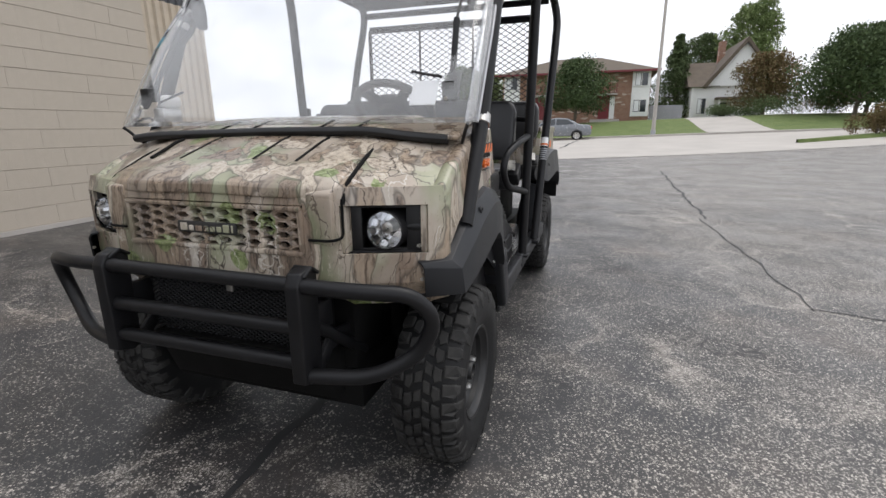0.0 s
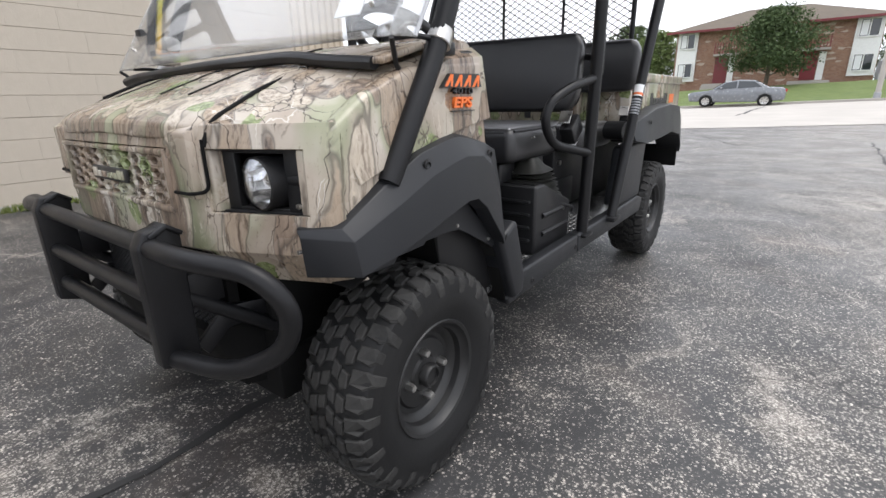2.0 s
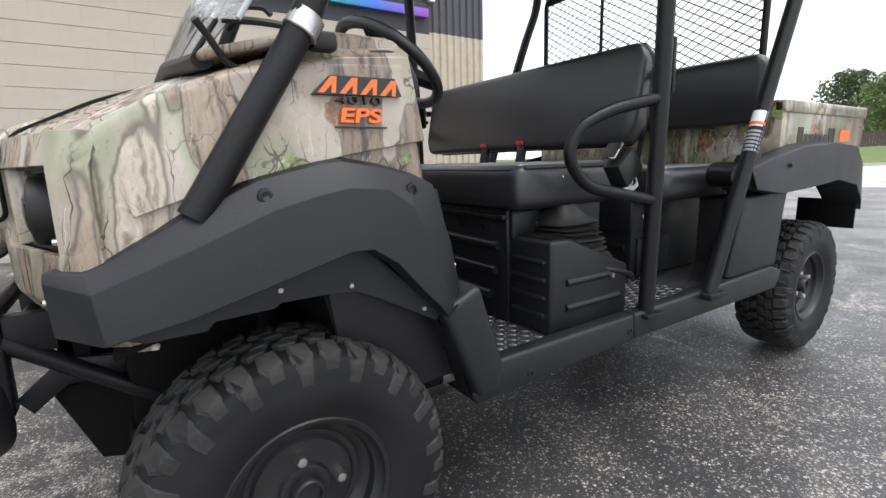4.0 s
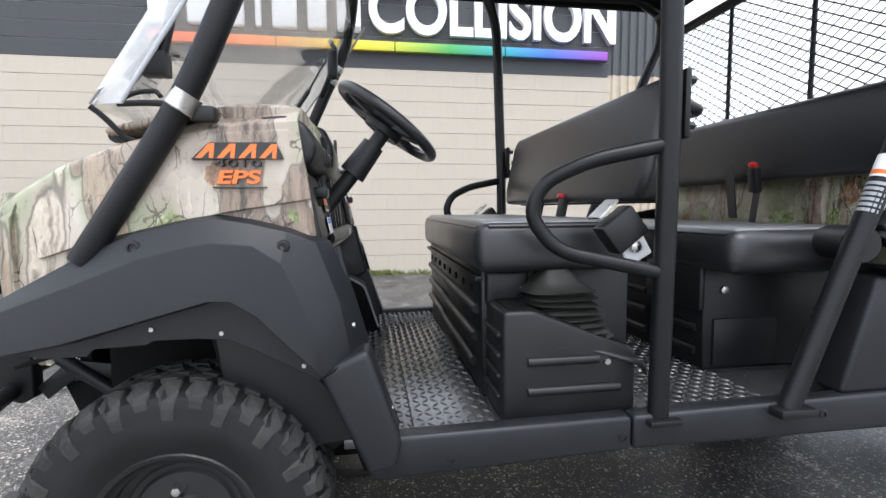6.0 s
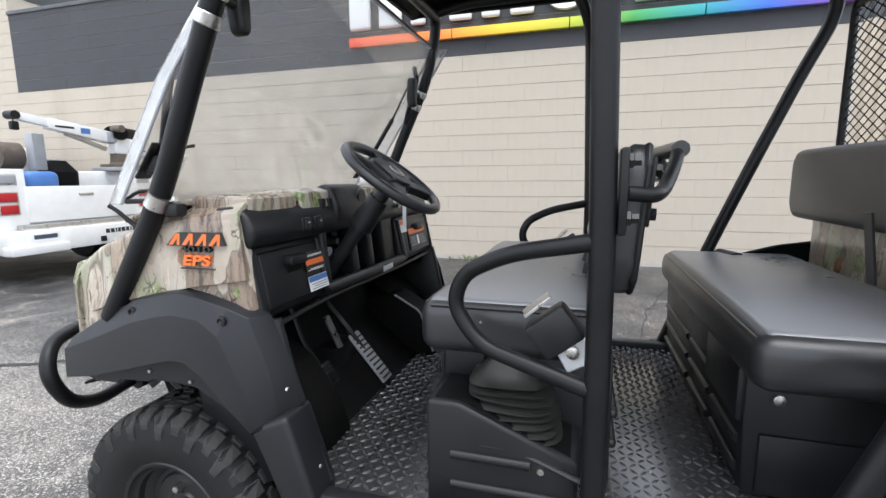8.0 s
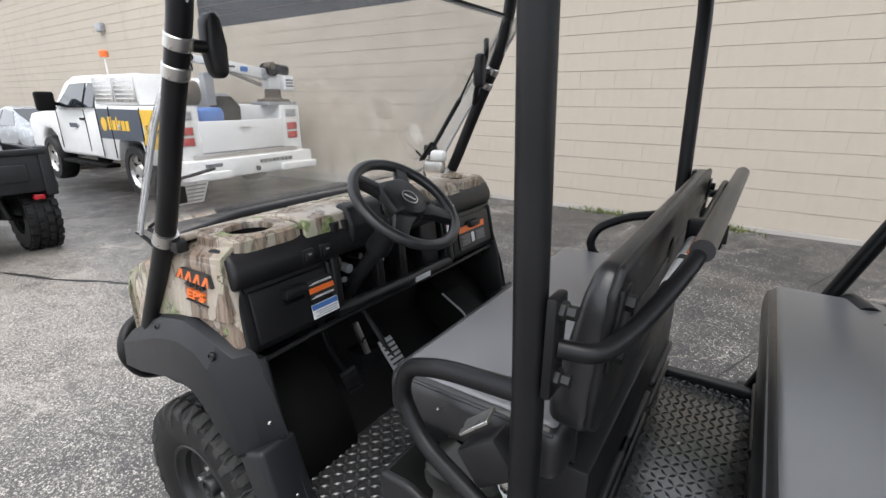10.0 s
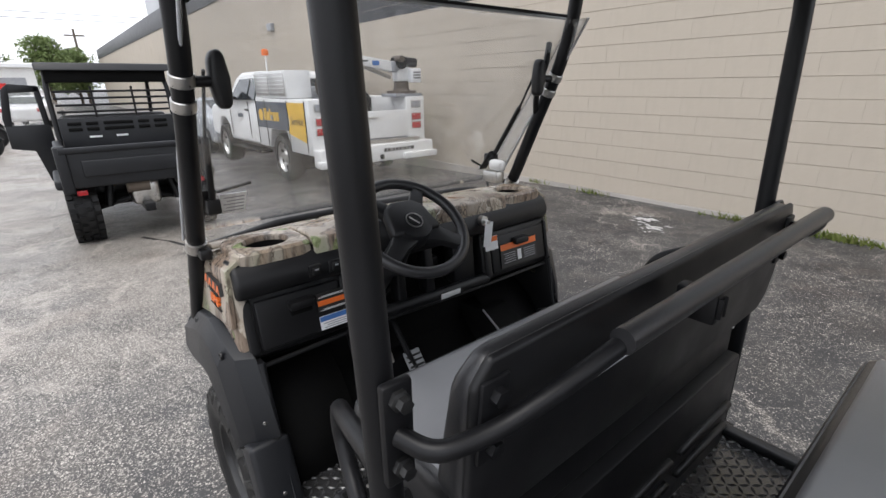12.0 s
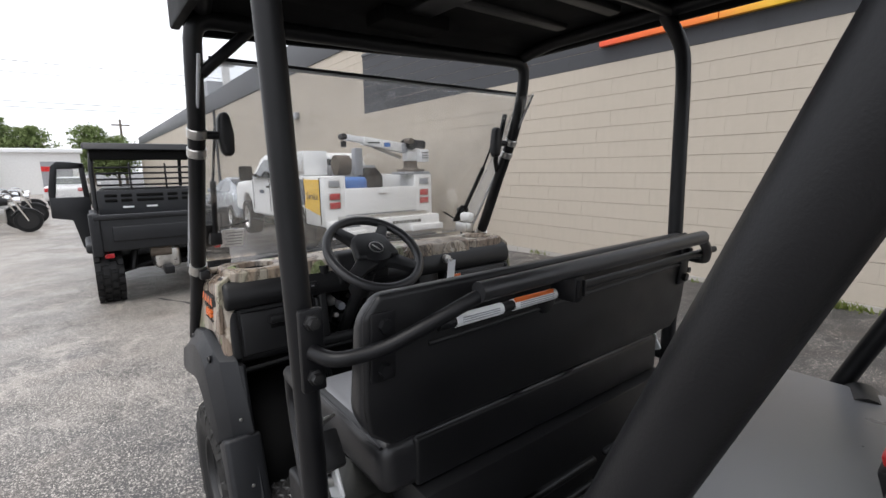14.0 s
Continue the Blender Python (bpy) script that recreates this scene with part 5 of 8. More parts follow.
def build_rear_seat():
    base = part("rear_seat_base", prism([(1.275, 0.405), (1.265, 0.69), (1.72, 0.69), (1.72, 0.405)], "x", -0.60, 0.325, 0.008, 2), TRIM, UTV, "black moulded rear seat box")
    for x0, x1 in ((-0.57, -0.20), (-0.16, 0.06), (0.10, 0.30)):
        for z in (0.455, 0.520, 0.585):
            part("pressed_rib", bar([(x0, 1.272, z), (x1, 1.272, z)], 0.012, 10), TRIM, base)
    part("base_hatch", boxed((0.08, 1.25, 0.575), (0.335, 1.27, 0.70), 0.012), TRIM, base)
    part("base_bolt", lathe([(0.012, 0.0), (0.012, 0.01), (0.005, 0.012)], 10, "x", (0.325, 1.33, 0.63)), STEEL, base)
    part("side_cover", boxed((0.318, 1.30, 0.415), (0.334, 1.50, 0.55), 0.004), TRIM, base)
    c = part("rear_cushion", cushion((-0.60, 1.235, 0.69), (0.465, 1.68, 0.805), 0.040), VINYL, UTV, "black vinyl rear bench cushion")
    part("seam_piping", bar([(-0.56, 1.245, 0.79), (0.43, 1.245, 0.79)], 0.004, 6), VINYL, c)
    # rear cushion top: same added sheet with sheen in its colour
    part("seat_top_panel", boxed((-0.58, 1.257, 0.77), (0.443, 1.66, 0.8085), 0.02, 4), SEATTOP, c, "black vinyl cushion top with sky sheen in its grey colour")
    part("rear_backrest", prism([(-0.56, 0.99), (-0.53, 0.945), (0.53, 0.945), (0.56, 0.99), (0.56, 1.14), (0.53, 1.178), (-0.53, 1.178), (-0.56, 1.14)], "y", 1.63, 1.705, 0.024, 4), VINYL, UTV, "black vinyl rear bench backrest")
    part("bed_front_panel", boxed((-0.56, 1.715, 0.70), (0.52, 1.735, 0.95), 0.004), CAMO, UTV, "camouflage printed bed front panel")
    # belts and buckles
    for x, z in ((0.12, 0.98),):
        bk = part("belt_buckle", boxed((-0.018, -0.012, -0.045), (0.018, 0.012, 0.04), 0.006, 2, pose(x, 1.60, z - 0.03, 14, 10, 0)), TRIM, UTV)
        part("release_button", boxed((-0.013, -0.008, 0.0), (0.013, 0.008, 0.016), 0.003, 2, pose(x, 1.592, z + 0.008, 14, 10, 0)), REDP, bk)
        part("belt_web", boxed((-0.012, -0.003, -0.12), (0.012, 0.003, 0), 0.001, 1, pose(x, 1.61, z - 0.07, 6, 14, 0)), VINYL, bk)
        part("belt_web", boxed((-0.018, -0.003, -0.16), (0.018, 0.003, 0.02), 0.001, 1, pose(x - 0.11, 1.60, z, 8, 0, 0)), VINYL, bk)
    for x in (0.10, -0.10):
        bk = part("belt_buckle", boxed((-0.016, -0.012, -0.05), (0.016, 0.012, 0.03), 0.006, 2, pose(x, 0.950, 0.862, -12, 0, 0)), TRIM, UTV)
        part("release_button", boxed((-0.013, -0.009, 0.0), (0.013, 0.009, 0.014), 0.003, 2, pose(x, 0.944, 0.891, -12, 0, 0)), REDP, bk)
    # retractors at the cage posts
    for y, s in ((0.885, 1), (0.885, -1), (1.57, 1)):
        x = s * 0.555
        rt = part("belt_retractor", boxed((-0.026, -0.042, -0.036), (0.026, 0.042, 0.036), 0.008, 2, pose(x, y, 0.815, 38, 0, 0)), TRIM, UTV)
        part("retractor_plate", boxed((-0.004, -0.03, -0.03), (0.004, 0.03, 0.03), 0.003, 1, pose(x - 0.004, y + 0.035, 0.775, 30, 0, 0)), LABELW, rt)
        part("retractor_bolt", lathe([(0.012, 0.0), (0.012, 0.012), (0.005, 0.014)], 10, "x", (x, y + 0.032, 0.778)), STEEL, rt)
        part("tongue", boxed((-0.02, -0.03, -0.003), (0.02, 0.03, 0.003), 0.001, 1, pose(x - 0.01, y - 0.035, 0.858, 40, 0, 10)), STEEL, rt)


build_rear_seat()


# ---- dashboard, controls ----
def build_dash():
    part("dash_pad", prism([(0.16, 1.03), (0.215, 1.036), (0.248, 1.02), (0.266, 0.985), (0.262, 0.955), (0.245, 0.94), (0.16, 0.94)], "x", -0.575, 0.575, 0.014, 4), TRIM, UTV, "black padded dashboard")
    lo = 0.775
    for x0, x1, dy in ((0.275, 0.572, -0.030), (-0.572, -0.225, -0.006)):
        face = [(0.10, 0.945), (0.262 + dy, 0.945), (0.292 + dy, 0.80), (0.280 + dy, lo), (0.10, lo)]
        cab = part("dash_cabinet", prism(face, "x", x0, x1, 0.012, 4), TRIM, UTV, "black dashboard cabinet")
        for p in ((x0 + 0.012, x0 + 0.026), (x1 - 0.03, x1 - 0.004)):
            part("cabinet_rim", prism([(0.262 + dy, 0.94), (0.274 + dy, 0.935), (0.302 + dy, 0.80), (0.292 + dy, 0.785), (0.285 + dy, 0.80)], "x", *p, 0.005, 3), TRIM, cab)
        g0, g1 = x0 + 0.030, x1 - 0.036
        part("glove_door", prism([(0.258 + dy, 0.928), (0.272 + dy, 0.928), (0.297 + dy, 0.80), (0.283 + dy, 0.796)], "x", g0, g1, 0.006, 3), TRIM, cab)
        part("door_pull", boxed(((g0 + g1) / 2 - 0.034, 0.262 + dy, 0.886), ((g0 + g1) / 2 + 0.034, 0.302 + dy, 0.910), 0.006), TRIM, cab)
        part("pull_recess", boxed(((g0 + g1) / 2 - 0.03, 0.27 + dy, 0.868), ((g0 + g1) / 2 + 0.03, 0.2865 + dy, 0.886), 0.003), DARK, cab)
    part("dash_rail", bar([(-0.24, 0.278, 0.792), (0.02, 0.276, 0.792), (0.29, 0.256, 0.790)], 0.019, 12, 0.05), TRIM, UTV)
    for x, w in ((0.276, 0.026), (0.105, 0.03), (-0.005, 0.03), (-0.15, 0.09)):
        part("dash_web", prism([(0.20, 0.955), (0.252, 0.955), (0.268, 0.80), (0.215, 0.80)], "x", x - w / 2, x + w / 2, 0.006, 3), TRIM, UTV)
    part("dash_back", boxed((-0.24, 0.10, 0.78), (0.30, 0.125, 0.96), 0.002), DARK, UTV)
    rng = random.Random(3)
    for i in range(9):
        x = rng.uniform(0.04, 0.25)
        part("loose_wire", bar([(x, 0.15, 0.94), (x + rng.uniform(-0.04, 0.04), 0.20, 0.89), (x + rng.uniform(-0.05, 0.05), 0.18, 0.83), (x + rng.uniform(-0.04, 0.04), 0.15, 0.79)], 0.005, 6, 0.02), DARK if i % 3 else VINYL, UTV)
    for x, z in ((0.23, 0.90), (0.12, 0.86), (0.20, 0.84), (0.06, 0.90), (-0.04, 0.84), (-0.06, 0.88)):
        part("connector", boxed((x - 0.012, 0.18, z - 0.012), (x + 0.014, 0.215, z + 0.016), 0.004), STEEL if rng.random() > 0.55 else TRIM, UTV)
    for x, z, r in ((0.24, 0.925, 0.011), (0.20, 0.885, 0.014), (0.155, 0.905, 0.010), (0.10, 0.925, 0.012), (0.06, 0.865, 0.013), (0.215, 0.845, 0.009), (-0.03, 0.905, 0.011)):
        part("wire_plug", bar([(x, 0.18, z), (x + rng.uniform(-0.01, 0.01), 0.225, z + rng.uniform(-0.012, 0.012))], r, 8), STEEL if r < 0.0115 else GREYP, UTV)
    part("edge_strip", bar([(-0.55, 0.282, 0.770), (-0.22, 0.284, 0.770), (0.28, 0.262, 0.768), (0.56, 0.262, 0.758)], 0.0065, 8, 0.03), TRIM, UTV)
    part("serial_plate", boxed((-0.10, 0.2945, 0.782), (-0.02, 0.2975, 0.800), 0.001), LABELW, UTV)
    # switches, ignition with a tag
    for x in (0.375, 0.318):
        sw = part("rocker_switch", boxed((x - 0.019, 0.244, 0.962), (x + 0.019, 0.268, 0.996), 0.005, 2, None), TRIM, UTV)
        part("switch_rocker", boxed((x - 0.011, 0.262, 0.968), (x + 0.011, 0.2715, 0.990), 0.003, 2), RIMBLK, sw)
        part("switch_mark", boxed((x - 0.006, 0.2712, 0.982), (x + 0.004, 0.2722, 0.986), 0), GREYP, sw)
    for x in (0.245, 0.285):
        part("socket_ring", lathe([(0.019, 1.0), (0.019, 1.038), (0.014, 1.039), (0.013, 1.02), (0.002, 1.02)], 16, "z", (x - 0.02, 0.235, 0.0), True), TRIM, UTV)
    pod = part("gauge_pod", prism([(0.18, 1.02), (0.19, 1.062), (0.215, 1.078), (0.250, 1.070), (0.272, 1.02), (0.268, 0.965), (0.20, 0.965)], "x", 0.03, 0.225, 0.014, 4), TRIM, UTV, "black instrument pod round the column")
    part("gauge_face", lathe([(0.024, 0.0), (0.024, 0.006), (0.02, 0.006)], 20, "y", (0.07, 0.264, 1.035)), PRINT, pod)
    part("gauge_ring", lathe([(0.027, 0.0), (0.027, 0.005), (0.0245, 0.007), (0.0245, 0.0)], 20, "y", (0.07, 0.263, 1.035)), RIMBLK, pod)
    key = part("ignition_key", lathe([(0.016, 0.0), (0.016, 0.018), (0.006, 0.02), (0.006, 0.04)], 14, "y", (-0.225, 0.258, 1.0)), STEEL, UTV)
    part("key_tag", boxed((-0.018, -0.001, -0.085), (0.018, 0.001, 0.0), 0.0008, 1, pose(-0.232, 0.292, 1.0, 4, -10, 0)), LABELW, key, "white paper key tag")
    # labels with print too small to read
    tip = pose(0.335, 0.2590, 0.865, 10.9)
    lab = part("warning_label", boxed((-0.042, 0.0, -0.010), (0.042, 0.001, 0.042), 0, 1, tip), PRINT, UTV, "black and orange warning label")
    part("label_band", boxed((-0.041, 0.001, 0.007), (0.041, 0.0015, 0.021), 0, 1, tip), ORANGE, lab)
    for k in range(4):
        part("label_line", boxed((-0.037, 0.001, -0.007 + k * 0.003 + (0.03 if k > 1 else 0)), (0.037 - 0.01 * (k % 2), 0.0015, -0.0055 + k * 0.003 + (0.03 if k > 1 else 0)), 0, 1, tip), LABELW, lab)
    lab = part("blue_label", boxed((-0.044, 0.0, -0.060), (0.044, 0.001, -0.022), 0, 1, tip), LABELW, UTV, "white label with a blue heading")
    part("label_band", boxed((-0.043, 0.001, -0.037), (0.043, 0.0015, -0.023), 0, 1, tip), LABELB, lab)
    for k in range(3):
        part("label_line", boxed((-0.038, 0.001, -0.056 + k * 0.006), (0.034 - 0.01 * (k % 2), 0.0015, -0.0535 + k * 0.006), 0, 1, tip), GREYP, lab)
    tip = pose(-0.395, 0.2845, 0.855, 10.9)
    lab = part("warning_label", boxed((-0.095, 0.0, -0.043), (0.095, 0.001, 0.043), 0, 1, tip), PRINT, UTV, "black label with an orange heading")
    part("label_band", boxed((-0.093, 0.001, 0.019), (0.093, 0.0015, 0.041), 0, 1, tip), ORANGE, lab)
    part("label_figure", boxed((-0.010, 0.001, -0.028), (0.010, 0.0015, 0.009), 0, 1, tip), LABELW, lab)
    for k in range(5):
        part("label_line", boxed((0.020, 0.001, -0.028 + k * 0.008), (0.080 - 0.008 * (k % 2), 0.0015, -0.0255 + k * 0.008), 0, 1, tip), GREYP, lab)
        part("label_line", boxed((-0.085, 0.001, -0.028 + k * 0.008), (-0.025, 0.0015, -0.0255 + k * 0.008), 0, 1, tip), GREYP, lab)
    tip = pose(-0.262, 0.2735, 0.912, 10.9)
    lab = part("small_label", boxed((-0.030, 0.0, -0.024), (0.030, 0.001, 0.024), 0, 1, tip), LABELW, UTV)
    part("label_band", boxed((-0.029, 0.001, 0.006), (0.029, 0.0015, 0.023), 0, 1, tip), ORANGE, lab)
    # cup holders in raised pads of the cowl
    for s in (1, -1):
        cx, cy, n = s * 0.459, 0.160, 32

        def ring(rx, ry, z, p=2.0):
            pts = []
            for k in range(n):
                c, d = math.cos(2 * math.pi * k / n), math.sin(2 * math.pi * k / n)
                q = (abs(c) ** p + abs(d) ** p) ** (-1 / p)
                pts.append((cx + rx * q * c, cy + ry * q * d, z))
            return pts
        shelf = part("cup_shelf", grid([ring(0.057, 0.050, 1.025), ring(0.057, 0.050, 1.050), ring(0.060, 0.053, 1.055), ring(0.092, 0.074, 1.056, 7), ring(0.099, 0.081, 1.049, 7), ring(0.101, 0.083, 0.985, 7)], True), CAMO, UTV, "raised camouflage pad round a cup holder")
        cup = bmesh.new()
        join(cup, grid([ring(0.058, 0.051, 1.048), ring(0.052, 0.045, 1.0), ring(0.045, 0.040, 0.972), ring(0.001, 0.001, 0.970)], True))
        part("cup_holder", cup, DARK, shelf, "deep black cup holder")


build_dash()


def build_steering():
    m = Matrix.Translation((0.170, 0.412, 1.091)) @ Matrix.Rotation(radians(-37), 4, "X")
    st = part("steering_wheel", lathe([(0.052, -0.03), (0.058, 0.0), (0.050, 0.020), (0.020, 0.026), (0.004, 0.026)], 28, "z"), TRIM, UTV, "black four-spoke steering wheel")
    st.matrix_basis = m
    ring = bmesh.new()
    n, k = 48, 12
    R, r = 0.146, 0.0145
    vs = [[ring.verts.new(((R + r * math.cos(b)) * math.cos(a), (R + r * math.cos(b)) * math.sin(a), r * math.sin(b) + 0.004)) for b in (2 * math.pi * j / k for j in range(k))] for a in (2 * math.pi * i / n for i in range(n))]
    for i in range(n):
        for j in range(k):
            ring.faces.new((vs[i][j], vs[(i + 1) % n][j], vs[(i + 1) % n][(j + 1) % k], vs[i][(j + 1) % k]))
    part("wheel_rim", ring, VINYL, st)
    part("hub_pad", prism([(-0.075, 0.03), (0.075, 0.03), (0.06, -0.055), (0.03, -0.075), (-0.03, -0.075), (-0.06, -0.055)], "z", -0.012, 0.022, 0.012, 3), TRIM, st)
    for a, wd in ((38, 0.030), (142, 0.030), (-52, 0.026), (232, 0.026)):
        t = radians(a)
        part("spoke", prism([(0.03, -wd * 1.25), (0.085, -wd * 0.75), (0.14, -wd * 0.62), (0.14, wd * 0.62), (0.085, wd * 0.75), (0.03, wd * 1.25)], "z", -0.012, 0.012, 0.005, 2), TRIM, st).matrix_basis = Matrix.Rotation(t, 4, "Z")
    part("badge_ring", lathe([(0.0235, 0.0255), (0.0235, 0.0275), (0.0205, 0.0278), (0.0205, 0.0255)], 24, "z"), STEEL, st)
    part("badge_bar", boxed((-0.0025, -0.016, 0.025), (0.0025, 0.016, 0.0275), 0.001, 1, pose(0, 0, 0, 0, 0, 35)), STEEL, st)
    part("column", bar([(0.177, 0.40, 1.065), (0.177, 0.30, 0.935), (0.177, 0.14, 0.74)], 0.021, 12), TRIM, UTV)
    part("column_shroud", bar([(0.177, 0.375, 1.035), (0.177, 0.315, 0.955)], [0.030, 0.036], 14), TRIM, UTV)
    # pedals
    for x, z, wd, y, ln, tilt in ((0.05, 0.51, 0.032, 0.27, 0.095, 40), (0.20, 0.50, 0.034, 0.20, 0.038, 30)):
        p = part("pedal", boxed((-wd, -0.005, -ln), (wd, 0.005, ln), 0.004, 2, pose(x, y, z, tilt, 0, 0)), GREYP if ln > 0.05 else TUBE, UTV, "ribbed worn pedal")
        n = int(ln * 2 / 0.018)
        for k in range(n):
            part("pedal_rib", boxed((-wd * 0.85, 0.004, -ln * 0.9 + k * 0.0175), (wd * 0.85, 0.009, -ln * 0.9 + k * 0.0175 + 0.007), 0.001, 1, pose(x, y, z, tilt, 0, 0)), TRIM, p)
        part("pedal_arm", bar([(x, y - 0.01, z), (x + 0.02, y - 0.07, z + 0.10), (x + 0.02, 0.09, z + 0.22)], 0.010, 8, 0.04), TUBE, p)
    part("pedal_bracket", boxed((0.0, 0.12, 0.42), (0.14, 0.20, 0.56), 0.01), TUBE, UTV)
    part("pedal_spring", bar([(0.12, 0.20, 0.56), (0.13, 0.16, 0.66)], 0.011, 8), STEEL, UTV)


build_steering()


# ---- cage, roof, windshield ----
def build_cage():
    leg = [(0.60, -0.125, 0.775), (0.60, 0.055, 1.055), (0.60, 0.165, 1.30), (0.60, 0.262, 1.50)]
    hoop = leg + [(0.602, 0.298, 1.62), (0.598, 0.312, 1.722), (0.0, 0.312, 1.736), (-0.598, 0.312, 1.755), (-0.602, 0.298, 1.64)] + mirror_pts(leg, -1)[::-1]
    part("corner_stay", bar([(0.588, 0.298, 1.592), (0.462, 0.308, 1.712)], 0.0145, 10), TUBE, UTV)
    part("cage_front_hoop", bar(hoop, 0.0225, 16, 0.085), TUBE, UTV, "black tubular front hoop of the roll cage")
    for s in (1, -1):
        up = 0.012 if s > 0 else 0.035
        rail = mirror_pts([(0.575, 0.325, 1.735 + up), (0.59, 0.44, 1.765 + up), (0.59, 1.60, 1.775 + up), (0.61, 1.74, 1.75), (0.636, 1.745, 1.63), (0.636, 1.662, 1.45), (0.630, 1.547, 1.17), (0.623, 1.423, 0.86), (0.612, 1.26, 0.42)], s)
        part("roof_rail", bar(rail[:3], 0.0215, 16, 0.08), TUBE, UTV)
        part("cage_rear_post", bar(rail[2:], 0.0222, 16, 0.07), TUBE, UTV, "black tubular roll cage post")
        part("cage_middle_post", bar([(s * 0.593, 0.960, 0.405), (s * 0.6055, 0.9575, 1.0), (s * 0.619, 0.94, 1.60), (s * 0.622, 0.93, 1.70), (s * 0.595, 0.88, 1.765 + up)], 0.0215, 16, 0.06), TUBE, UTV, "black tubular roll cage post")
        part("post_foot", boxed((min(s * 0.565, s * 0.625), 0.925, 0.405), (max(s * 0.565, s * 0.625), 1.0, 0.418), 0.004), TUBE, UTV)
        part("post_foot", boxed((min(s * 0.575, s * 0.64), 1.22, 0.405), (max(s * 0.575, s * 0.64), 1.31, 0.425), 0.004), TUBE, UTV)
        # side hip bar
        hip = mirror_pts([(0.603, 0.945, 0.985), (0.578, 0.80, 0.957), (0.548, 0.712, 0.912), (0.540, 0.688, 0.848), (0.550, 0.742, 0.772), (0.600, 0.945, 0.728)], s)
        part("hip_bar", bar(hip, 0.0155, 12, 0.05), TUBE, UTV)
        # bracket that carries the grab bar
        br = part("grab_bracket", boxed((min(s * 0.582, s * 0.622), 0.978, 0.998), (max(s * 0.582, s * 0.622), 0.992, 1.135), 0.005), TUBE, UTV)
        for z in (1.025, 1.115):
            part("bracket_bolt", lathe([(0.013, 0.992), (0.013, 0.998), (0.009, 1.0), (0.009, 1.010), (0.003, 1.011)], 6, "y", (s * 0.603, 0, z)), RIMBLK, br)
    grab = [(0.603, 0.99, 1.065), (0.588, 1.034, 1.060), (0.52, 1.056, 1.066), (0.43, 1.086, 1.105), (0.34, 1.108, 1.143), (-0.41, 1.118, 1.157), (-0.50, 1.10, 1.115), (-0.585, 1.06, 1.065), (-0.603, 1.005, 1.065)]
    gb = part("grab_bar", bar(grab, 0.0125, 14, 0.05), TUBE, UTV, "black grab bar behind the front bench")
    part("grip_sleeve", bar([(0.36, 1.108, 1.144), (-0.42, 1.118, 1.158)], 0.0172, 16), VINYL, gb, "black foam grip sleeve")
    part("lower_rail", bar([(0.42, 1.074, 1.090), (-0.60, 1.074, 1.100)], 0.0098, 12), TUBE, gb)
    for x0, x1, strip in ((0.275, 0.385, False), (0.125, 0.245, True)):
        tg = part("bar_label", bar([(x0, 1.074, 1.0907 + (0.33 - x0) * 0.01), (x1, 1.074, 1.0907 + (0.33 - x1) * 0.01)], 0.0112, 14), LABELW, gb, "white strip label with small print")
        if strip:
            part("label_band", boxed((x0 + 0.01, 1.077, 1.0975), (x1, 1.0835, 1.107), 0.003), ORANGE, tg)
        for k in range(3):
            part("label_line", boxed((x0 + 0.012, 1.0845, 1.088 + k * 0.004), (x1 - 0.012, 1.0858, 1.0897 + k * 0.004), 0), GREYP, tg)
    clip = part("clip", boxed((0.088, 1.058, 1.08), (0.118, 1.122, 1.134), 0.006), TUBE, gb)
    for x in (0.092, 0.107):
        part("clip_rib", boxed((x, 1.10, 1.092), (x + 0.006, 1.128, 1.126), 0.002), TUBE, clip)
    part("cage_cross_bar", bar([(-0.59, 0.90, 1.80), (0.59, 0.90, 1.782)], 0.0175, 12), TUBE, UTV)
    part("cage_cross_bar", bar([(-0.585, 1.70, 1.73), (0.585, 1.70, 1.73)], 0.0185, 12), TUBE, UTV)
    roof = part("roof", prism([(0.19, 1.765), (0.20, 1.81), (0.30, 1.835), (0.95, 1.85), (1.66, 1.835), (1.76, 1.81), (1.76, 1.775), (1.70, 1.795), (0.95, 1.825), (0.30, 1.81), (0.22, 1.77)], "x", -0.63, 0.63, 0.006, 2), DARK, UTV, "black moulded plastic roof")
    part("roof_flange", boxed((0.608, 0.20, 1.715), (0.632, 1.75, 1.83), 0.006), DARK, roof)
    part("roof_flange", boxed((-0.632, 0.20, 1.772), (-0.608, 1.75, 1.83), 0.006), DARK, roof)
    part("roof_lip", prism([(0.60, 1.705), (0.60, 1.79), (-0.62, 1.80), (-0.62, 1.765)], "y", 0.195, 0.215, 0.004), DARK, roof)
    for y in (0.55, 0.75, 1.15, 1.4):
        part("roof_rib", boxed((-0.5, y, 1.80), (0.5, y + 0.05, 1.835), 0.012), TRIM, roof)
    part("roof_rib", boxed((-0.05, 0.30, 1.797), (0.05, 1.6, 1.835), 0.012), TRIM, roof)
    part("roof_tray", boxed((-0.12, 0.32, 1.77), (0.12, 0.44, 1.82), 0.012), DARK, roof)
    # small labels on the near rear post
    lb = part("post_label", lathe([(0.0218, 0.0), (0.0218, 0.05)], 16, "z"), LABELW, UTV, "white band label on the rear post")
    lb.matrix_basis = look((0.6253, 1.463, 0.965), (0.623, 1.423, 0.86)) @ pose(0, 0, 0, 180, 0, 0) @ pose(0, 0, 0.0)
    part("label_band", lathe([(0.0221, 0.035), (0.0221, 0.045)], 16, "z"), ORANGE, lb)
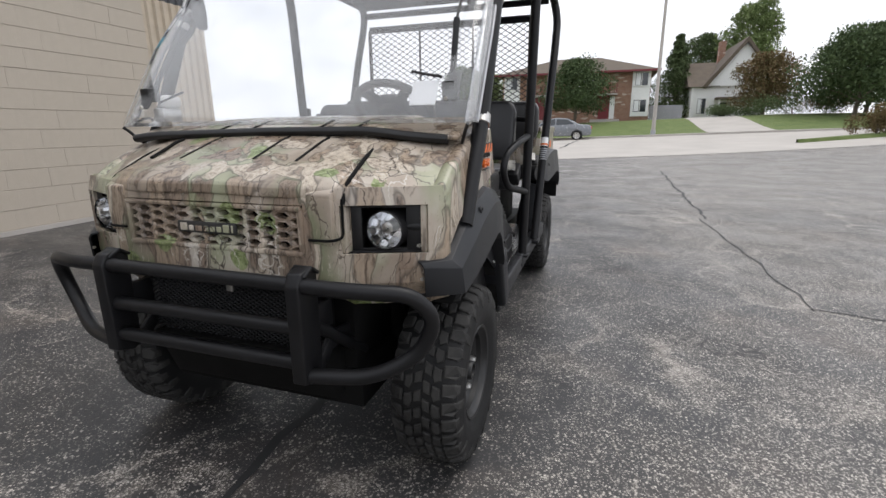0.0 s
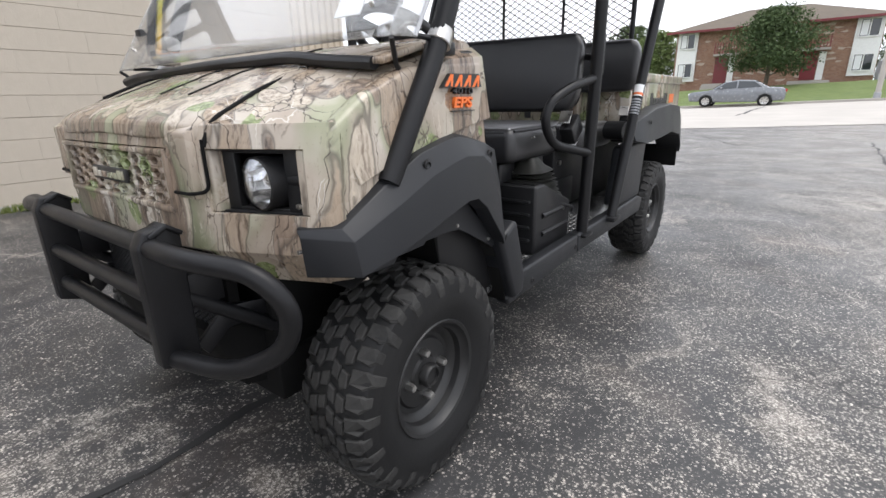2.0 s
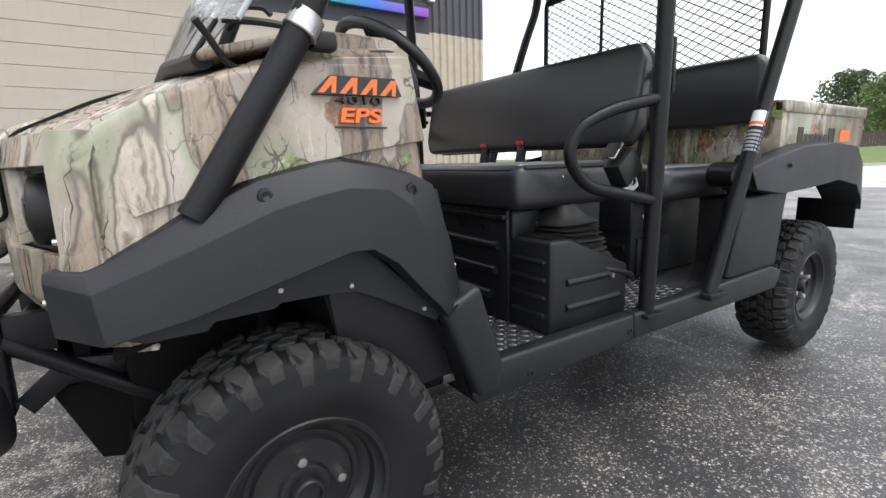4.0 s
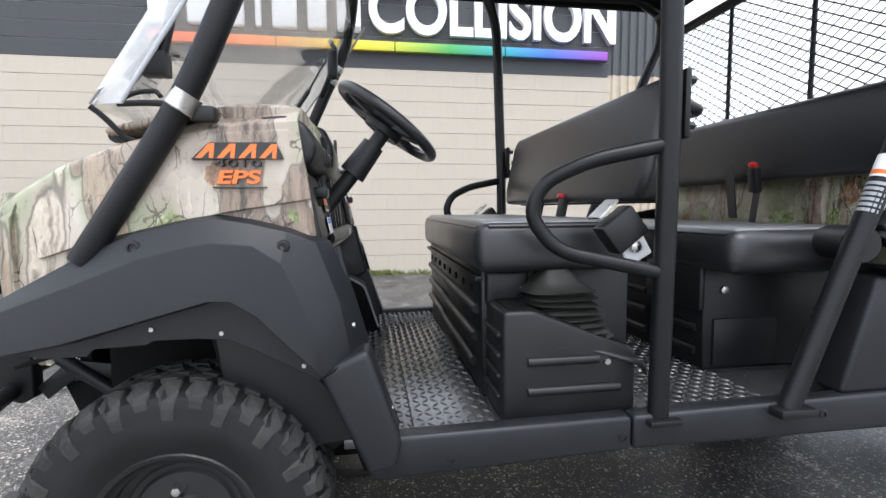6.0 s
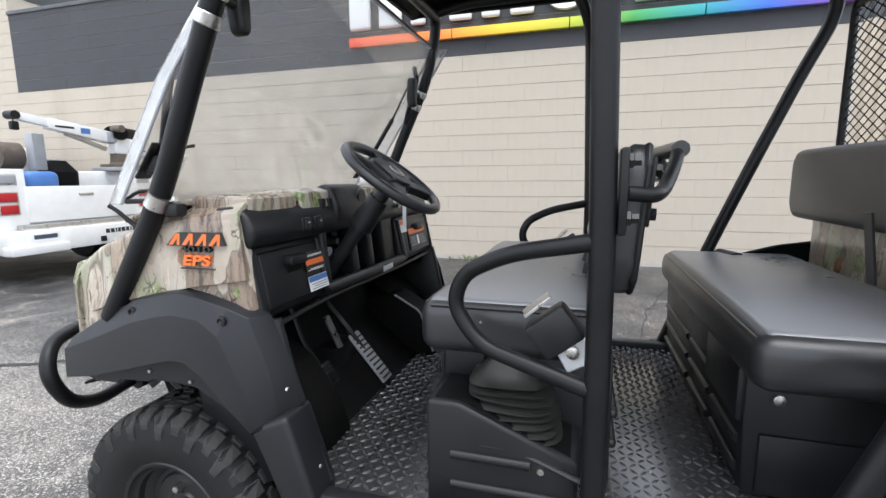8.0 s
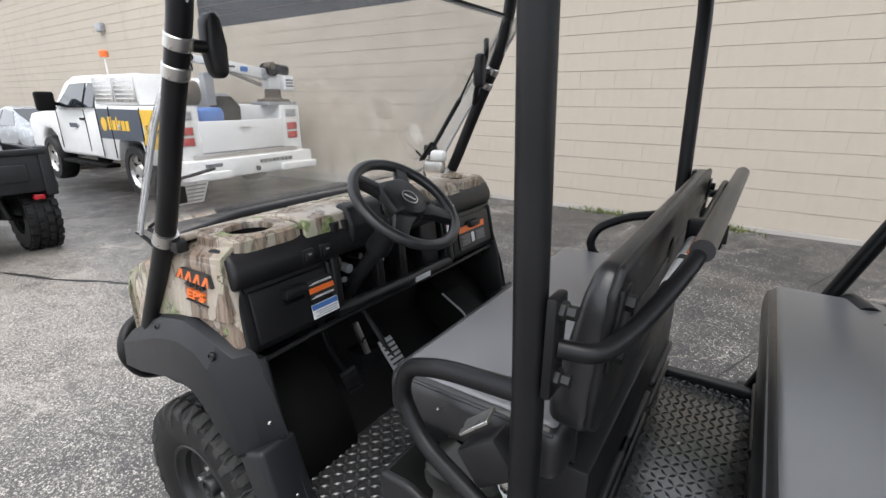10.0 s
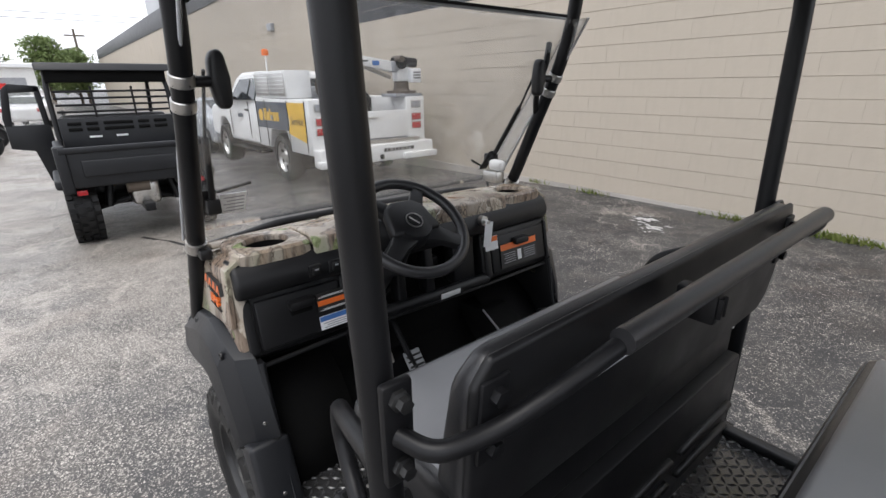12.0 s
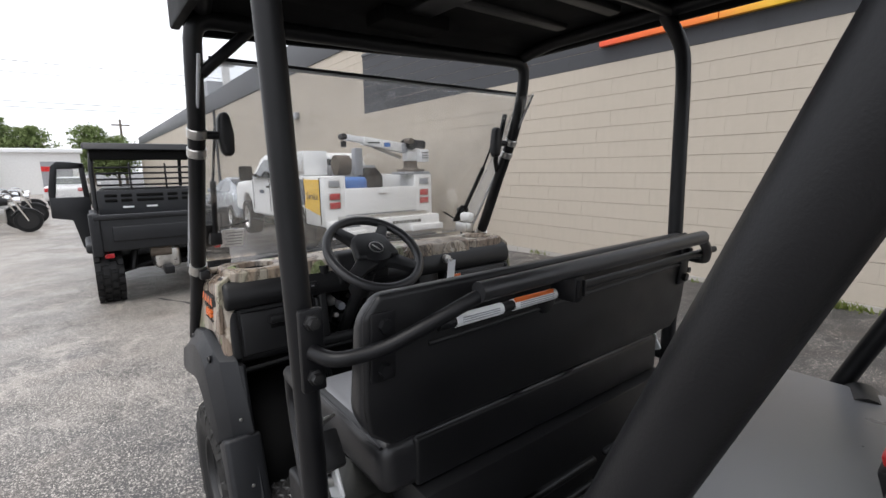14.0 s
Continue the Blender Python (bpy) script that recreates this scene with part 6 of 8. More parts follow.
    for k in range(6):
        part("label_line", lathe([(0.0220, 0.062 + k * 0.012), (0.0220, 0.069 + k * 0.012)], 16, "z"), GREYP, lb)


build_cage()


def build_windshield():
    cols = [(-0.612, 0.065), (-0.608, 0.03), (-0.595, 0.008), (-0.56, 0.0), (-0.3, -0.004), (0, -0.006), (0.3, -0.004), (0.56, 0.0), (0.595, 0.008), (0.608, 0.03), (0.612, 0.065)]
    line = [(-0.108, 1.040), (-0.088, 1.072), (0.058, 1.30), (0.19, 1.465), (0.283, 1.612), (0.292, 1.629)]
    rows = [[(x * (1.0 if z < 1.4 else 0.98), y + d, z) for x, d in cols] for y, z in line]
    flanges = [[r[:3] for r in rows], [r[-3:] for r in rows]]
    rows = [r[2:-2] for r in rows]
    ws = part("windshield", grid(rows), SHIELD, UTV, "clear polycarbonate windshield with dusty reflections")
    thick(ws, 0.005)
    ws.visible_shadow = False
    for fl in flanges:
        fo = thick(part("side_flange", grid(fl), FLANGE, ws, "bent-back edge of the sheet with sky reflection in its pale haze"), 0.005)
        fo.visible_shadow = False
    part("top_edge", bar([(-0.565, 0.295, 1.630), (0.565, 0.295, 1.628)], 0.0042, 8), EDGE, ws)
    part("top_seal", bar([(-0.565, 0.296, 1.638), (0.565, 0.296, 1.636)], 0.0045, 8), TUBE, ws)
    for s in (1, -1):
        part("side_edge", bar([(s * 0.612, -0.043, 1.040), (s * 0.612, -0.023, 1.072), (s * 0.612, 0.123, 1.30), (s * 0.60, 0.255, 1.465), (s * 0.60, 0.357, 1.629)], 0.004, 8, 0.03), EDGE, ws, "bright cut edge of the sheet")
        # hinge plates and clamps to the posts
        part("hinge_arm", boxed((-0.020, -0.004, -0.050), (0.020, 0.004, 0.050), 0.010, 3, pose(s * 0.538, -0.030, 1.135, -38, 0, 0)), TRIM, ws)
        part("hinge_screw", lathe([(0.005, -0.009), (0.005, -0.004)], 8, "y", (s * 0.533, -0.066, 1.10)), STEEL, ws)
        cl = part("lower_clamp", lathe([(0.0255, -0.016), (0.0275, -0.014), (0.0248, 0.014), (0.0255, 0.016)], 18, "z"), STEEL, UTV, "bright steel clamp band")
        cl.matrix_basis = pose(s * 0.60, 0.05, 1.046, -33, 0, 0)
        part("clamp_block", boxed((min(s * 0.575, s * 0.605), 0.060, 1.014), (max(s * 0.575, s * 0.605), 0.100, 1.042), 0.006), TRIM, UTV)
        part("clamp_link", bar([(s * 0.585, -0.06, 1.044), (s * 0.59, 0.0, 1.046), (s * 0.60, 0.04, 1.040)], 0.0055, 8, 0.02), TRIM, UTV)
        part("clamp_link", bar([(s * 0.585, -0.058, 1.050), (s * 0.58, -0.03, 1.066), (s * 0.58, 0.0, 1.068), (s * 0.585, 0.008, 1.058)], 0.0042, 8, 0.02), TRIM, UTV)
        part("edge_rod", bar([(s * 0.600, -0.096, 1.036), (s * 0.59, -0.082, 1.022), (s * 0.575, -0.058, 0.990), (s * 0.57, -0.045, 0.984)], 0.005, 8, 0.01), TRIM, ws)
        for z, y in ((1.40, 0.213), (1.45, 0.238)):
            cl = part("mirror_clamp", lathe([(0.0235, -0.013), (0.0255, -0.011), (0.0255, 0.011), (0.0235, 0.013)], 18, "z"), STEEL, UTV, "bright steel clamp band")
            cl.matrix_basis = pose(s * 0.60, y, z, -26, 0, 0)
        face = [(0.505, 1.395), (0.522, 1.385), (0.538, 1.395), (0.547, 1.44), (0.545, 1.495), (0.53, 1.512), (0.512, 1.505), (0.503, 1.45)]
        mi = part("mirror", prism([(s * u, v) for u, v in face], "y", 0.205, 0.245, 0.012, 3), TRIM, UTV, "black side mirror on the cage post")
        part("mirror_stem", bar([(s * 0.54, 0.228, 1.445), (s * 0.60, 0.236, 1.445)], 0.012, 10), TRIM, mi)
        # gas strut behind the sheet
        top, mid_, low = ((0.535, 0.150, 1.470), (0.531, 0.037, 1.315), (0.530, -0.008, 1.135)) if s > 0 else ((-0.545, 0.215, 1.505), (-0.545, 0.125, 1.346), (-0.545, -0.008, 1.150))
        gs = part("gas_strut", bar([top, mid_], 0.0042, 8), RIMBLK, UTV, "black gas strut of the windshield")
        part("strut_body", bar([mid_, low], 0.0092, 10), TRIM, gs)
        part("strut_bracket", boxed((low[0] - 0.018, low[1] - 0.035, low[2] - 0.03), (low[0] + 0.018, low[1] + 0.012, low[2] + 0.012), 0.004), TRIM, gs)
    part("right_handle", bar([(-0.585, 0.215, 1.56), (-0.545, 0.24, 1.50), (-0.545, 0.20, 1.38), (-0.585, 0.17, 1.33)], 0.0105, 10, 0.03), TUBE, UTV)
    slope = math.degrees(math.atan2(0.146, 0.228))
    at = pose(0.467, -0.060, 1.120, -slope, 0, 0)
    st = part("inspection_sticker", boxed((-0.037, 0.004, -0.038), (0.037, 0.006, 0.038), 0, 1, at), LABELW, ws, "white sticker with small print")
    for k in range(5):
        part("sticker_line", boxed((-0.031, 0.006, -0.030 + k * 0.013), (0.025 - 0.008 * (k % 2), 0.0068, -0.026 + k * 0.013), 0, 1, at), GREYP, st)
    part("wiper_rod", bar([(0.51, -0.035, 1.159), (0.46, -0.028, 1.168), (0.418, -0.02, 1.177)], 0.0045, 6, 0.03), TRIM, UTV)
    part("right_wiper_rod", bar([(-0.50, -0.03, 1.115), (-0.42, 0.0, 1.15)], 0.004, 6), TRIM, UTV)
    part("latch_grip", boxed((-0.545, 0.0, 1.10), (-0.505, 0.075, 1.145), 0.018, 3), WHITE, UTV, "white plastic latch grip")
    part("shield_bracket", boxed((-0.545, -0.02, 1.055), (-0.50, 0.06, 1.10), 0.006), STEEL, UTV)


build_windshield()


# ---- rear screen, cargo bed ----
def build_rear():
    x0, x1, z0, z1, y = -0.605, 0.475, 1.0, 1.672, 1.79
    fr = part("screen_frame", bar([(x0, y, z0), (x0, y, z1), (x1, y, z1), (x1, y, z0)], 0.0125, 10, 0.04), TUBE, UTV, "black steel cab screen of expanded metal")
    part("screen_top", boxed((x0, y - 0.008, z1 - 0.03), (x1, y + 0.008, z1 + 0.012), 0.004), TUBE, fr)
    for x in (-0.25, 0.11):
        part("screen_upright", bar([(x, y + 0.01, z0), (x, y + 0.01, z1)], 0.008, 8), TUBE, fr)
    part("screen_sill", bar([(x0, y, z0 + 0.02), (x1, y, z0 + 0.02)], 0.0105, 8), TUBE, fr)
    bm = bmesh.new()
    px, pz = 0.055, 0.034
    k = pz / px
    for i in range(-24, 44):
        for d in (1, -1):
            xa = x0 + i * px if d > 0 else x1 - i * px
            pts = []
            for z in (z0, z1):
                pts.append((xa + d * (z - z0) / k, z))
            (ax, az), (bx, bz) = pts
            t0, t1 = 0.0, 1.0
            if bx != ax:
                ta, tb = (x0 - ax) / (bx - ax), (x1 - ax) / (bx - ax)
                t0, t1 = max(0, min(ta, tb)), min(1, max(ta, tb))
            if t1 - t0 > 0.02:
                p = (ax + (bx - ax) * t0, y, az + (bz - az) * t0)
                q = (ax + (bx - ax) * t1, y, az + (bz - az) * t1)
                sweep(bm, [p, q], 0.0024, 4, caps=False)
    part("screen_mesh", bm, TUBE, fr, "black diamond expanded metal", smooth=False)
    bed = part("cargo_bed", boxed((-0.56, 1.80, 0.72), (0.56, 2.62, 0.75), 0.004), TRIM, UTV, "camouflage printed steel cargo bed")
    for s in (1, -1):
        a, b = min(s * 0.535, s * 0.56), max(s * 0.535, s * 0.56)
        part("bed_side", prism([(1.80, 0.76), (1.80, 1.0), (2.62, 1.0), (2.62, 0.76)], "x", a, b, 0.006), CAMO, bed, "camouflage printed bed side")
        part("bed_rail", boxed((a - 0.008, 1.79, 0.985), (b + 0.008, 2.64, 1.03), 0.008), CAMO, bed)
        # maker's name as plain bars
        yy = 1.93
        for wd, h in ((0.05, 0.075), (0.035, 0.05), (0.045, 0.05), (0.035, 0.05), (0.03, 0.05), (0.035, 0.05), (0.04, 0.075), (0.012, 0.075)):
            part("side_mark", boxed((b if s > 0 else a - 0.002, yy, 0.86), (b + 0.002 if s > 0 else a, yy + wd, 0.86 + h), 0), PRINT, bed)
            yy += wd + 0.012
        part("side_mark", boxed((b if s > 0 else a - 0.002, yy + 0.05, 0.88), (b + 0.002 if s > 0 else a, yy + 0.16, 0.93), 0), ORANGE, bed)
    part("tailgate", boxed((-0.56, 2.60, 0.76), (0.56, 2.64, 1.02), 0.008), CAMO, bed)
    part("bed_head", boxed((-0.56, 1.79, 0.75), (0.56, 1.81, 1.03), 0.004), CAMO, bed)
    # rear fenders with the arch cut under them
    for s in (1, -1):
        st = [((0.555, 1.50, 0.80), (0.60, 1.50, 0.79), (0.622, 1.50, 0.725), (0.50, 1.52, 0.72)),
              ((0.56, 1.62, 0.835), (0.615, 1.62, 0.825), (0.64, 1.64, 0.705), (0.50, 1.65, 0.70)),
              ((0.562, 1.85, 0.872), (0.62, 1.85, 0.862), (0.645, 1.90, 0.715), (0.50, 1.90, 0.71)),
              ((0.562, 2.15, 0.885), (0.62, 2.15, 0.875), (0.645, 2.13, 0.73), (0.50, 2.13, 0.725)),
              ((0.562, 2.36, 0.872), (0.62, 2.38, 0.86), (0.645, 2.34, 0.70), (0.50, 2.34, 0.695)),
              ((0.562, 2.48, 0.80), (0.615, 2.49, 0.79), (0.64, 2.44, 0.63), (0.50, 2.44, 0.625)),
              ((0.56, 2.52, 0.70), (0.61, 2.52, 0.69), (0.632, 2.48, 0.585), (0.50, 2.47, 0.58))]
        f = part("rear_fender", grid([mirror_pts(r, s) for r in st]), PLASTIC, UTV, "black textured plastic rear fender")
        thick(f, 0.008, 0.012, -1.0 if s > 0 else 1.0, 3, 22)
        part("fender_bolt", lathe([(0.010, 0.0), (0.009, 0.004), (0.005, 0.005)], 12, "x", (0.628 if s > 0 else -0.632, 1.72, 0.80)), TRIM, f)
        a, b = min(s * 0.52, s * 0.592), max(s * 0.52, s * 0.592)
        part("quarter_panel", prism([(1.42, 0.43), (1.50, 0.70), (1.82, 0.715), (1.80, 0.62), (1.77, 0.43)], "x", a, b, 0.012, 3), PLASTIC, UTV, "black plastic quarter panel")
        part("air_duct", bar([(s * 0.50, 1.47, 0.775), (s * 0.595, 1.44, 0.775)], 0.042, 16), TRIM, UTV)
        part("mud_flap", boxed((min(s * 0.40, s * 0.62), 2.455, 0.50), (max(s * 0.40, s * 0.62), 2.465, 0.63), 0.003), DARK, f)


build_rear()


def build_decals():
    """Model badge on each cheek: slanted orange shapes for the name, then number and letters."""
    for s in (1, -1):
        x = 0.5985 if s > 0 else -0.5985
        rz = 90 if s > 0 else -90
        k = 1 if s > 0 else -1
        d = part("model_badge", prism([(0.056, 0.950), (0.086, 0.979), (0.198, 0.981), (0.210, 0.953)], "x", min(x - k * 0.009, x + k * 0.0006), max(x - k * 0.009, x + k * 0.0006)), PRINT, UTV, "orange and black model badge")
        for i in range(4):
            y = 0.064 + i * 0.035
            part("badge_shape", prism([(y, 0.9525), (y + 0.022, 0.9775), (y + 0.032, 0.9775), (y + 0.029, 0.9525), (y + 0.022, 0.9525), (y + 0.0235, 0.966), (y + 0.010, 0.9525)], "x", min(x + k * 0.0006, x + k * 0.0012), max(x + k * 0.0006, x + k * 0.0012)), ORANGE, d)
        text_on("badge_number", "4010", 0.0185, (x - k * 0.003, 0.133, 0.9430), (90, 0, rz), PRINT, d, 0.0042, sx=2.2)
        text_on("badge_letters", "EPS", 0.031, (x - k * 0.003, 0.132, 0.9185), (90, 0, rz), ORANGE, d, 0.0042, sx=1.6, shear=0.15).data.offset = 0.0009
        part("badge_line", boxed((min(x - k * 0.006, x + k * 0.001), 0.09, 0.9005), (max(x - k * 0.006, x + k * 0.001), 0.18, 0.9025), 0), PRINT, d)


build_decals()


# ---- trees and far houses ----
def foliage(name, c1, c2, c3):
    m = Mat(name, c1, 0.75)
    nz = m.noise(0.9, 4)
    geo = m.n.new("ShaderNodeNewGeometry")
    col = m.ramp(nz, [(0.3, c1), (0.7, c2)])
    m.color(m.mix(m.ramp(geo.outputs["Random Per Island"], [(0.2, 0.0), (1.0, 0.7)]), col, c3))
    m.set("Specular IOR Level", 0.3)
    return m.m


LEAF_D = foliage("dark_leaf", (0.036, 0.062, 0.024), (0.060, 0.092, 0.035), (0.10, 0.138, 0.056))
LEAF_G = foliage("green_leaf", (0.102, 0.144, 0.048), (0.144, 0.198, 0.072), (0.216, 0.264, 0.108))
LEAF_R = foliage("rust_leaf", (0.120, 0.078, 0.036), (0.180, 0.108, 0.054), (0.120, 0.132, 0.048))
LEAF_B = foliage("hedge_leaf", (0.045, 0.072, 0.028), (0.075, 0.108, 0.043), (0.12, 0.155, 0.066))
BARK = mottled("grey_bark", (0.07, 0.055, 0.042), (0.13, 0.105, 0.085), (0.8, 0.95), 9, 0.6, fine=40)


def crown(rng, centres, n, size, mat, parent):
    """Leaf sprays scattered through uneven clumps."""
    verts, faces = [], []
    for cx, cy, cz, rx, rz in centres:
        for _ in range(int(n * 2.2)):
            u = rng.random() ** 0.36 * rng.uniform(0.85, 1.12)
            th, ph = rng.uniform(0, 2 * math.pi), math.acos(rng.uniform(-1, 1))
            p = Vector((cx + rx * u * math.sin(ph) * math.cos(th), cy + rx * u * math.sin(ph) * math.sin(th), cz + rz * u * math.cos(ph)))
            e = Euler((rng.uniform(-1.2, 1.2), rng.uniform(-1.2, 1.2), rng.uniform(0, 6.3)))
            s = size * 0.62 * rng.uniform(0.5, 1.3)
            k = len(verts)
            for v in ((-s, 0, 0), (0, -s * 0.45, 0.1 * s), (s, 0, -0.15 * s), (0, s * 0.45, 0.1 * s)):
                w = Vector(v)
                w.rotate(e)
                verts.append(tuple(p + w))
            faces.append((k, k + 1, k + 2, k + 3))
    me = bpy.data.meshes.new("crown")
    me.from_pydata(verts, [], faces)
    me.materials.append(mat)
    ob = new("crown", me)
    ob.parent = parent
    return ob


def tree(at, height, spread, mat, label, seed, low=0.25, n=260, size=0.22, clumps=14, conic=False):
    rng = random.Random(seed)
    t = thing("tree", at, label, "tree", "street trees")
    r0 = 0.018 * height + 0.06
    part("trunk", bar([(0, 0, -0.3), (0.03 * spread, 0, height * 0.3), (-0.03 * spread, 0.05, height * 0.62), (0, 0, height * 0.9)], [r0, r0 * 0.85, r0 * 0.8, r0 * 0.75, r0 * 0.7, r0 * 0.65, r0 * 0.6, r0 * 0.5, r0 * 0.45, r0 * 0.4, r0 * 0.35, r0 * 0.3, r0 * 0.25, r0 * 0.12], 8, height * 0.1), BARK, t)
    cs = []
    clumps, n = (clumps * 3, n * 0.45) if conic else (int(clumps * 1.8), n * 0.7)
    for i in range(clumps):
        f = low + (0.97 - low) * (i + rng.random()) / clumps
        a = i * 2.4 + rng.uniform(-0.5, 0.5)
        wide = spread * ((1 - f) * 1.15 if conic else math.sin(math.pi * min(0.98, 0.22 + 0.72 * (f - low) / (1 - low))) ** 0.7)
        d = wide * rng.uniform(0.25, 0.75)
        c = (d * math.cos(a), d * math.sin(a), f * height)
        rad = 0.3 + wide * (0.42 if conic else rng.uniform(0.30, 0.62))
        cs.append((*c, rad, rad * rng.uniform(0.5, 0.8)))
        if i % 2 == 0:
            part("limb", bar([(0, 0, max(0.15, f - 0.18) * height), (c[0] * 0.5, c[1] * 0.5, (f - 0.07) * height), c], [r0 * 0.4, r0 * 0.3, r0 * 0.3, r0 * 0.25, r0 * 0.25, r0 * 0.2, r0 * 0.2, r0 * 0.1], 6, 0.3), BARK, t)
    crown(rng, cs, n, size, mat, t)
    return t


tree((-1.5, 43.5, hill(-1.5, 43.5)), 5.4, 3.1, LEAF_D, "dark green broad street tree on the lawn", 1, 0.28, 300, 0.20, 16)
tree((8.6, 61, 1.5), 9.8, 3.4, LEAF_B, "tall narrow conifer beside the apartment house", 2, 0.08, 260, 0.26, 16, True)
tree((18.4, 42, hill(18.4, 42)), 5.9, 4.1, LEAF_D, "dark green spreading shade tree on the lawn", 3, 0.26, 340, 0.22, 18)
tree((14.7, 50, hill(14.7, 50)), 5.3, 2.9, LEAF_R, "rust-tinged ornamental tree beside the white house", 4, 0.2, 300, 0.2, 16)
tree((18.5, 72, 1.5), 14.5, 4.4, LEAF_G, "tall pale green tree behind the white house", 5, 0.35, 300, 0.32, 18)
tree((13.0, 74, 1.5), 11.5, 3.6, LEAF_B, "green tree behind the white house", 6, 0.35, 260, 0.3, 14)
tree((24.5, 55, hill(24, 55)), 8.0, 4.5, LEAF_B, "green tree far along the street", 7, 0.2, 260, 0.3, 14)
tree((-19, 70, 1.5), 8.2, 4.5, LEAF_B, "green tree far behind the street", 8, 0.2, 220, 0.32, 14)
tree((-12.5, 58, 1.5), 6.0, 2.6, LEAF_G, "green tree beside the apartment house", 9, 0.2, 220, 0.26, 12)
for i, (x, y, hh) in enumerate(((7.5, -62, 7.2), (4.9, -63, 6.4), (-0.2, -60, 6.4), (-2.6, -64, 5.4), (12, -60, 7.5))):
    tree((x, y, hill(x, y)), hh, 2.2, LEAF_G, "green tree beyond the far sheds", 20 + i, 0.3, 160, 0.3, 12)


def shrub(at, rx, rz, mat, label, seed, n=220, size=0.12):
    rng = random.Random(seed)
    t = thing("shrub", at, label, "shrub")
    cs = [(rng.uniform(-rx, rx) * 0.7, rng.uniform(-0.4, 0.4) * rx, rz * rng.uniform(0.3, 0.75), rx * rng.uniform(0.3, 0.5), rz * 0.4) for _ in range(9)]
    for c in cs[:4]:
        part("stem", bar([(0, 0, -0.1), (c[0] * 0.7, c[1] * 0.7, c[2])], 0.03, 5), BARK, t)
    crown(rng, cs, n, size, mat, t)


shrub((11.6, 46, hill(11, 46)), 2.4, 1.0, LEAF_B, "low dark hedge shrub on the lawn", 31)
shrub((15.5, 45, hill(15, 45)), 3.4, 1.7, LEAF_B, "low dark hedge shrub on the lawn", 32)
shrub((12.3, 24.6, hill(12.3, 24.6)), 1.1, 1.3, LEAF_R, "reddish shrub on the grass island", 33, 200, 0.09)
shrub((18.5, 47, hill(18, 47)), 3.2, 1.7, LEAF_R, "reddish shrub beside the shade tree", 34)


def brick_material():
    m = Mat("far_brick", (0.24, 0.12, 0.08), 0.85)
    sp = m.n.new("ShaderNodeTexBrick")
    sp.inputs["Color1"].default_value, sp.inputs["Color2"].default_value = (0.23, 0.115, 0.08, 1), (0.32, 0.19, 0.13, 1)
    sp.inputs["Mortar"].default_value = (0.30, 0.25, 0.21, 1)
    sp.inputs["Scale"].default_value, sp.inputs["Mortar Size"].default_value = 3.2, 0.012
    m.l.new(m.coords((1, 1, 1)), sp.inputs["Vector"])
    vec = m.n.new("ShaderNodeCombineXYZ")
    sepn = m.n.new("ShaderNodeSeparateXYZ")
    m.l.new(m.coords(), sepn.inputs[0])
    m.l.new(sepn.outputs["X"], vec.inputs["X"])
    m.l.new(sepn.outputs["Z"], vec.inputs["Y"])
    m.l.new(vec.outputs[0], sp.inputs["Vector"])
    pale = m.voronoi(2.6, m.coords((0.8, 0.8, 2.6)), "F1", "Color")
    m.color(m.mix(m.ramp(pale, [(0.80, 0.0), (0.82, 0.7)]), sp.outputs["Color"], (0.55, 0.48, 0.40)))
    return m.m


BRICK = brick_material()
SHINGLE = mottled("brown_shingle", (0.085, 0.066, 0.05), (0.13, 0.105, 0.08), (0.8, 0.95), 1.5, 0.4, fine=14)
BURG = plain("burgundy_paint", (0.16, 0.02, 0.025), 0.4)
SIDING = plain("white_siding", (0.78, 0.78, 0.77), 0.6, var=0.05)


def window(parent, x0, x1, y, z0, z1):
    w = part("window", boxed((x0, y - 0.05, z0), (x1, y + 0.1, z1), 0), CARGLASS, parent, smooth=False)
    for lo, hi in (((x0 - 0.06, y - 0.1, z0 - 0.08), (x1 + 0.06, y - 0.02, z0)), ((x0 - 0.06, y - 0.1, z1), (x1 + 0.06, y - 0.02, z1 + 0.08)),
                   ((x0 - 0.08, y - 0.1, z0), (x0, y - 0.02, z1)), ((x1, y - 0.1, z0), (x1 + 0.08, y - 0.02, z1)), (((x0 + x1) / 2 - 0.03, y - 0.09, z0), ((x0 + x1) / 2 + 0.03, y - 0.02, z1))):
        part("frame", boxed(lo, hi, 0), SIDING, w, smooth=False)
    part("curtain", boxed((x0 + 0.05, y - 0.055, z0 + 0.05), (x0 + (x1 - x0) * 0.42, y - 0.052, z1 - 0.05), 0), LABELW, w, smooth=False)


